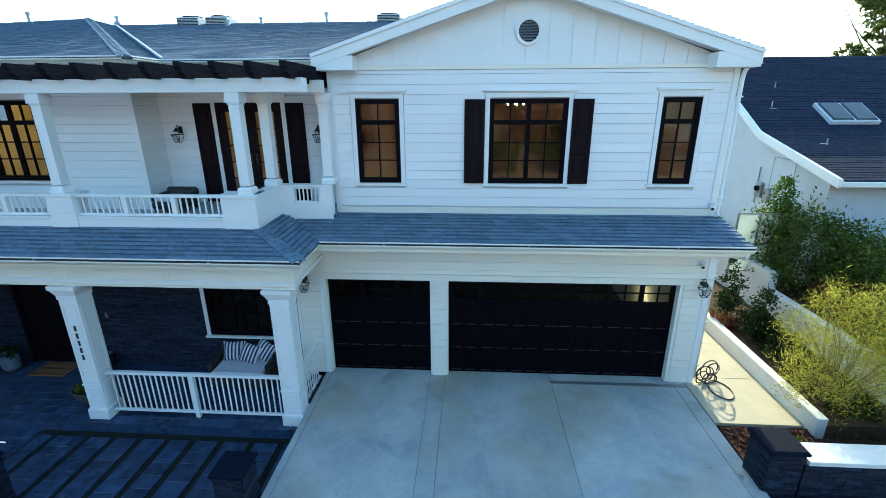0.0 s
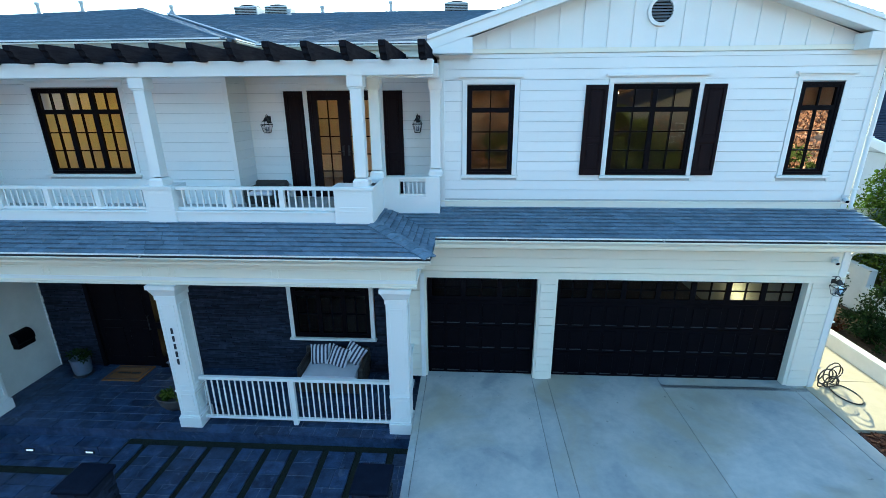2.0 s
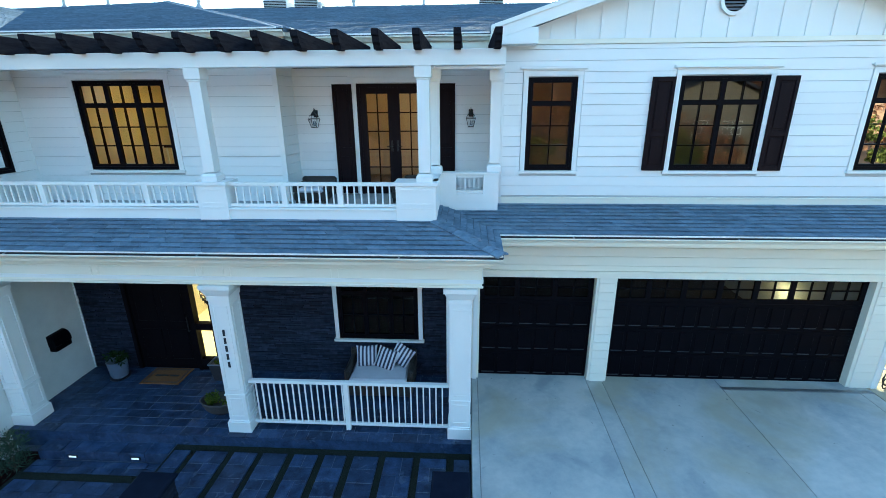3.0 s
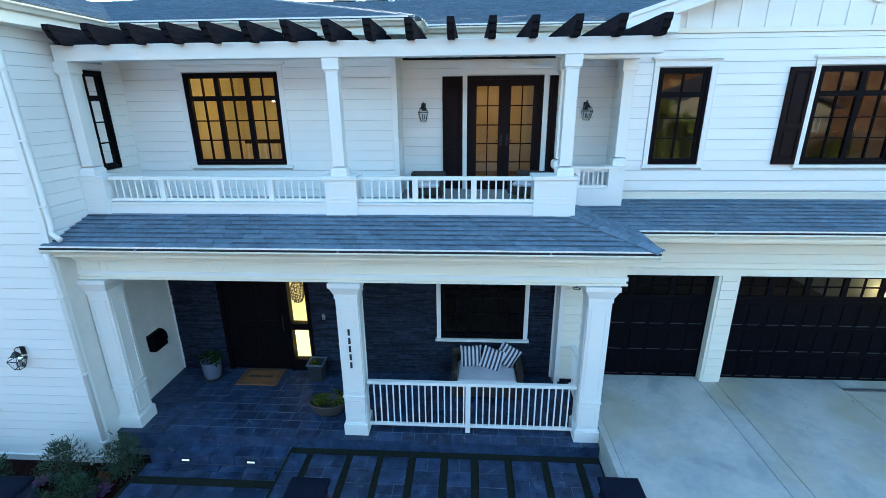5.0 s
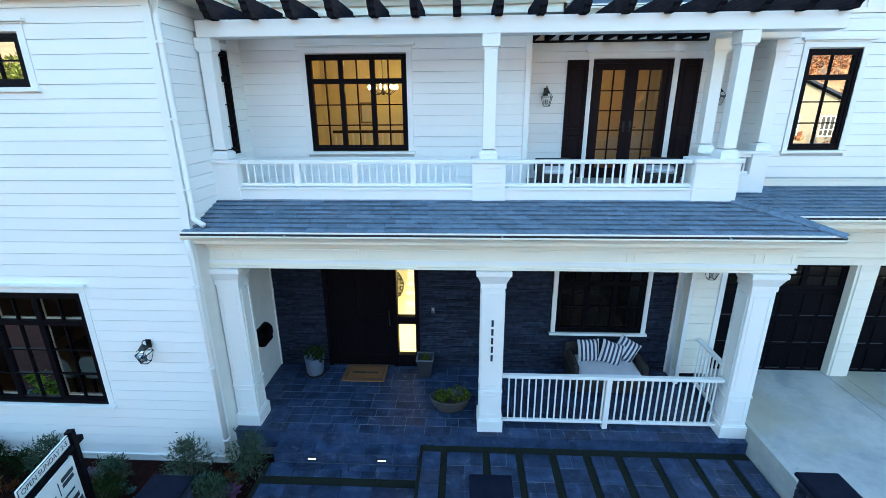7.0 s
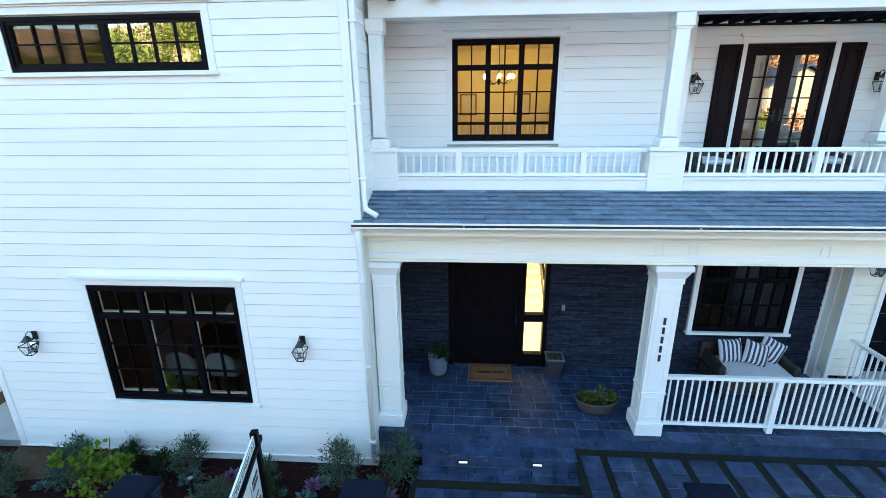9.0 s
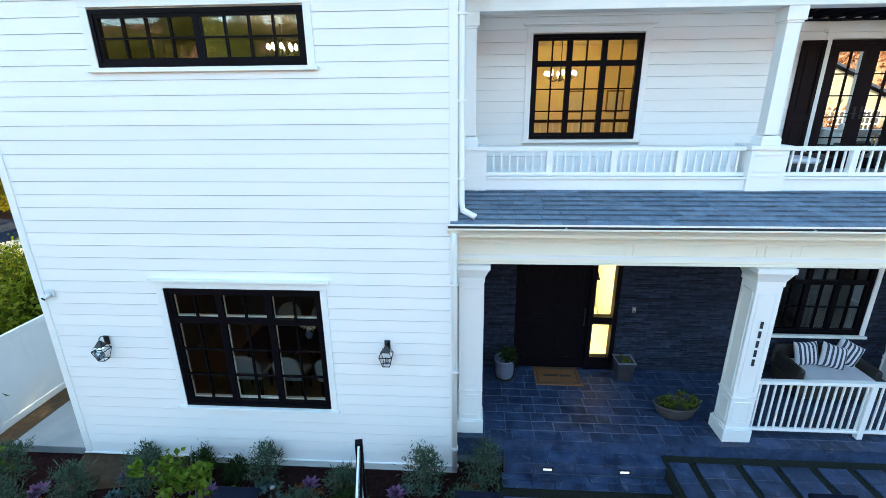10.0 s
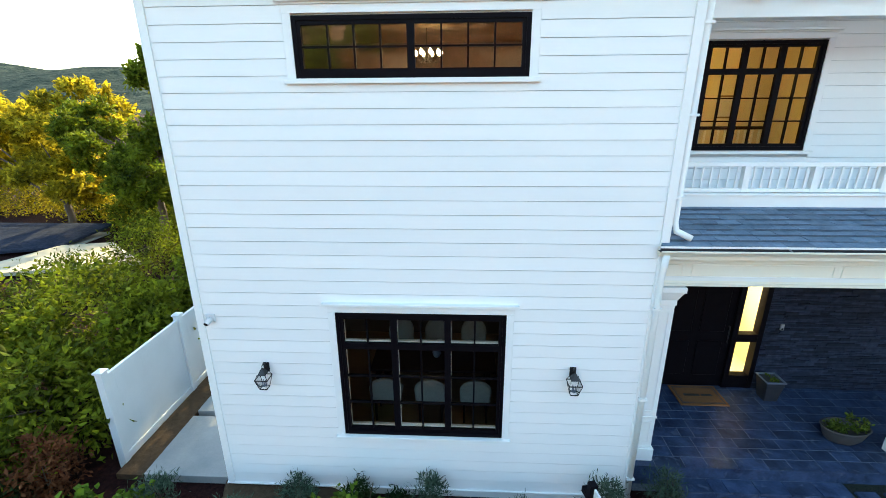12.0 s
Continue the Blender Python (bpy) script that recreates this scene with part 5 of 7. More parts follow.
sh = [(-7.90, -5.94, -1, 2.42), (-3.18, -1.2, 0.58, 2.54)]
for a, b, c, d in cells(-9.03, -0.66, -0.4, 3.0, sh):
    bx(bm, a, b, 0.46, 0.62, c, d)
stonewall = solid("wall_stone", bm, STONE, "dark stacked ledger stone wall on the porch", "wall", kind="structure")
bm = bmesh.new()
bx(bm, -9.026, -8.995, 0.41, 0.47, FL, 3.0); bx(bm, -0.70, -0.662, 0.405, 0.47, FL, 3.0)
solid("corner_trim", bm, WHITE, "white corner boards beside the stone wall", "trim", kind="structure", bevel=0.003)
rng = random.Random(21)
near = 0
V, F = [], []
z = FL - 0.02
while z < 2.9:
    h = rng.choice((0.028, 0.034, 0.04, 0.05))
    x = -9.03 - rng.random() * 0.3
    while x < -0.66:
        w = rng.uniform(0.12, 0.5)
        xa, xb = max(x, -9.03), min(x + w, -0.66)
        x += w
        for hl in sh:
            if hl[2] < z + h / 2 < hl[3]:
                if xa < hl[0] < xb:
                    xb = hl[0]
                elif xa < hl[1] < xb:
                    xa = hl[1]
                elif hl[0] <= xa and xb <= hl[1]:
                    xb = xa
        if xb - xa < 0.02:
            continue
        y = 0.46 - rng.uniform(0.016, 0.042)
        g = 0.0015
        if -5.9 < xa < -3.2 and near < 290:
            near += 1
            b2 = bmesh.new()
            bx(b2, xa + g, xb - g, y, 0.46, z + g, z + h - g)
            part("ledger_stone", b2, STONE_PIECE, stonewall)
            continue
        i = len(V)
        V += [(xa + g, y, z + g), (xb - g, y + rng.uniform(-0.006, 0.006), z + g), (xb - g, 0.46, z + g), (xa + g, 0.46, z + g), (xa + g, y, z + h - g), (xb - g, y + rng.uniform(-0.006, 0.006), z + h - g), (xb - g, 0.46, z + h - g), (xa + g, 0.46, z + h - g)]
        F += [(i, i + 1, i + 5, i + 4), (i + 4, i + 5, i + 6, i + 7), (i + 3, i + 2, i + 1, i), (i + 1, i + 2, i + 6, i + 5), (i + 3, i, i + 4, i + 7)]
    z += h
me = bpy.data.meshes.new("ledger_stones")
me.from_pydata(V, [], F)
me.materials.append(STONE)
o = new("ledger_stones", me)
o.parent = stonewall
tagged(o, kind="stuff")

# porch ceiling and entablature
bm = bmesh.new()
bx(bm, -9.03, 0.0, -1.6, 0.5, 2.86, 2.92)
solid("ceiling", bm, WHITE, "white porch ceiling", "ceiling", kind="structure")
ent = thing("porch_beam", pose(0, 0, 0), "white panelled entablature over the porch columns", "beam", kind="structure")
bm = bmesh.new()
bx(bm, -9.03, -0.02, -1.58, -1.22, 2.80, 3.27)
bx(bm, -0.40, -0.04, -1.22, 0.0, 2.80, 3.27)
part("beam_core", bm, CREAM, ent)
bm = bmesh.new()
bx(bm, -9.03, 0.0, -1.61, -1.58, 2.78, 2.82); bx(bm, -9.03, 0.02, -1.66, -1.58, 3.17, 3.27); bx(bm, -9.03, 0.01, -1.62, -1.58, 3.12, 3.17)
part("moulding", bm, CREAM, ent, "", 0.004)
for a, b in ((-8.98, -8.62), (-8.50, -6.62), (-6.52, -4.80), (-4.70, -4.32), (-4.22, -2.50), (-2.40, -0.62), (-0.50, -0.08)):
    bm = bmesh.new()
    for d in ((a, b, 2.87, 2.885), (a, b, 3.075, 3.09), (a, a + 0.015, 2.885, 3.075), (b - 0.015, b, 2.885, 3.075)):
        bx(bm, d[0], d[1], -1.592, -1.578, d[2], d[3])
    part("panel_moulding", bm, CREAM, ent)

# porch columns
col = thing("porch_column", pose(-4.51, -1.385, FL), "square white panelled porch column with dark number marks", "column", "porch columns")
box_part("plinth", (-0.22, 0.22, -0.22, 0.22, 0, 0.23), WHITE, col, "", 0.006)
box_part("shaft", (-0.185, 0.185, -0.185, 0.185, 0.23, 2.80), WHITE, col, "", 0.005)
for z0, z1 in ((0.80, 0.83), (0.23, 0.26), (2.72, 2.80)):
    box_part("band", (-0.20, 0.20, -0.20, 0.20, z0, z1), WHITE, col, "", 0.004)
bm = bmesh.new()
frustum(bm, 0, 0, 2.80, 2.94, 0.20, 0.20, 0.26, 0.26)
bx(bm, -0.275, 0.275, -0.275, 0.275, 2.94, 3.02)
part("capital", bm, WHITE, col, "", 0.005)
for s in range(4):
    mrot = pose(0, 0, 0, 0, 0, 90 * s)
    for z0, z1 in ((0.34, 0.74), (0.92, 2.62)):
        bm = bmesh.new()
        for d in ((-0.13, 0.13, z0, z0 + 0.018), (-0.13, 0.13, z1 - 0.018, z1), (-0.13, -0.112, z0 + 0.018, z1 - 0.018), (0.112, 0.13, z0 + 0.018, z1 - 0.018)):
            bx(bm, d[0], d[1], -0.196, -0.183, d[2], d[3])
        pm = part("panel_moulding", bm, WHITE, col)
        pm.matrix_basis = mrot
c2 = copy_thing(col, pose(-8.82, -1.385, FL))
tagged(c2, "square white panelled porch column against the wing wall")
c3 = copy_thing(col, pose(-0.375, -1.385, FL))
tagged(c3, "square white panelled porch column at the driveway")
for i in range(5):
    box_part("number_bar", (-0.018, 0.018, -0.202, -0.186, 2.05 - i * 0.16, 2.16 - i * 0.16), INK, col, "dark bar in place of a house number")


def railing(name, m, length, z0, z1, gap, label, posts=(), thick=0.024, top=0.09):
    """A railing along x from 0 to length: rails, balusters and short posts."""
    rl = thing(name, m, label, "railing", name + "s")
    box_part("top_rail", (0, length, -top / 2, top / 2, z1 - 0.06, z1), WHITE, rl, "", 0.008)
    box_part("bottom_rail", (0, length, -0.03, 0.03, z0, z0 + 0.05), WHITE, rl, "", 0.005)
    k = max(2, round(length / gap))
    me = box_mesh("baluster", thick, thick, z1 - z0 - 0.10, WHITE)
    for i in range(1, k):
        x = i * length / k
        if all(abs(x - p) > 0.05 for p in posts):
            piece("baluster", me, rl, pose(x, 0, (z0 + z1) / 2 - 0.005))
    for p in posts:
        box_part("newel", (p - 0.045, p + 0.045, -0.045, 0.045, z0 - (0.1 if top > 0.08 else 0.0), z1 - 0.05), WHITE, rl, "", 0.004)
    return rl


railing("porch_railing", pose(-4.3, -1.40, FL), 3.72, 0.10, 1.05, 0.118, "white wooden porch railing with square balusters", posts=(1.82,))
railing("porch_railing", pose(-0.33, -1.2, FL, 0, 0, 90), 1.2, 0.10, 1.05, 0.118, "short white wooden porch railing beside the garage")

# ---- balcony ----
BY = -1.05
bm = bmesh.new()
bx(bm, -9.03, -0.8, BY + 0.1, 1.2, 3.55, 3.78)
bx(bm, -0.8, 0.3, 0.05, 1.2, 3.55, 3.78)
solid("floor_balcony", bm, CONCRETE, "grey balcony floor", "floor", kind="structure")
par = thing("balcony_parapet", pose(0, 0, 0), "low white panelled balcony parapet with piers", "parapet", kind="structure")
bm = bmesh.new()
bx(bm, -9.03, -0.80, BY, BY + 0.16, 3.55, 3.94)
part("parapet_wall", bm, WHITE, par)
bm = bmesh.new()
bx(bm, -9.03, -0.80, BY - 0.03, BY + 0.18, 3.94, 3.97)
part("parapet_cap", bm, WHITE, par, "", 0.004)
bm = bmesh.new()
bx(bm, -0.96, -0.80, BY + 0.16, 0.02, 3.55, 4.38); bx(bm, -0.80, 0.3, 0.02, 0.16, 3.55, 4.02); bx(bm, -0.80, -0.49, 0.02, 0.16, 4.02, 4.38); bx(bm, 0.02, 0.3, 0.02, 0.16, 4.02, 4.38)
part("side_parapet", bm, WHITE, par)
bm = bmesh.new()
bx(bm, -0.99, -0.77, BY + 0.1, 0.0, 4.38, 4.42); bx(bm, -0.99, 0.3, -0.01, 0.18, 4.38, 4.42)
part("side_cap", bm, WHITE, par, "", 0.005)
for a, b in ((-9.03, -8.62), (-4.86, -4.34), (-1.46, -0.79)):
    bm = bmesh.new()
    bx(bm, a, b, BY - 0.035, BY + 0.34, 3.60, 4.36)
    pier = part("pier", bm, WHITE, par, "", 0.004)
    box_part("pier_cap", (a - 0.03, b + 0.03, BY - 0.065, BY + 0.37, 4.36, 4.42), WHITE, pier, "", 0.006)
    for z0, z1 in ((3.72, 3.99), (4.05, 4.30)):
        bm = bmesh.new()
        for d in ((a + 0.06, b - 0.06, z0, z0 + 0.014), (a + 0.06, b - 0.06, z1 - 0.014, z1)):
            bx(bm, d[0], d[1], BY - 0.045, BY - 0.034, d[2], d[3])
        part("pier_panel", bm, WHITE, pier)
railing("balcony_railing", pose(-8.62, BY + 0.08, 0), 3.76, 3.98, 4.40, 0.118, "low white balcony railing with slim balusters", posts=(0.94, 1.88, 2.82), top=0.075)
railing("balcony_railing", pose(-4.34, BY + 0.08, 0), 2.88, 3.98, 4.40, 0.118, "low white balcony railing with slim balusters", posts=(0.96, 1.92), top=0.075)
railing("balcony_railing", pose(-0.49, 0.09, 0), 0.51, 4.02, 4.38, 0.085, "tiny white railing panel at the balcony corner", top=0.07)

bc = thing("balcony_column", pose(-4.61, -0.93, 4.42), "slim square white balcony column", "column", "balcony columns")
bm = bmesh.new()
bx(bm, -0.135, 0.135, -0.135, 0.135, 0, 0.09)
frustum(bm, 0, 0, 0.09, 0.13, 0.135, 0.135, 0.105, 0.105)
part("base", bm, WHITE, bc, "", 0.004)
box_part("shaft", (-0.095, 0.095, -0.095, 0.095, 0.15, 1.62), WHITE, bc, "", 0.004)
bm = bmesh.new()
bx(bm, -0.11, 0.11, -0.11, 0.11, 1.58, 1.61); bx(bm, -0.13, 0.13, -0.13, 0.13, 1.61, 1.78)
part("capital", bm, WHITE, bc, "", 0.004)
for x, y in ((-8.88, -0.93), (-0.98, -0.93), (-0.88, -0.02), (0.22, 0.22)):
    copy_thing(bc, pose(x, y, 4.42))

# ---- pergola ----
pg = thing("pergola", pose(0, 0, 0), "white beam with dark stained projecting rafters over the balcony", "pergola", kind="structure")
bm = bmesh.new()
bx(bm, -8.95, 0.28, -1.07, -0.80, 6.20, 6.43)
part("front_beam", bm, WHITE, pg, "white front beam", 0.006)
bm = bmesh.new()
bx(bm, -1.0, 0.3, -0.13, 0.1, 6.20, 6.43); bx(bm, -1.09, -0.87, -0.80, -0.13, 6.20, 6.43)
part("side_beam", bm, WHITE, pg, "white side beam", 0.006)
for k in range(16):
    x = 0.14 - 0.583 * k
    bm = bmesh.new()
    y0, y1, zt, zb, hw = -1.46, (0.38 if x < -3.9 else 1.18), 6.665, 6.44, 0.052
    prof = [(y1, zb), (y1, zt), (y0, zt), (y0, zt - 0.08), (y0 + 0.04, zt - 0.10), (y0 + 0.06, zt - 0.17), (y0 + 0.12, zt - 0.20), (y0 + 0.15, zb - 0.03), (-1.09, zb - 0.03), (-1.09, zb)]
    ra = [bm.verts.new((x - hw, y, z)) for y, z in prof]
    rb = [bm.verts.new((x + hw, y, z)) for y, z in prof]
    for i in range(len(prof)):
        j = (i + 1) % len(prof)
        bm.faces.new((ra[i], ra[j], rb[j], rb[i]))
    bm.faces.new(ra); bm.faces.new(rb[::-1])
    part("rafter", bm, BEAMWOOD, pg, "dark stained rafter with a shaped tail")

for k in range(15):
    x = 0.05 - 0.27 * k
    box_part("recess_slat", (x - 0.045, x + 0.045, -0.78, 1.18, 6.355, 6.438), BEAMWOOD, pg, "dark stained slat over the balcony recess", 0.004)
box_part("ledger", (-3.80, 0.27, 1.10, 1.18, 6.32, 6.353), BEAMWOOD, pg, "dark ledger on the recess wall")

# ---- fixtures on the walls ----
def lantern(m, label):
    """A carriage lantern on a back plate; the wall is the plane y = 0 and the lantern hangs towards -y."""
    ln = thing("wall_lantern", m, label, "lantern", "wall lanterns")
    box_part("backplate", (-0.055, 0.055, -0.02, 0, 0.02, 0.20), LANTERN, ln, "", 0.004)
    bm = bmesh.new()
    tube(bm, [(0, -0.02, 0.12), (0, -0.06, 0.20), (0, -0.12, 0.24), (0, -0.17, 0.22), (0, -0.18, 0.17)], 0.009, 8)
    part("arm", bm, LANTERN, ln)
    bm = bmesh.new()
    frustum(bm, 0, -0.18, 0.07, 0.15, 0.075, 0.075, 0.03, 0.03)
    frustum(bm, 0, -0.18, 0.15, 0.18, 0.035, 0.035, 0.012, 0.012)
    part("roof_cap", bm, LANTERN, ln)
    t, b = 0.115, 0.065
    for sx in (-1, 1):
        for sy in (-1, 1):
            bm = bmesh.new()
            tube(bm, [(sx * 0.075, -0.18 + sy * 0.075, 0.08), (sx * t, -0.18 + sy * t, -0.01), (sx * b, -0.18 + sy * b, -0.22)], 0.006, 6)
            part("cage_bar", bm, LANTERN, ln)
    for hw, z in ((t, -0.01), (b, -0.22)):
        bm = bmesh.new()
        bx(bm, -hw, hw, -0.186 - hw, -0.174 - hw, z - 0.007, z + 0.007); bx(bm, -hw, hw, -0.186 + hw, -0.174 + hw, z - 0.007, z + 0.007)
        bx(bm, -hw - 0.006, -hw + 0.006, -0.18 - hw, -0.18 + hw, z - 0.007, z + 0.007); bx(bm, hw - 0.006, hw + 0.006, -0.18 - hw, -0.18 + hw, z - 0.007, z + 0.007)
        part("cage_ring", bm, LANTERN, ln)
    for k in range(4):
        bm = bmesh.new()
        bm.faces.new([bm.verts.new(c) for c in ((-b, -b, -0.215), (b, -b, -0.215), (t, -t, -0.015), (-t, -t, -0.015))])
        g = part("pane", bm, GLASS_CLEAR, ln)
        g.matrix_basis = pose(0, -0.18, 0, 0, 0, 90 * k)
        g.visible_shadow = False
    bm = bmesh.new()
    for i in range(3):
        a = 2.1 * i
        lathe(bm, [(0.01, -0.17), (0.01, -0.09), (0.004, -0.06)], 8, cx=0.03 * math.cos(a), cy=-0.18 + 0.03 * math.sin(a))
    lathe(bm, [(0.045, -0.18), (0.02, -0.165)], 10, cy=-0.18)
    part("candles", bm, CERAMIC, ln, "pale candle tubes")
    return ln


lan = lantern(pose(-14.5, -1.925, 1.47), "unlit black carriage lantern on white siding")
lan.scale = (0.8, 0.8, 0.8)
for x, y, z in ((-10.07, -1.925, 1.50), (7.98, -0.04, 2.36), (-0.42, -0.04, 2.30), (-3.42, 1.175, 5.36), (-0.22, 1.175, 5.36)):
    copy_thing(lan, pose(x, y, z))


def dome_camera(m):
    c = thing("security_camera", m, "small white security camera on the wall", "camera", "security cameras")
    box_part("mount", (-0.07, 0.07, -0.02, 0, -0.06, 0.06), PLASTIC, c, "", 0.01)
    bm = bmesh.new()
    tube(bm, [(0, -0.02, -0.01), (-0.01, -0.07, -0.03), (-0.02, -0.12, -0.05)], 0.038, 12)
    part("body", bm, PLASTIC, c, smooth=True)
    bm = bmesh.new()
    tube(bm, [(-0.02, -0.12, -0.05), (-0.021, -0.126, -0.053)], 0.03, 12)
    part("lens", bm, BLACK, c, "dark glossy lens")


dome_camera(pose(-15.2, -1.925, 2.34))
dome_camera(pose(7.9, -0.035, 2.86))
dome_camera(pose(8.08, 0.36, 3.98))

mb = thing("mailbox", pose(-9.03, -0.30, 0.70, 0, 0, 90), "black wall-mounted mailbox with a curved lid", "mailbox")
box_part("body", (-0.195, 0.195, -0.155, 0, 0, 0.11), BLACK, mb, "", 0.008)
bm = bmesh.new()
prof = [(0.0, 0.36), (-0.07, 0.35), (-0.13, 0.31), (-0.165, 0.24), (-0.17, 0.12), (-0.155, 0.11), (0.0, 0.11)]
ra = [bm.verts.new((-0.2, y, z)) for y, z in prof]
rb = [bm.verts.new((0.2, y, z)) for y, z in prof]
for i in range(len(prof)):
    j = (i + 1) % len(prof)
    bm.faces.new((ra[i], ra[j], rb[j], rb[i]))
bm.faces.new(ra); bm.faces.new(rb[::-1])
part("lid", bm, DOORBLACK, mb, "glossy curved lid")

# hose heap by the garage corner
hs = thing("garden_hose", pose(8.42, -0.02, 0.0), "black rubber hose heaped on the path by the wall", "hose")
rng = random.Random(2)
for k in range(7):
    bm = bmesh.new()
    cx, cz, R0, tl = rng.uniform(-0.05, 0.16), rng.uniform(0.03, 0.38), rng.uniform(0.14, 0.26), rng.uniform(0.2, 1.2)
    pts = []
    for i in range(25):
        a = 2 * math.pi * i / 24
        pts.append((cx + R0 * math.cos(a) * math.cos(tl * 0.4), rng.uniform(-0.006, 0.006) + R0 * math.cos(a) * 0.5 * math.sin(tl), max(0.02, cz + R0 * math.sin(a))))
    tube(bm, pts, 0.013, 6)
    part("hose_loop", bm, HOSE, hs, smooth=True)
bm = bmesh.new()
tube(bm, [(0.25 + 0.22 * math.cos(2 * math.pi * i / 24), -0.25 + 0.34 * math.sin(2 * math.pi * i / 24), 0.016) for i in range(25)], 0.014, 6)
part("hose_loop", bm, HOSE, hs, smooth=True)

# ---- porch furnishings ----
mat_ = thing("doormat", pose(-7.07, 0.12, FL), "tan coir doormat with a dark border and unreadable mark", "doormat")
box_part("coir", (-0.45, 0.45, -0.31, 0.31, 0, 0.022), COIR, mat_, "", 0.006)
bm = bmesh.new()
for o, w in ((0.05, 0.016), (0.085, 0.006)):
    a, b = 0.45 - o, 0.31 - o
    bx(bm, -a, a, b - w, b, 0.022, 0.0245); bx(bm, -a, a, -b, -b + w, 0.022, 0.0245); bx(bm, -a, -a + w, -b + w, b - w, 0.022, 0.0245); bx(bm, a - w, a, -b + w, b - w, 0.022, 0.0245)
part("border", bm, INK, mat_, "dark printed border")
box_part("mark", (-0.27, 0.03, -0.03, 0.035, 0.022, 0.0245), WICKER, mat_, "dark bar in place of lettering")
box_part("mark", (0.06, 0.27, -0.03, 0.035, 0.022, 0.0245), WICKER, mat_, "dark bar in place of lettering")

pot = thing("plant_pot", pose(-8.13, 0.06, FL), "round pale grey pot with a leafy plant", "planter")
bm = bmesh.new()
lathe(bm, [(0.15, 0.03), (0.18, 0.1), (0.2, 0.42), (0.21, 0.44), (0.18, 0.44), (0.175, 0.38)], 24)
part("pot", bm, CERAMIC, pot, smooth=True)
bm = bmesh.new()
lathe(bm, [(0.2, 0.0), (0.21, 0.03)], 20)
part("saucer", bm, DARKPOT, pot)
c = new("plant", leaf_cloud("pot_plant", [(0, 0, 0.52, 0.2, 0.2, 0.14)], 260, 0.11, LEAF_DARK, 40, 0.35, -0.3)); c.parent = pot
pot2 = thing("plant_pot", pose(-5.78, 0.12, FL), "square tapered dark planter with small greenery", "planter")
bm = bmesh.new()
frustum(bm, 0, 0, 0, 0.42, 0.12, 0.12, 0.17, 0.17)
part("pot", bm, DARKPOT, pot2, "", 0.006)
bm = bmesh.new()
for d in ((-0.18, 0.18, -0.18, -0.155), (-0.18, 0.18, 0.155, 0.18), (-0.18, -0.155, -0.155, 0.155), (0.155, 0.18, -0.155, 0.155)):
    bx(bm, d[0], d[1], d[2], d[3], 0.42, 0.445)
part("rim", bm, CERAMIC, pot2, "pale rim")
c = new("plant", leaf_cloud("pot_plant2", [(0, 0, 0.43, 0.13, 0.13, 0.05)], 160, 0.05, LEAF_HEDGE, 41, 0.6, -0.2)); c.parent = pot2
pot3 = thing("plant_pot", pose(-5.22, -0.98, FL), "low oval weathered planter with trailing greenery", "planter")
bm = bmesh.new()
lathe(bm, [(0.24, 0.0), (0.31, 0.08), (0.37, 0.24), (0.39, 0.27), (0.35, 0.27), (0.33, 0.2)], 28, 1.0, 0.62)
part("pot", bm, BROWNPOT, pot3, smooth=True)
c = new("plant", leaf_cloud("pot_plant3", [(0.05, 0, 0.3, 0.3, 0.2, 0.12), (-0.15, -0.02, 0.28, 0.16, 0.14, 0.07)], 520, 0.07, LEAF_HEDGE, 42, 0.45, -0.2)); c.parent = pot3

db = thing("daybed", pose(-2.1, -0.05, FL), "dark wicker daybed with a white cushion on the porch", "daybed")
box_part("base", (-0.72, 0.72, -0.42, 0.42, 0.05, 0.32), WICKER, db, "", 0.02)
box_part("backrest", (-0.74, 0.74, 0.36, 0.46, 0.32, 0.72), WICKER, db, "", 0.03)
for sx in (-0.72, 0.62):
    box_part("armrest", (sx, sx + 0.12, -0.34, 0.38, 0.32, 0.60), WICKER, db, "", 0.04)
for sx in (-0.66, 0.66):
    for sy in (-0.36, 0.36):
        box_part("leg", (sx - 0.03, sx + 0.03, sy - 0.03, sy + 0.03, 0, 0.06), WICKER, db)
box_part("seat_cushion", (-0.60, 0.60, -0.43, 0.36, 0.32, 0.46), CUSHION, db, "white seat cushion", 0.04)


def pillow(m, label):
    """A soft square pillow sewn of alternating vertical stripes."""
    p = thing("pillow", m, label, "pillow", "striped pillows")
    n = 22
    for odd in (0, 1):
        bm = bmesh.new()
        for side in (-1, 1):
            g = {}
            def vert(i, j):
                if (i, j) not in g:
                    u, v = i / n * 2 - 1, j / n * 2 - 1
                    puff = (max(0, (1 - u ** 4) * (1 - v ** 4))) ** 0.5
                    pinch = 1 - 0.07 * (1 - abs(u) ** 2) * abs(v) ** 3 - 0.07 * (1 - abs(v) ** 2) * abs(u) ** 3
                    g[i, j] = bm.verts.new((u * 0.23 * pinch, side * 0.085 * puff, v * 0.23 * pinch))
                return g[i, j]
            for i in range(n):
                if (i // 2) % 2 == odd:
                    for j in range(n):
                        bm.faces.new((vert(i, j), vert(i + 1, j), vert(i + 1, j + 1), vert(i, j + 1)))
        part("stripes", bm, NAVY if odd else CUSHION, p, "navy stripes" if odd else "white stripes", smooth=True)
    return p


pillow(pose(-2.42, 0.10, 0.42, -22, 0, 6), "navy and white striped pillow leaning on the daybed back")
pillow(pose(-1.98, 0.02, 0.41, -26, 16, -8), "navy and white striped pillow leaning on the daybed back")
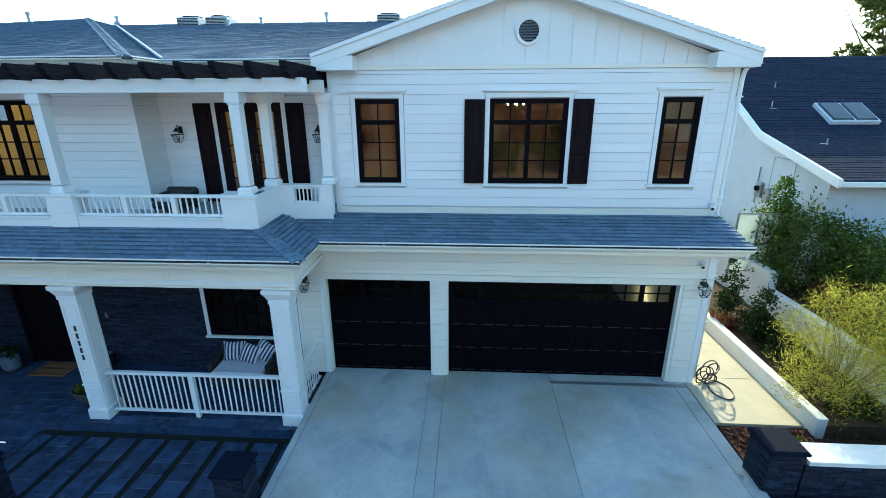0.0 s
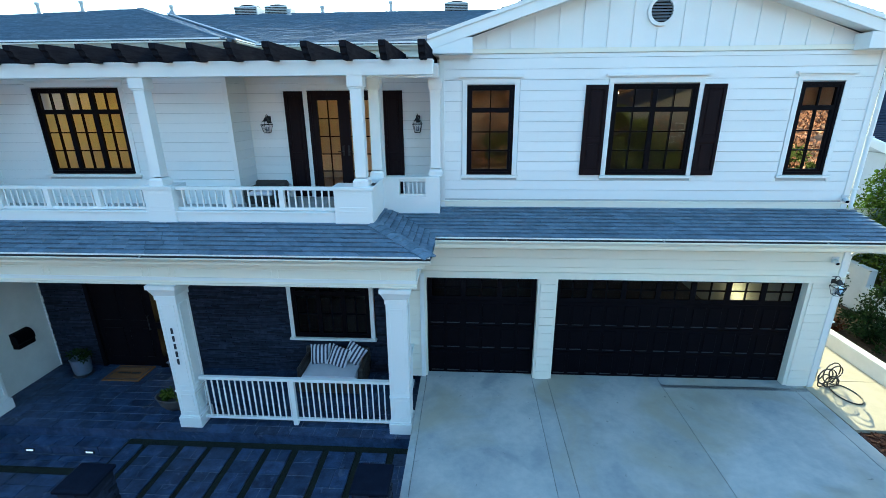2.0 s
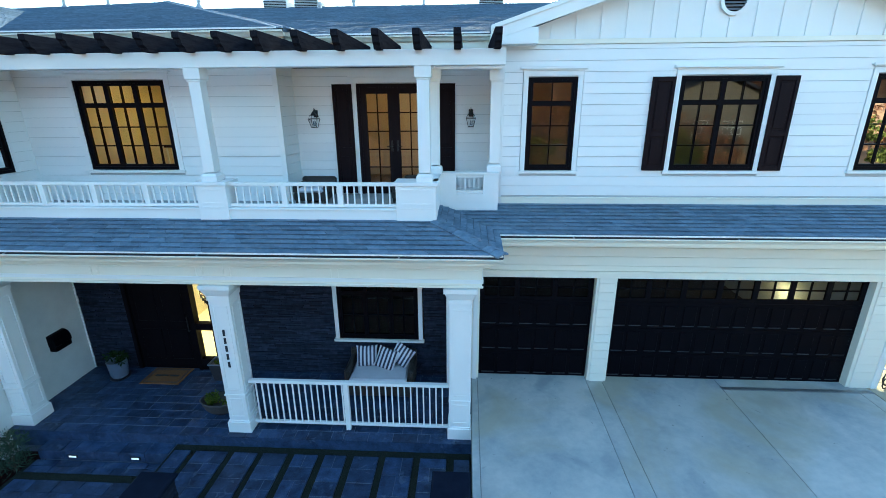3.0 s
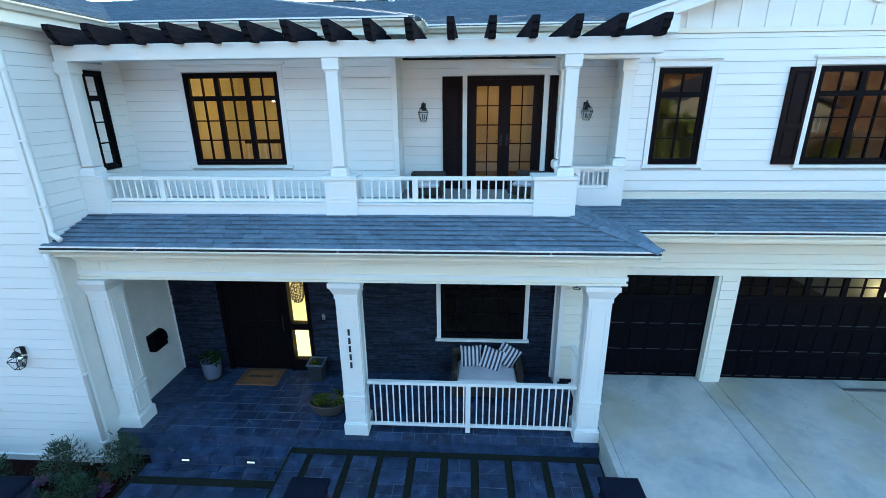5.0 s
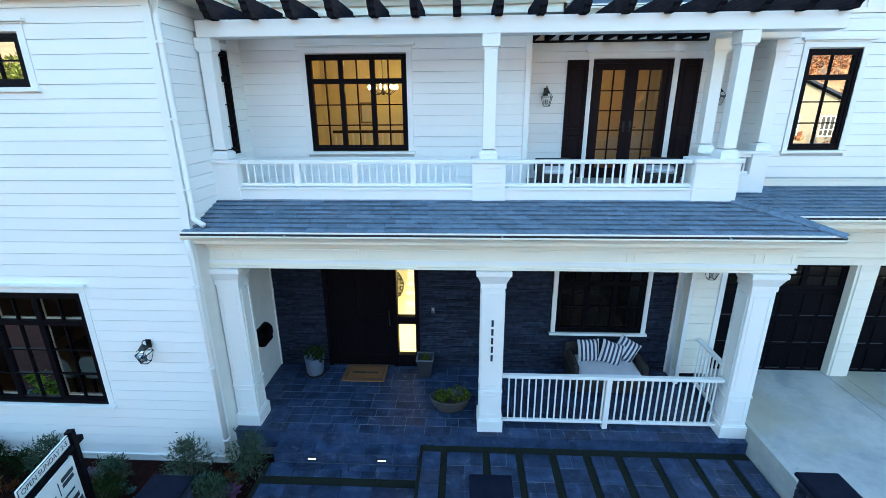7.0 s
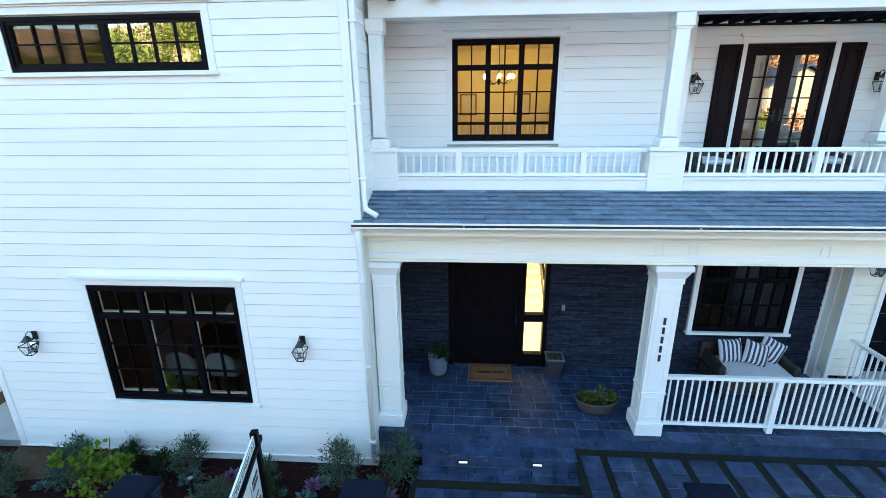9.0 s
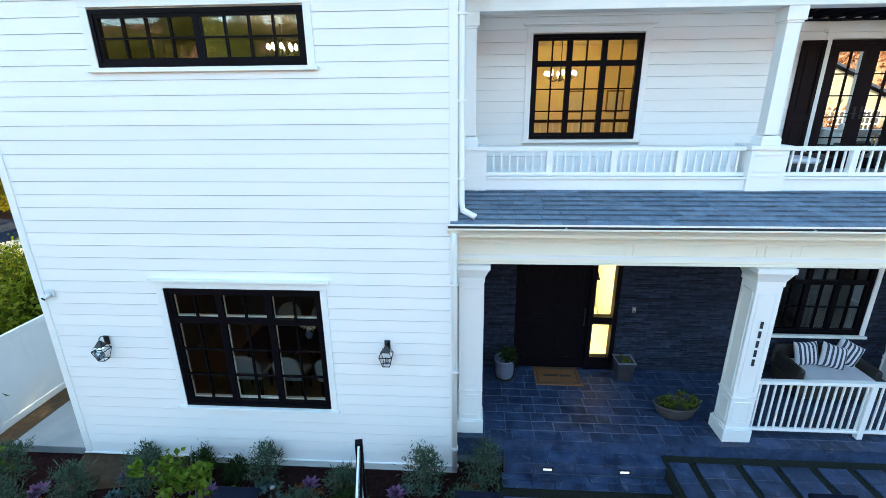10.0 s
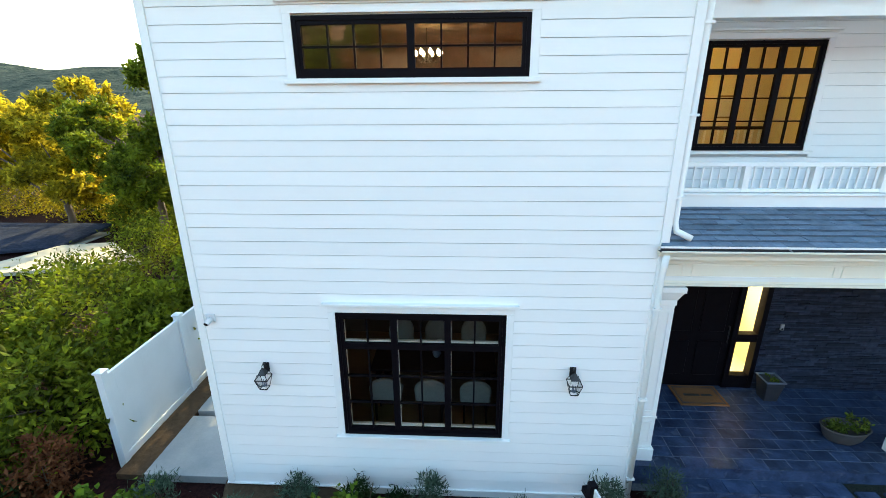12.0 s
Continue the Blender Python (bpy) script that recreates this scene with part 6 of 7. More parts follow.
pillow(pose(-1.66, 0.12, 0.44, -20, 28, -14), "navy and white striped pillow leaning on the daybed back")

bchair = thing("balcony_chair", pose(-3.3, 0.35, 3.78), "dark wicker balcony armchair with a pale cushion", "chair", "balcony chairs")
box_part("seat", (-0.33, 0.33, -0.33, 0.33, 0.08, 0.24), WICKER, bchair, "", 0.03)
box_part("backrest", (-0.35, 0.35, 0.26, 0.38, 0.2, 0.46), WICKER, bchair, "", 0.04)
for sx in (-0.35, 0.25):
    box_part("armrest", (sx, sx + 0.1, -0.3, 0.28, 0.22, 0.38), WICKER, bchair, "", 0.03)
for sx in (-0.28, 0.28):
    for sy in (-0.28, 0.28):
        box_part("leg", (sx - 0.02, sx + 0.02, sy - 0.02, sy + 0.02, 0, 0.09), WICKER, bchair)
box_part("seat_cushion", (-0.25, 0.25, -0.32, 0.26, 0.24, 0.32), CUSHION, bchair, "pale seat cushion", 0.03)
copy_thing(bchair, pose(-1.35, 0.45, 3.78, 0, 0, -20))

# ---- stone pillars and front wall ----
def stone_pillar(x, y, s, z0, z1, label):
    p = thing("stone_pillar", pose(x, y, z0), label, "pillar", "stone pillars")
    h = s / 2
    bm = bmesh.new()
    bx(bm, -h + 0.03, h - 0.03, -h + 0.03, h - 0.03, 0, z1 - z0 - 0.06)
    part("core", bm, STONE, p)
    rg = random.Random(x)
    bm = bmesh.new()
    z = 0.0
    while z < z1 - z0 - 0.08:
        dz = rg.choice((0.035, 0.045, 0.06))
        for k in range(4):
            a = -h
            while a < h - 0.01:
                w = min(rg.uniform(0.12, 0.3), h - a)
                o = rg.uniform(0, 0.02)
                d = [(a, a + w, -h - 0.01 - o, -h + 0.04), (h - 0.04, h + 0.01 + o, a, a + w), (a, a + w, h - 0.04, h + 0.01 + o), (-h - 0.01 - o, -h + 0.04, a, a + w)][k]
                bx(bm, d[0] + 0.002, d[1] - 0.002, d[2] + 0.002, d[3] - 0.002, z + 0.001, min(z + dz, z1 - z0 - 0.06) - 0.001)
                a += w
        z += dz
    part("ledger_facing", bm, STONE, p)
    bm = bmesh.new()
    bx(bm, -h - 0.05, h + 0.05, -h - 0.05, h + 0.05, z1 - z0 - 0.06, z1 - z0 - 0.015)
    frustum(bm, 0, 0, z1 - z0 - 0.015, z1 - z0 + 0.01, h + 0.05, h + 0.05, h + 0.02, h + 0.02)
    part("cap", bm, CAPSTONE, p, "smooth dark cap slab", 0.006)
    return p


CAPSTONE = material("dark_cap_slab", (0.004, 0.006, 0.014), (0.009, 0.012, 0.024), rough=0.7, spec=0.05, scale=6, fine=80, bump=0.2)
stone_pillar(-0.46, -3.62, 0.44, -0.9, 0.74, "dark stacked-stone pillar beside the driveway")
stone_pillar(-4.62, -3.78, 0.44, -0.9, 0.70, "dark stacked-stone pillar by the paver walk")
stone_pillar(-8.72, -3.95, 0.44, -0.9, 0.70, "dark stacked-stone pillar by the entrance walk")
stone_pillar(-11.7, -3.85, 0.44, -0.9, 0.50, "dark stacked-stone pillar in the garden bed")
stone_pillar(8.2, -2.72, 0.52, -0.4, 0.80, "dark stacked-stone gate pillar beside the driveway")
fw = thing("front_wall", pose(0, 0, 0), "dark stacked-stone garden wall with a white cap", "wall", kind="structure")
bm = bmesh.new()
bx(bm, 8.5, 24, -2.96, -2.62, -0.6, 0.56)
rng = random.Random(9)
z = -0.5
while z < 0.55:
    dz = rng.choice((0.035, 0.045, 0.06))
    x = 8.5
    while x < 16:
        w = rng.uniform(0.15, 0.4)
        bx(bm, x + 0.002, x + w - 0.002, -2.98 - rng.uniform(0.0, 0.025), -2.95, z + 0.001, min(z + dz, 0.56) - 0.001)
        x += w
    z += dz
part("stone_core", bm, STONE, fw)
bm = bmesh.new()
bx(bm, 8.53, 24, -3.02, -2.56, 0.56, 0.64)
part("wall_cap", bm, STUCCO, fw, "white plastered cap", 0.01)
# Unseen pale slab, added so the garage panes have something bright to mirror.
bm = bmesh.new()
bx(bm, 8.1, 40, -20, -3.1, -0.5, -0.05)
solid("pavement", bm, CONCRETE_WARM, "unseen pale slab beyond the front wall, added for bright reflections", "pavement", kind="structure")

# ---- sale sign ----
sg = thing("sale_sign", pose(-10.16, -3.5, -0.9, 0, 0, 12), "dark wooden sign post with a pale hanging board and rider", "sign")
box_part("post", (-0.045, 0.045, -0.045, 0.045, 0, 2.08), BLACK, sg, "", 0.006)
box_part("arm", (-0.04, 0.04, -1.05, 0.16, 1.82, 1.90), BLACK, sg, "", 0.006)
box_part("board", (-0.012, 0.012, -0.95, -0.09, 1.02, 1.76), SIGNWHITE, sg, "pale sign board")
box_part("rider", (-0.012, 0.012, -0.98, -0.06, 1.905, 2.06), SIGNWHITE, sg, "white rider strip")
bm = bmesh.new()
for d in ((-0.98, -0.06, 1.905, 1.915), (-0.98, -0.06, 2.05, 2.06), (-0.98, -0.97, 1.915, 2.05), (-0.07, -0.06, 1.915, 2.05)):
    bx(bm, 0.0122, 0.0155, d[0], d[1], d[2], d[3])
part("rider_border", bm, INK, sg, "dark border")
cu = bpy.data.curves.new("rider_text", "FONT")
cu.body, cu.size, cu.align_x, cu.align_y, cu.extrude = "OPEN SUNDAY 2-5", 0.098, 'CENTER', 'CENTER', 0.001
tmp = new("rider_text", cu)
dg = bpy.context.evaluated_depsgraph_get()
me = bpy.data.meshes.new_from_object(tmp.evaluated_get(dg))
bpy.data.objects.remove(tmp)
me.materials.clear(); me.materials.append(INK)
tx = new("rider_lettering", me)
tx.parent = sg
tx.matrix_basis = pose(0.0145, -0.52, 1.982, 90, 0, 90)
tagged(tx, "black lettering on the rider")
for y0, y1, z0, z1 in ((-0.80, -0.52, 1.42, 1.52), (-0.45, -0.435, 1.44, 1.64), (-0.38, -0.14, 1.58, 1.64), (-0.38, -0.16, 1.50, 1.56), (-0.80, -0.2, 1.34, 1.37), (-0.76, -0.16, 1.18, 1.25), (-0.80, -0.12, 1.06, 1.15)):
    bm = bmesh.new()
    bx(bm, 0.0122, 0.0145, y0, y1, z0, z1)
    part("text_bar", bm, INK, sg, "dark bar in place of lettering")

# ---- left boundary fence ----
fn = thing("vinyl_fence", pose(-17.5, -1.5, -0.80, 0, 0, 90), "white vinyl privacy fence beside the slab path", "fence")
for i in range(4):
    x = i * 2.05
    post = box_part("post", (x - 0.065, x + 0.065, -0.065, 0.065, 0, 1.88), PLASTIC, fn, "", 0.006)
    bm = bmesh.new()
    bx(bm, x - 0.08, x + 0.08, -0.08, 0.08, 1.88, 1.91)
    frustum(bm, x, 0, 1.91, 1.95, 0.07, 0.07, 0.01, 0.01)
    part("post_cap", bm, PLASTIC, post)
    if i < 3:
        box_part("bottom_rail", (x + 0.065, x + 1.985, -0.03, 0.03, 0.05, 0.22), PLASTIC, fn, "", 0.005)
        box_part("top_rail", (x + 0.065, x + 1.985, -0.03, 0.03, 1.68, 1.80), PLASTIC, fn, "", 0.005)
        for k in range(12):
            a = x + 0.065 + k * 0.16
            box_part("slat", (a + 0.0004, a + 0.1596, -0.012, 0.012, 0.22, 1.68), PLASTIC, fn)

# ---- neighbour on the right ----
nb = thing("neighbour_house", pose(0, 0, 0), "low grey stucco house with a dark shingle roof", "house")
EX, EY, EZ, KY, KZ, RY, RZ = 12.9, 3.4, 4.0, 7.2, 4.98, 12.0, 7.7
bm = bmesh.new()
prof = ((4.0, 0.5), (20.2, 0.5), (20.2, 4.0), (RY, RZ - 0.12), (KY, KZ - 0.1), (4.0, 4.05))
fa = [bm.verts.new((13.1, y, z)) for y, z in prof]
fb = [bm.verts.new((13.3, y, z)) for y, z in prof]
for k in range(len(prof)):
    j = (k + 1) % len(prof)
    bm.faces.new((fa[k], fa[j], fb[j], fb[k]))
bm.faces.new(fa); bm.faces.new(fb[::-1])
part("gable_wall", bm, NSTUCCO, nb, "pale grey stucco gable wall")
box_part("front_wall", (13.3, 40, 4.0, 4.2, 0.5, 3.95), NSTUCCO, nb)
for pts in ([(EX, EY, EZ), (42, EY, EZ), (42, KY, KZ), (EX, KY, KZ)], [(EX, KY, KZ), (42, KY, KZ), (42, RY, RZ), (EX, RY, RZ)], [(42, 20.6, EZ), (EX, 20.6, EZ), (EX, RY, RZ), (42, RY, RZ)]):
    rs = roof_sheet("neighbour_roof", pts, "dark weathered shingle roof", SHINGLE_DARK, 0.08, 0.18, 0.5, 0.016)
    rs.parent = nb
    for key in ("category", "kind"):
        if key in rs:
            del rs[key]
for (ya, za), (yb, zb) in (((EY - 0.05, EZ), (KY, KZ)), ((KY, KZ), (RY, RZ))):
    bm = bmesh.new()
    hexa(bm, [(EX - 0.1, ya, za - 0.2), (EX, ya, za - 0.2), (EX, yb, zb - 0.2), (EX - 0.1, yb, zb - 0.2), (EX - 0.1, ya, za + 0.04), (EX, ya, za + 0.04), (EX, yb, zb + 0.04), (EX - 0.1, yb, zb + 0.04)])
    part("rake_board", bm, WHITE, nb, "white rake board")
box_part("eave_gutter", (EX, 42, EY - 0.1, EY, EZ - 0.16, EZ - 0.03), WHITE, nb, "white eave gutter")


def nbz(y):
    return EZ + (y - EY) * (KZ - EZ) / (KY - EY) if y < KY else KZ + (y - KY) * (RZ - KZ) / (RY - KY)


sk = thing("skylight", pose(16.1, 8.1, nbz(8.1) + 0.02, 29.5, 0, 0), "flat skylight on the neighbouring roof", "skylight")
box_part("curb", (-0.8, 0.8, -0.6, 0.6, -0.02, 0.12), NSTUCCO, sk, "", 0.01)
for a, b in ((-0.74, -0.02), (0.02, 0.74)):
    bm = bmesh.new()
    frustum(bm, (a + b) / 2, 0, 0.12, 0.17, 0.35, 0.54, 0.31, 0.50)
    part("pane", bm, SKYPANE, sk, "dark glossy dome pane", 0.01)
for x, y in ((14.2, 6.0), (14.6, 9.8), (19.6, 5.6), (13.9, 8.6), (14.9, 11.6)):
    z = nbz(y)
    p = thing("roof_pipe", pose(x, y, z - 0.03), "grey metal vent pipe on the dark shingle roof", "vent pipe", "roof pipes")
    p.scale = (0.55, 0.55, 0.55)
    bm = bmesh.new()
    tube(bm, [(0, 0, 0), (0, 0, 0.42)], 0.04, 8)
    part("pipe", bm, METAL, p)
    bm = bmesh.new()
    hexa(bm, [(-0.22, -0.22, -0.07), (0.22, -0.22, -0.07), (0.22, 0.22, 0.12), (-0.22, 0.22, 0.12), (-0.22, -0.22, -0.045), (0.22, -0.22, -0.045), (0.22, 0.22, 0.145), (-0.22, 0.22, 0.145)])
    part("flashing", bm, METAL, p)
cd = thing("roof_conduit", pose(18.6, 8.2, nbz(8.2)), "bent metal conduit on the dark roof", "conduit")
bm = bmesh.new()
tube(bm, [(0, -0.6, -0.2), (-0.1, 0.0, 0.1), (0.5, 0.9, 0.55)], 0.05, 8)
part("conduit", bm, METAL, cd)
mt = thing("electric_meter", pose(13.1, 6.9, 2.55, 0, 0, -90), "grey electric meter boxes on the stucco wall", "meter")
box_part("meter_box", (-0.15, 0.15, -0.12, 0, 0.3, 0.8), METAL, mt, "", 0.01)
bm = bmesh.new()
tube(bm, [(0, -0.12, 0.6), (0, -0.2, 0.6)], 0.09, 14)
part("meter_dial", bm, GLASS_SKY, mt)
box_part("breaker_box", (0.25, 0.55, -0.1, 0, 0.2, 0.7), METAL, mt, "", 0.01)
box_part("vent_box", (1.3, 1.6, -0.15, 0, 0.1, 0.5), METAL, mt, "", 0.01)
bm = bmesh.new()
tube(bm, [(-0.2, -0.04, 0.1), (-0.2, -0.04, 1.3)], 0.025)
tube(bm, [(0.4, -0.03, 0.7), (0.4, -0.03, 1.7), (1.45, -0.03, 1.7), (1.45, -0.03, 0.5)], 0.012)
part("conduit", bm, METAL, mt)
gt = thing("side_gate", pose(12.4, 10.0, 0.0), "white vinyl gate and fence between the houses", "gate")
for x in (-4.15, -1.5, -0.55, 0.6):
    gp = box_part("gate_post", (x - 0.08, x + 0.08, -0.08, 0.08, -0.05, 2.0), PLASTIC, gt, "", 0.01)
    box_part("post_cap", (x - 0.1, x + 0.1, -0.1, 0.1, 2.0, 2.04), PLASTIC, gp, "", 0.01)
for a, b in ((-4.07, -1.58), (-1.42, -0.63), (-0.47, 0.52)):
    n = max(4, round((b - a) / 0.16))
    for k in range(n):
        w = (b - a) / n
        box_part("slat", (a + k * w + 0.002, a + (k + 1) * w - 0.002, -0.015, 0.015, 0.1, 1.84), PLASTIC, gt)
    box_part("gate_rail", (a, b, -0.03, 0.03, 1.84, 1.94), PLASTIC, gt)
    box_part("gate_rail", (a, b, -0.03, 0.03, 0.0, 0.1), PLASTIC, gt)
gs = thing("glass_screen", pose(11.0, 4.3, 0.9), "frosted glass screen in a grey metal frame", "screen")
for x in (0.0, 0.62, 1.9):
    box_part("upright", (x - 0.025, x + 0.025, -0.025, 0.025, -0.2, 2.0), METAL, gs)
for z in (1.97, 1.05, 0.2):
    box_part("rail", (0.025, 1.875, -0.02, 0.02, z - 0.02, z + 0.02), METAL, gs)
for a, b in ((0.025, 0.595), (0.645, 1.875)):
    for z0, z1 in ((0.22, 1.03), (1.07, 1.95)):
        box_part("pane", (a, b, -0.004, 0.004, z0, z1), FROSTED, gs)

# ---- planting on the right bank ----
plant("hedge", pose(13.4, 1.6, 0.75), [(-0.9, -2.2, 0.7, 1.0, 1.6, 0.9), (0.2, 0.2, 1.1, 1.4, 1.8, 1.1), (-0.6, 2.2, 1.2, 1.2, 1.4, 1.2), (1.8, -1.5, 0.9, 1.4, 1.8, 1.0), (2.4, 1.0, 0.8, 1.4, 1.4, 1.1), (3.8, -0.5, 0.7, 1.3, 2.0, 1.2)], 62000, 0.09, LEAF_HEDGE, 60, "dense sunlit green hedge above the retaining wall", "hedge", 0.55, stems=10, stem_r=0.03, spread=0.3)
plant("hedge", pose(12.6, -1.4, 0.75), [(0, 0, 0.4, 0.8, 1.0, 0.6), (1.6, -0.2, 0.5, 1.2, 1.0, 0.7), (3.2, 0, 0.5, 1.2, 1.0, 0.7)], 8000, 0.10, LEAF_DARK, 61, "low dark green shrubs behind the front wall", "shrub", 0.55, stems=6, stem_r=0.02, spread=0.3)
plant("shrub", pose(12.2, 4.6, 1.0), [(0, 0, 1.2, 0.7, 0.7, 1.0), (0.1, 0, 2.2, 0.30, 0.30, 0.7)], 4200, 0.09, LEAF_FIG, 62, "upright green shrub by the side gate", "shrub", 0.5)
plant("feathery_shrub", pose(10.35, -0.95, 0.2), [(-0.1, -0.1, 1.0, 0.85, 0.8, 0.8), (0.5, 0.2, 1.4, 0.7, 0.6, 0.5), (-0.7, -0.4, 0.8, 0.6, 0.5, 0.6), (0.9, -0.5, 0.9, 0.8, 0.6, 0.6), (1.4, -0.2, 1.5, 0.6, 0.5, 0.4), (0.2, 0.7, 1.9, 0.35, 0.5, 0.4), (0.9, 0.5, 2.0, 0.5, 0.4, 0.35), (-0.5, 0.5, 1.5, 0.4, 0.4, 0.4)], 15000, 0.10, LEAF_YELLOW, 63, "airy yellow-green feathery shrub in the planter", "shrub", 0.12, -0.5, stems=44, stem_r=0.010, spread=0.5)
plant("shrub", pose(10.5, 3.1, 0.2), [(0, 0, 0.45, 0.32, 0.34, 0.3), (0.02, 0, 1.0, 0.26, 0.26, 0.32), (0, 0.05, 1.45, 0.16, 0.16, 0.3)], 1500, 0.085, LEAF_DARK, 64, "upright tiered dark shrub in the white planter", "shrub", 0.5, stems=4, spread=0.5, group="planter shrubs")
plant("shrub", pose(10.5, 1.6, 0.2), [(0, 0, 0.45, 0.36, 0.38, 0.3), (0.02, 0, 1.0, 0.3, 0.3, 0.3), (0, 0.05, 1.5, 0.14, 0.14, 0.34)], 1700, 0.085, LEAF_DARK, 65, "upright tiered dark shrub in the white planter", "shrub", 0.5, stems=4, spread=0.5, group="planter shrubs")
plant("shrub", pose(10.15, 2.4, 0.25), [(-0.1, 0, 0.1, 0.3, 0.5, 0.15)], 700, 0.07, LEAF_RUST, 66, "trailing rusty foliage over the planter edge", "shrub", 0.5, 0.4, stems=3)
plant("shrub", pose(10.6, 0.7, 0.2), [(0, 0, 0.25, 0.45, 0.9, 0.28), (0.1, 1.2, 0.3, 0.4, 0.7, 0.3), (0.0, -1.6, 0.25, 0.5, 0.8, 0.25)], 4200, 0.08, LEAF_DARK, 68, "low dark green planting along the white planter", "shrub", 0.5, stems=8, spread=0.4)
plant("shrub", pose(12.4, -0.6, 0.75), [(0, 0, 0.3, 0.5, 1.2, 0.35), (0.2, 2.4, 0.5, 0.5, 1.4, 0.5)], 5200, 0.10, LEAF_RUST, 69, "reddish-brown shrubs at the foot of the hedge", "shrub", 0.45, stems=8, spread=0.35)
plant("shrub", pose(9.0, -2.0, -0.05), [(0, 0, 0.15, 0.25, 0.25, 0.12)], 400, 0.07, LEAF_HEDGE, 67, "small green plant in the bark bed", "plant", 0.4, stems=3)

# ---- front garden bed ----
rng = random.Random(77)


def rosette(x, y, z, rad, mat, label, seed):
    """A succulent of pointed fleshy leaves in rings."""
    p = thing("succulent", pose(x, y, z), label, "succulent", "bed succulents")
    bm = bmesh.new()
    r2 = random.Random(seed)
    for ring_, (cnt, lift) in enumerate(((9, 0.25), (8, 0.6), (6, 1.0), (4, 1.4))):
        for i in range(cnt):
            a = 2 * math.pi * (i + 0.5 * ring_) / cnt + r2.uniform(-0.1, 0.1)
            L = rad * (1 - 0.17 * ring_) * r2.uniform(0.9, 1.1)
            d, s, up = Vector((math.cos(a) * math.cos(lift), math.sin(a) * math.cos(lift), math.sin(lift))), Vector((-math.sin(a), math.cos(a), 0)), Vector((0, 0, 1))
            o = Vector((0, 0, 0.03))
            q = [o, o + d * L * 0.6 + s * L * 0.2, o + d * L, o + d * L * 0.6 - s * L * 0.2, o + d * L * 0.5 - up * L * 0.07]
            vv = [bm.verts.new(c) for c in q]
            bm.faces.new((vv[0], vv[1], vv[2], vv[3])); bm.faces.new((vv[0], vv[4], vv[1])); bm.faces.new((vv[1], vv[4], vv[2])); bm.faces.new((vv[2], vv[4], vv[3])); bm.faces.new((vv[3], vv[4], vv[0]))
    part("leaves", bm, mat, p)
    return p


for i, (x, y, s) in enumerate(((-9.55, -2.35, 0.42), (-8.6, -2.15, 0.42), (-12.1, -2.25, 0.34), (-10.75, -2.5, 0.3), (-13.9, -2.6, 0.33), (-14.9, -2.8, 0.36), (-16.2, -2.5, 0.4), (-11.2, -3.0, 0.3), (-9.2, -3.2, 0.3))):
    plant("lavender_bush", pose(x, y, -0.78), [(0, 0, s * 0.9, s * 0.72, s * 0.72, s * 0.8), (0.05, 0, s * 1.5, s * 0.35, s * 0.35, s * 0.45)], int(1500 * s / 0.4), 0.09, LEAF_SAGE, 200 + i, "bushy grey-green lavender at the foot of the wall", "bush", 0.16, -0.7, stems=8, stem_r=0.006, group="bed bushes", spread=0.45)
for i, (x, y) in enumerate(((-12.9, -2.6), (-11.35, -2.35), (-9.95, -2.45), (-8.75, -2.6), (-14.4, -2.35), (-10.2, -3.1), (-15.6, -2.7), (-12.2, -3.2), (-8.45, -3.1))):
    rosette(x, y, -0.78, rng.uniform(0.17, 0.24), LEAF_PURPLE, "purple rosette succulent in dark mulch", i)
for i in range(60):
    x, y = rng.uniform(-14.5, -8.45), rng.uniform(-3.7, -2.3)
    rosette(x, y, -0.79, rng.uniform(0.09, 0.17), LEAF_BLUE, "blue-green spiky succulent in dark mulch", 50 + i)
plant("fig_sapling", pose(-13.0, -2.95, -0.8), [(-0.25, 0, 0.55, 0.3, 0.3, 0.3), (0.25, -0.05, 0.5, 0.35, 0.3, 0.28), (0.15, 0.05, 1.0, 0.16, 0.16, 0.3), (-0.5, 0, 0.8, 0.16, 0.16, 0.14)], 420, 0.10, LEAF_FIG, 90, "young bright green broad-leaved sapling in the bed", "sapling", 0.85, 0.3, stems=6, stem_r=0.014, spread=0.6)
plant("fig_sapling", pose(-16.6, -2.9, -0.8), [(0, 0, 0.5, 0.4, 0.35, 0.35), (-0.4, -0.2, 0.7, 0.3, 0.3, 0.25)], 560, 0.11, LEAF_FIG, 91, "young bright green broad-leaved sapling in the bed", "sapling", 0.85, 0.3, stems=6, stem_r=0.014, spread=0.6)
for i, (x, y, s) in enumerate(((-14.2, -2.15, 0.3), (-13.2, -2.15, 0.26), (-8.9, -2.9, 0.36), (-10.6, -2.9, 0.3), (-15.8, -3.2, 0.36), (-12.6, -2.25, 0.22))):
    plant("lavender_bush", pose(x, y, -0.78), [(0, 0, s * 0.8, s * 0.8, s * 0.8, s * 0.8)], int(1700 * s / 0.4), 0.08, LEAF_DARK if i % 2 else LEAF_SAGE, 600 + i, "small green bush in the dark mulch", "bush", 0.2, -0.6, stems=8, stem_r=0.006, group="bed bushes", spread=0.45)
bp = thing("bed_pipe", pose(-9.4, -2.0, -0.75), "short white plastic pipe at the wall foot", "pipe")
bm = bmesh.new()
tube(bm, [(0, 0, 0), (0, 0, 0.46)], 0.025, 10)
part("pipe", bm, PLASTIC, bp)
pl = thing("path_light", pose(-11.75, -2.75, -0.8), "short dark garden path light", "garden light")
bm = bmesh.new()
lathe(bm, [(0.03, 0), (0.03, 0.4)], 10)
part("body", bm, LANTERN, pl)
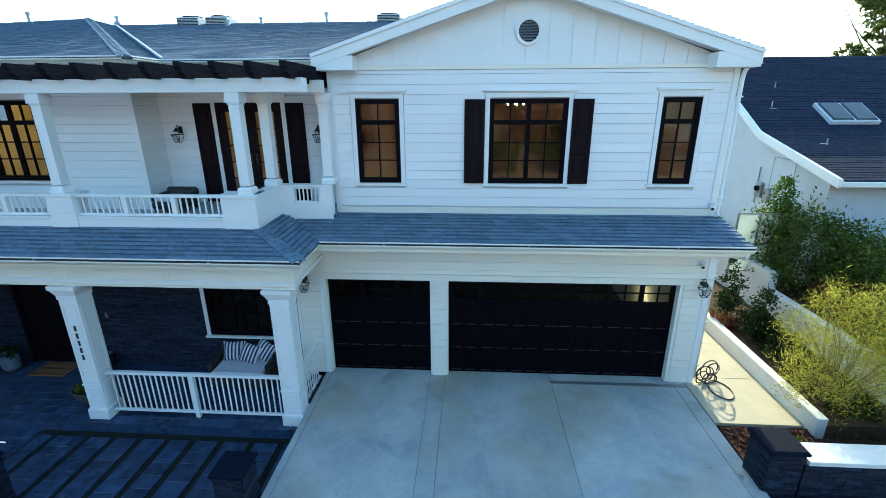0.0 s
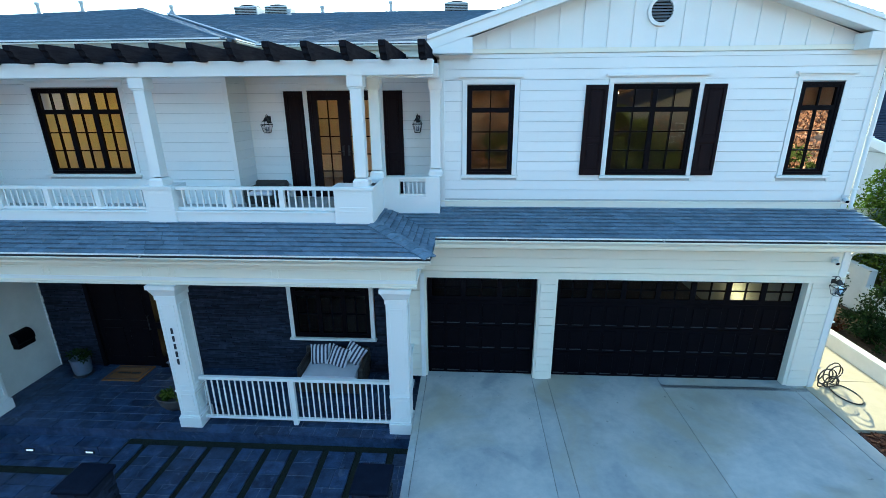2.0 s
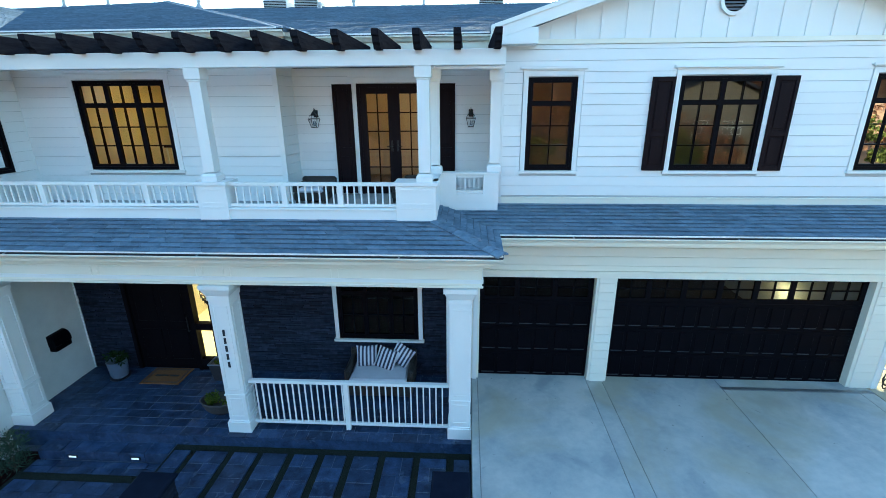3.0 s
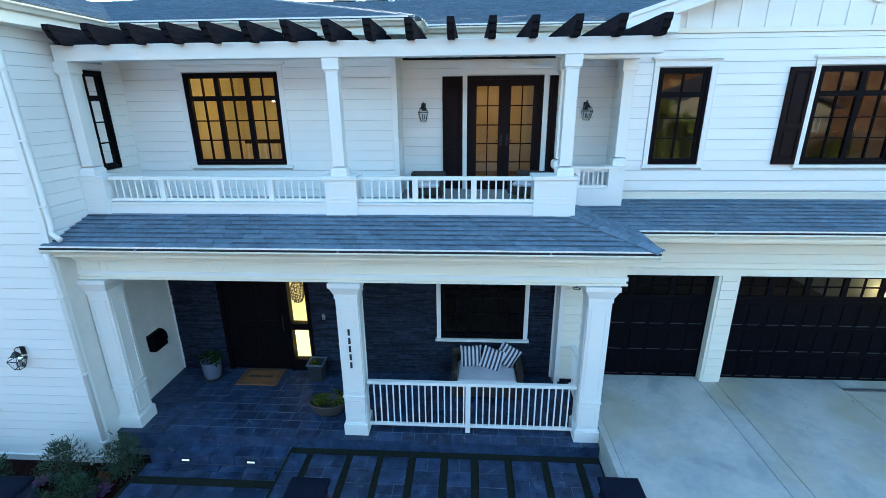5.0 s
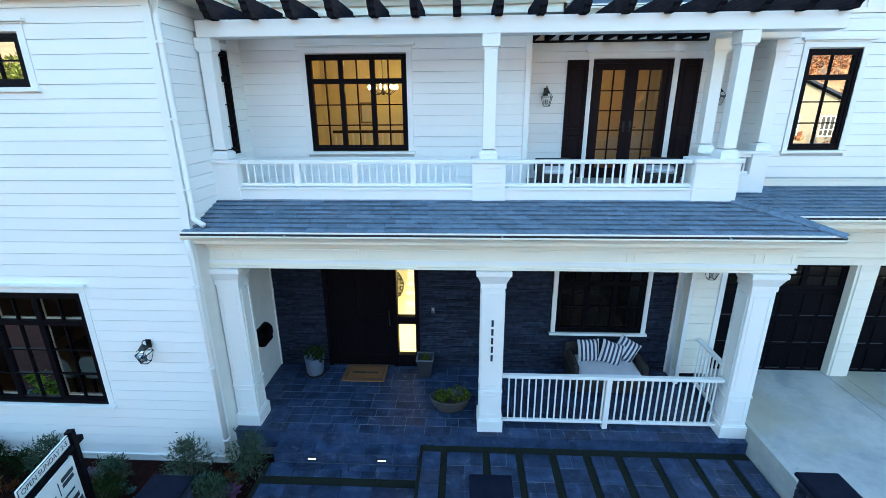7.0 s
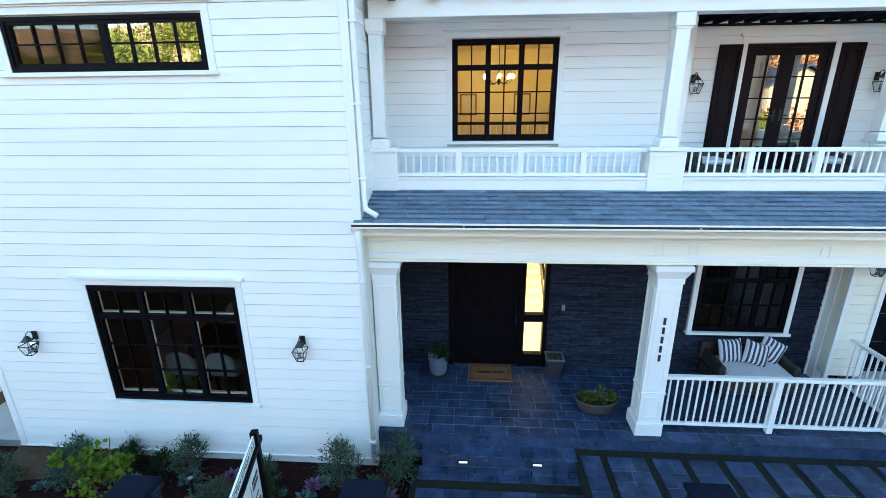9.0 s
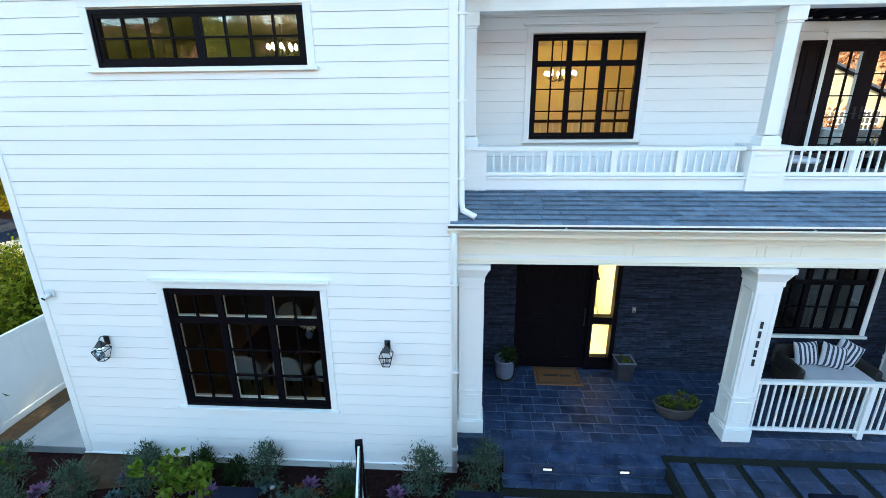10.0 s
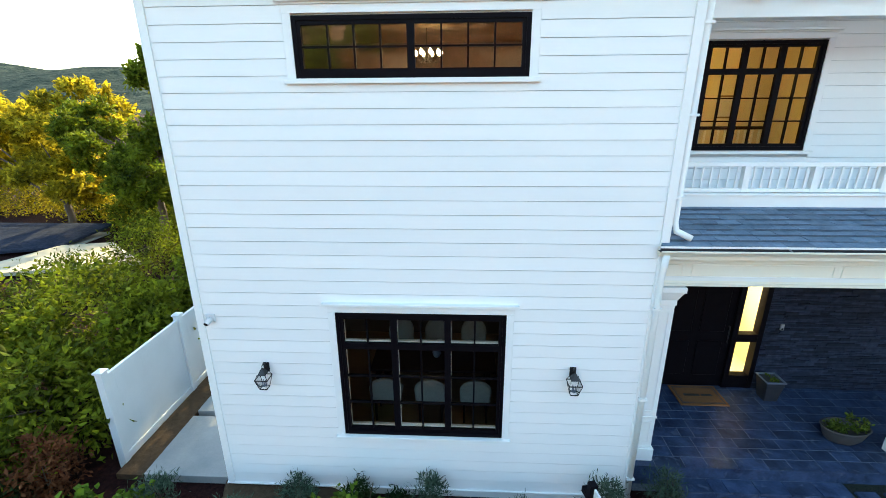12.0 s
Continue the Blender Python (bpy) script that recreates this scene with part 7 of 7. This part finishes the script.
bm = bmesh.new()
lathe(bm, [(0.035, 0.4), (0.035, 0.42)], 10)
part("lens", bm, METAL, pl)
for i in range(26):
    x, y = rng.uniform(-17.2, -8.5), rng.uniform(-3.8, -2.35)
    s = rng.uniform(0.12, 0.24)
    plant("low_plant", pose(x, y, -0.8), [(0, 0, s * 0.7, s, s, s * 0.7)], int(1500 * s), 0.06, rng.choice((LEAF_SAGE, LEAF_DARK, LEAF_DARK, LEAF_RUST)), 400 + i, "low dark ground cover in the mulch", "plant", 0.3, -0.4, stems=3, stem_r=0.004, group="bed ground cover")
for i in range(16):
    x = -5.6 + i * 0.34
    plant("low_plant", pose(x + rng.uniform(-0.1, 0.1), -4.25 + rng.uniform(-0.12, 0.12), -0.85), [(0, 0, 0.3, 0.25, 0.22, 0.26)], 420, 0.09, rng.choice((LEAF_DARK, LEAF_HEDGE, LEAF_SAGE)), 300 + i, "low dark planting along the front edge", "plant", 0.4, -0.3, stems=4, stem_r=0.006, group="front edge plants")

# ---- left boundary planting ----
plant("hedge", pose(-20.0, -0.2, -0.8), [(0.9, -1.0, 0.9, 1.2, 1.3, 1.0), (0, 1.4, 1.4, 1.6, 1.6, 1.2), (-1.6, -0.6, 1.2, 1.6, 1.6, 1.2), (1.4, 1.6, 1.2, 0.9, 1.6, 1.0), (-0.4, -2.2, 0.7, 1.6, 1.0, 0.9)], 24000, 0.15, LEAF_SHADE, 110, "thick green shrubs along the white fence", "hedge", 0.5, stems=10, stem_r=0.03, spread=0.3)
plant("shrub", pose(-18.2, -2.2, -0.8), [(0, 0, 0.55, 0.5, 0.5, 0.55), (-0.5, -0.4, 0.4, 0.6, 0.5, 0.45)], 2600, 0.10, LEAF_RUST, 111, "rusty red shrub at the fence end", "shrub", 0.45, stems=6)
plant("shrub", pose(-18.8, -3.0, -0.8), [(0, 0, 0.4, 1.0, 0.7, 0.5), (-1.4, 0, 0.5, 1.0, 0.8, 0.6)], 6000, 0.10, LEAF_DARK, 112, "dark green shrubs in the corner bed", "shrub", 0.45, stems=6, spread=0.35)
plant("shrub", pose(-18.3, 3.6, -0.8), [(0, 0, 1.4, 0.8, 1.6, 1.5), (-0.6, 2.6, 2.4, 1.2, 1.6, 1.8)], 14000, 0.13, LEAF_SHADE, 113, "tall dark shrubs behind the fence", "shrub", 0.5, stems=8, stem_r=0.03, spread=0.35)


def tree(m, h, crown, n, size, mat, seed, label, trunk=0.22, dense=False):
    """A tree: a tapered trunk, limbs to each part of the crown, and clumped leaves."""
    t = thing("tree", m, label, "tree", "garden trees")
    r2 = random.Random(seed)
    bm = bmesh.new()
    top = Vector((r2.uniform(-0.3, 0.3), r2.uniform(-0.3, 0.3), h))
    tube(bm, [(0, 0, -0.3), (0.05, 0.1, h * 0.4), top], trunk, 10, trunk * 0.5)
    part("trunk", bm, BARK, t)
    bm = bmesh.new()
    for b in crown:
        for _ in range(3):
            e = Vector((b[0] + r2.uniform(-0.6, 0.6) * b[3], b[1] + r2.uniform(-0.6, 0.6) * b[4], b[2] + r2.uniform(-0.3, 0.5) * b[5]))
            s0 = Vector((0.03, 0.05, h * r2.uniform(0.5, 1.0)))
            tube(bm, [s0, (s0 + e) * 0.5 + Vector((r2.uniform(-0.3, 0.3), r2.uniform(-0.3, 0.3), 0.2)), e], trunk * 0.35, 6, trunk * 0.06)
    part("branchwork", bm, BARK, t)
    tufts = []
    for b in crown:
        for _ in range(9):
            v = Vector((r2.gauss(0, 1), r2.gauss(0, 1), r2.gauss(0, 1))).normalized() * r2.uniform(0.55, 1.05)
            k = r2.uniform(0.26, 0.5)
            tufts.append((b[0] + v.x * b[3], b[1] + v.y * b[4], b[2] + v.z * b[5], b[3] * k, b[4] * k, b[5] * k * 0.7))
    c = new("crown", leaf_cloud("crown", crown, n, size, mat, seed, 0.5, 0.2, 0.34) if dense else leaf_cloud("crown", tufts, int(n * 0.75), size * 1.45, mat, seed, 0.5, 0.2, 0.5))
    c.parent = t
    return t


tree(pose(-31, 13, -1.5), 3.5, [(0, 0, 5.0, 2.6, 2.6, 2.0), (1.6, 1.0, 6.3, 1.8, 1.8, 1.6), (-2.2, -0.4, 4.6, 2.0, 2.0, 1.6), (1.8, -1, 3.6, 1.8, 1.8, 1.4)], 34000, 0.17, LEAF_TREE, 130, "sunlit broad-crowned tree beyond the fence")
tree(pose(-40, 20, -3), 4.5, [(0, 0, 7.0, 3.2, 3.2, 2.2), (3, 0, 6.0, 2.6, 2.6, 2.0), (-3, 1, 6.2, 2.8, 2.8, 2.0), (0.5, -2, 4.4, 2.6, 2.0, 1.5)], 32000, 0.21, LEAF_TREE, 131, "yellow-green backlit tree in the distance")
tree(pose(-49, 22, -3), 4.5, [(0, 0, 7.0, 3.2, 3.2, 2.2), (3, 0, 5.6, 2.6, 2.6, 2.0), (-3, 1, 6.6, 2.8, 2.8, 2.0)], 24000, 0.23, LEAF_TREE, 132, "yellow-green backlit tree in the distance")
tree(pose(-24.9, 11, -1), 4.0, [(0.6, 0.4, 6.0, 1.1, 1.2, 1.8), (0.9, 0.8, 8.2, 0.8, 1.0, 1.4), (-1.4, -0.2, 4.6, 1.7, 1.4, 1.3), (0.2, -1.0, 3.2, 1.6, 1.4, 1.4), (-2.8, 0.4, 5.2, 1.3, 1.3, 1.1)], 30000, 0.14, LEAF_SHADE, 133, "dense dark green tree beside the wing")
tree(pose(-60, 34, -4), 5, [(0, 0, 8, 4, 4, 2.8), (5, 0, 7, 4, 4, 2.4), (-6, 0, 7, 4, 4, 2.4)], 13000, 0.45, LEAF_TREE, 134, "distant tree below the hill")
tree(pose(31, 24, 0), 8, [(0, 0, 12.4, 3.0, 3.0, 2.8), (-3.2, 0, 10.8, 2.2, 2.0, 1.6), (-2.6, 0, 13.6, 2.2, 2.2, 1.8), (2.5, 0, 10.0, 2.6, 2.6, 2.0), (-1.4, 0, 8.8, 2.2, 1.8, 1.3)], 26000, 0.17, LEAF_STREET, 135, "tall airy tree behind the neighbouring house", 0.3)

plant("thicket", pose(-37, 17, -1.5), [(0, 0, 1.5, 3.0, 1.6, 1.8), (5, -1.0, 1.3, 2.6, 1.6, 1.7), (-5.5, 0, 1.6, 3.2, 1.8, 2.0), (9.5, -2.4, 1.4, 2.2, 1.8, 1.9)], 30000, 0.16, LEAF_TREE, 140, "sunlit thicket behind the low house", "thicket", 0.5, stems=8, stem_r=0.05, spread=0.34)

# Unseen tree, added only to keep the sun off the side slab.
tree(pose(-16.6, 10.8, -0.8), 3.5, [(0, 0, 5.5, 2.4, 1.6, 2.6), (0.4, 0.4, 8.0, 2.0, 1.4, 1.6), (0, -0.4, 3.2, 2.2, 1.4, 1.6)], 12000, 0.22, LEAF_DARK, 141, "unseen dense tree added behind the wing to shade the slab path", dense=True)

plant("thicket", pose(-28, 16.5, -1.0), [(0, 0, 1.2, 2.2, 1.2, 1.3), (3.4, 0.6, 1.5, 2.0, 1.2, 1.6), (-3.4, 0.4, 1.0, 2.2, 1.2, 1.1), (1.6, -1.8, 0.7, 1.8, 1.0, 0.8), (6.0, 1.0, 1.8, 1.8, 1.2, 1.8)], 20000, 0.2, LEAF_SHADE, 142, "dark green undergrowth below the trees", "thicket", 0.5, stems=8, stem_r=0.04, spread=0.34)

plant("thicket", pose(-27.0, 4.6, -1.5), [(0, 0, 0.6, 1.6, 1.0, 0.8), (-3.0, -0.6, 0.5, 2.0, 1.2, 0.7), (2.6, 0.8, 1.0, 1.6, 1.0, 1.0), (-6.0, -1.2, 0.6, 2.0, 1.2, 0.8), (3.6, 3.4, 1.2, 1.2, 1.6, 1.3)], 22000, 0.13, LEAF_SHADE, 143, "twiggy green shrubs before the low roof", "thicket", 0.35, -0.4, stems=30, stem_r=0.02, spread=0.4)
plant("thicket", pose(-24.5, 12.6, -0.9), [(0, 0, 0.8, 2.0, 1.4, 1.0), (2.8, 0.4, 1.2, 1.6, 1.4, 1.4), (-2.6, 0.6, 0.8, 1.8, 1.2, 1.0), (5.2, -1.0, 1.2, 1.6, 1.6, 1.6)], 18000, 0.17, LEAF_SHADE, 144, "dense green growth at the foot of the trees", "thicket", 0.5, stems=8, stem_r=0.04, spread=0.34)

# house below on the left
ln2 = thing("lower_house", pose(0, 0, 0), "low house with grey shingle and white flat roof", "house")
box_part("wall", (-38, -28.6, 9.8, 12.4, -1.5, -0.7), NSTUCCO, ln2)
rs3 = roof_sheet("lower_roof", [(-41, 6.2, -0.75), (-28.7, 9.6, -0.55), (-28.2, 12.3, -0.25), (-42, 12.3, -0.25)], "weathered grey shingle roof", SHINGLE_DARK, 0.1, 0.2, 0.6)
rs3.parent = ln2
for key in ("category", "kind"):
    if key in rs3:
        del rs3[key]
bm = bmesh.new()
hexa(bm, [(-30.0, 6.2, -0.72), (-24.0, 8.1, -0.72), (-26.8, 10.3, -0.68), (-28.7, 9.8, -0.68), (-30.0, 6.2, -0.58), (-24.0, 8.1, -0.58), (-26.8, 10.3, -0.53), (-28.7, 9.8, -0.53)])
part("flat_roof", bm, CONCRETE_WARM, ln2, "pale sunlit flat roof")
dish = thing("satellite_dish", pose(-33.6, 10.2, -0.45), "grey satellite dish on the shingle roof", "satellite dish")
bm = bmesh.new()
tube(bm, [(0, 0, 0), (0, 0, 0.5), (0.1, -0.2, 0.7)], 0.03)
part("mast", bm, METAL, dish)
bm = bmesh.new()
lathe(bm, [(0.02, 0.0), (0.25, 0.04), (0.42, 0.12), (0.42, 0.14), (0.25, 0.06), (0.02, 0.02)], 20)
dp = part("reflector", bm, METAL, dish)
dp.matrix_basis = pose(0.1, -0.2, 0.75, 65, 0, 30)

# ---- distance ----
bm = bmesh.new()
nx, ny = 90, 14
g = [[None] * ny for _ in range(nx)]
for i in range(nx):
    for j in range(ny):
        x, y = -640 + 560 * i / (nx - 1), 170 + 160 * j / (ny - 1)
        ridge = 24 + 6 * math.sin(i * 0.13 + 1.0) + 4 * math.sin(i * 0.31)
        z = -6 + (ridge + 4) * math.sin(min(1.0, j / (ny - 3)) * math.pi / 2) + 2.4 * noise.noise(Vector((x * 0.03, y * 0.05, 0))) + 1.0 * noise.noise(Vector((x * 0.13, y * 0.13, 3)))
        g[i][j] = bm.verts.new((x, y, z))
for i in range(nx - 1):
    for j in range(ny - 1):
        bm.faces.new((g[i][j], g[i + 1][j], g[i + 1][j + 1], g[i][j + 1]))
solid("backdrop_hill", bm, HILL_FAR, "hazy wooded hill in the distance", "hill", kind="structure", smooth=True)

# wooded slope across the street, which the windows mirror
bm = bmesh.new()
nx, ny = 60, 20
g = [[None] * ny for _ in range(nx)]
for i in range(nx):
    for j in range(ny):
        x, y = -110 + 220 * i / (nx - 1), -26 - 60 * j / (ny - 1)
        z = -1.8 + 21 * (j / (ny - 1)) ** 0.8 + 1.2 * noise.noise(Vector((x * 0.08, y * 0.1, 5)))
        g[i][j] = bm.verts.new((x, y, z))
for i in range(nx - 1):
    for j in range(ny - 1):
        bm.faces.new((g[i][j], g[i][j + 1], g[i + 1][j + 1], g[i + 1][j]))
hillside = solid("hillside", bm, DRYGRASS, "dry wooded hillside across the street", "hill", kind="structure", smooth=True)
rr = np.random.RandomState(4)
blobs = []
for k in range(300):
    x, y = rr.uniform(-60, 60), rr.uniform(-70, -27)
    z = -1.8 + 21 * ((-26 - y) / 60) ** 0.8
    s = rr.uniform(1.0, 2.8)
    blobs.append((x, y, z + s * 0.8, s, s, s * 0.9))
for mat, lab, grove, count in ((LEAF_HILL, "sunlit red-brown scrub on the dry slope", [b for b in blobs if b[0] > -22], 80000),
                               (LEAF_STREET, "olive green trees on the dry slope", [b for b in blobs if b[0] <= -22], 40000)):
    hw = new("hillside_woods", leaf_cloud("hillside_woods", grove, count, 0.45, mat, 6, 0.6, 0, 0.4))
    tagged(hw, lab, "woods", kind="stuff")

bm = bmesh.new()
bx(bm, -120, 120, -23, -15.5, -2.2, -1.70)
solid("road", bm, ASPHALT, "asphalt street before the house", "road", kind="structure")
bm = bmesh.new()
bx(bm, -120, 120, -24.6, -23, -2.2, -1.58)
solid("pavement", bm, CONCRETE, "pale pavement along the far side of the street", "pavement", kind="structure", bevel=0.02)


def opposite_house(x, y, w, d, eave, ridge, lab):
    """A house across the street: walls, gabled roof, door and white-gridded windows towards +y."""
    h = thing("opposite_house", pose(x, y, -1.8), lab, "house", "houses across the street")
    bm = bmesh.new()
    bx(bm, -w / 2, w / 2, -d, 0, 0, eave)
    v = [bm.verts.new(c) for c in ((-w / 2, 0, eave), (w / 2, 0, eave), (0, 0, ridge), (-w / 2, -d, eave), (w / 2, -d, eave), (0, -d, ridge))]
    for f in ((0, 1, 2), (5, 4, 3), (0, 3, 4, 1), (1, 4, 5, 2), (2, 5, 3, 0)):
        bm.faces.new([v[i] for i in f])
    part("walls", bm, BEIGE, h)
    for sx in (-1, 1):
        bm = bmesh.new()
        hexa(bm, [(sx * (w / 2 + 0.5), -d - 0.4, eave - 0.15), (sx * (w / 2 + 0.5), 0.5, eave - 0.15), (0, 0.5, ridge + 0.1), (0, -d - 0.4, ridge + 0.1),
                  (sx * (w / 2 + 0.5), -d - 0.4, eave + 0.05), (sx * (w / 2 + 0.5), 0.5, eave + 0.05), (0, 0.5, ridge + 0.3), (0, -d - 0.4, ridge + 0.3)])
        part("roof", bm, SHINGLE_DARK, h)
    for z0 in (1.0, eave - 2.4):
        for k in range(4):
            cx = -w / 2 + w * (k + 0.5) / 4
            bm = bmesh.new()
            bx(bm, cx - 0.75, cx + 0.75, 0.0, 0.02, z0, z0 + 1.6)
            win = part("window", bm, DARKPOT, h)
            bm = bmesh.new()
            for i in range(5):
                bx(bm, cx - 0.79 + i * 0.375, cx - 0.71 + i * 0.375, 0.02, 0.06, z0, z0 + 1.6)
            for i in range(4):
                bx(bm, cx - 0.79, cx + 0.79, 0.022, 0.058, z0 - 0.04 + i * 0.533, z0 + 0.04 + i * 0.533)
            part("grille", bm, SIGNWHITE, win)
    return h


opposite_house(20.5, -31, 13, 9, 6.6, 9.4, "beige two-storey house across the street with gridded windows")
opposite_house(47, -33, 12, 9, 6.0, 8.6, "beige two-storey house across the street with gridded windows")
for i, (x, y, h, k) in enumerate(((12, -28, 4.0, 1.0), (33.5, -27, 4.4, 1.1), (4.5, -30, 3.2, 0.8), (14.5, -27.5, 3.0, 0.9), (24.5, -27, 2.2, 0.7), (41, -28, 4.0, 1.0), (-16, -29, 5.0, 1.1), (-27, -27, 5.5, 1.2), (-36, -28, 5.0, 1.2), (-46, -27, 5.0, 1.2))):
    tree(pose(x, y, -1.8), h, [(0, 0, h + 1.4 * k, 2.4 * k, 2.2 * k, 1.9 * k), (1.8 * k, 0.4, h + 0.2, 1.8 * k, 1.6 * k, 1.3 * k), (-1.9 * k, -0.3, h + 0.4, 1.7 * k, 1.6 * k, 1.4 * k)], 9000, 0.24, LEAF_STREET, 500 + i, "leafy street tree in evening sun", 0.24)
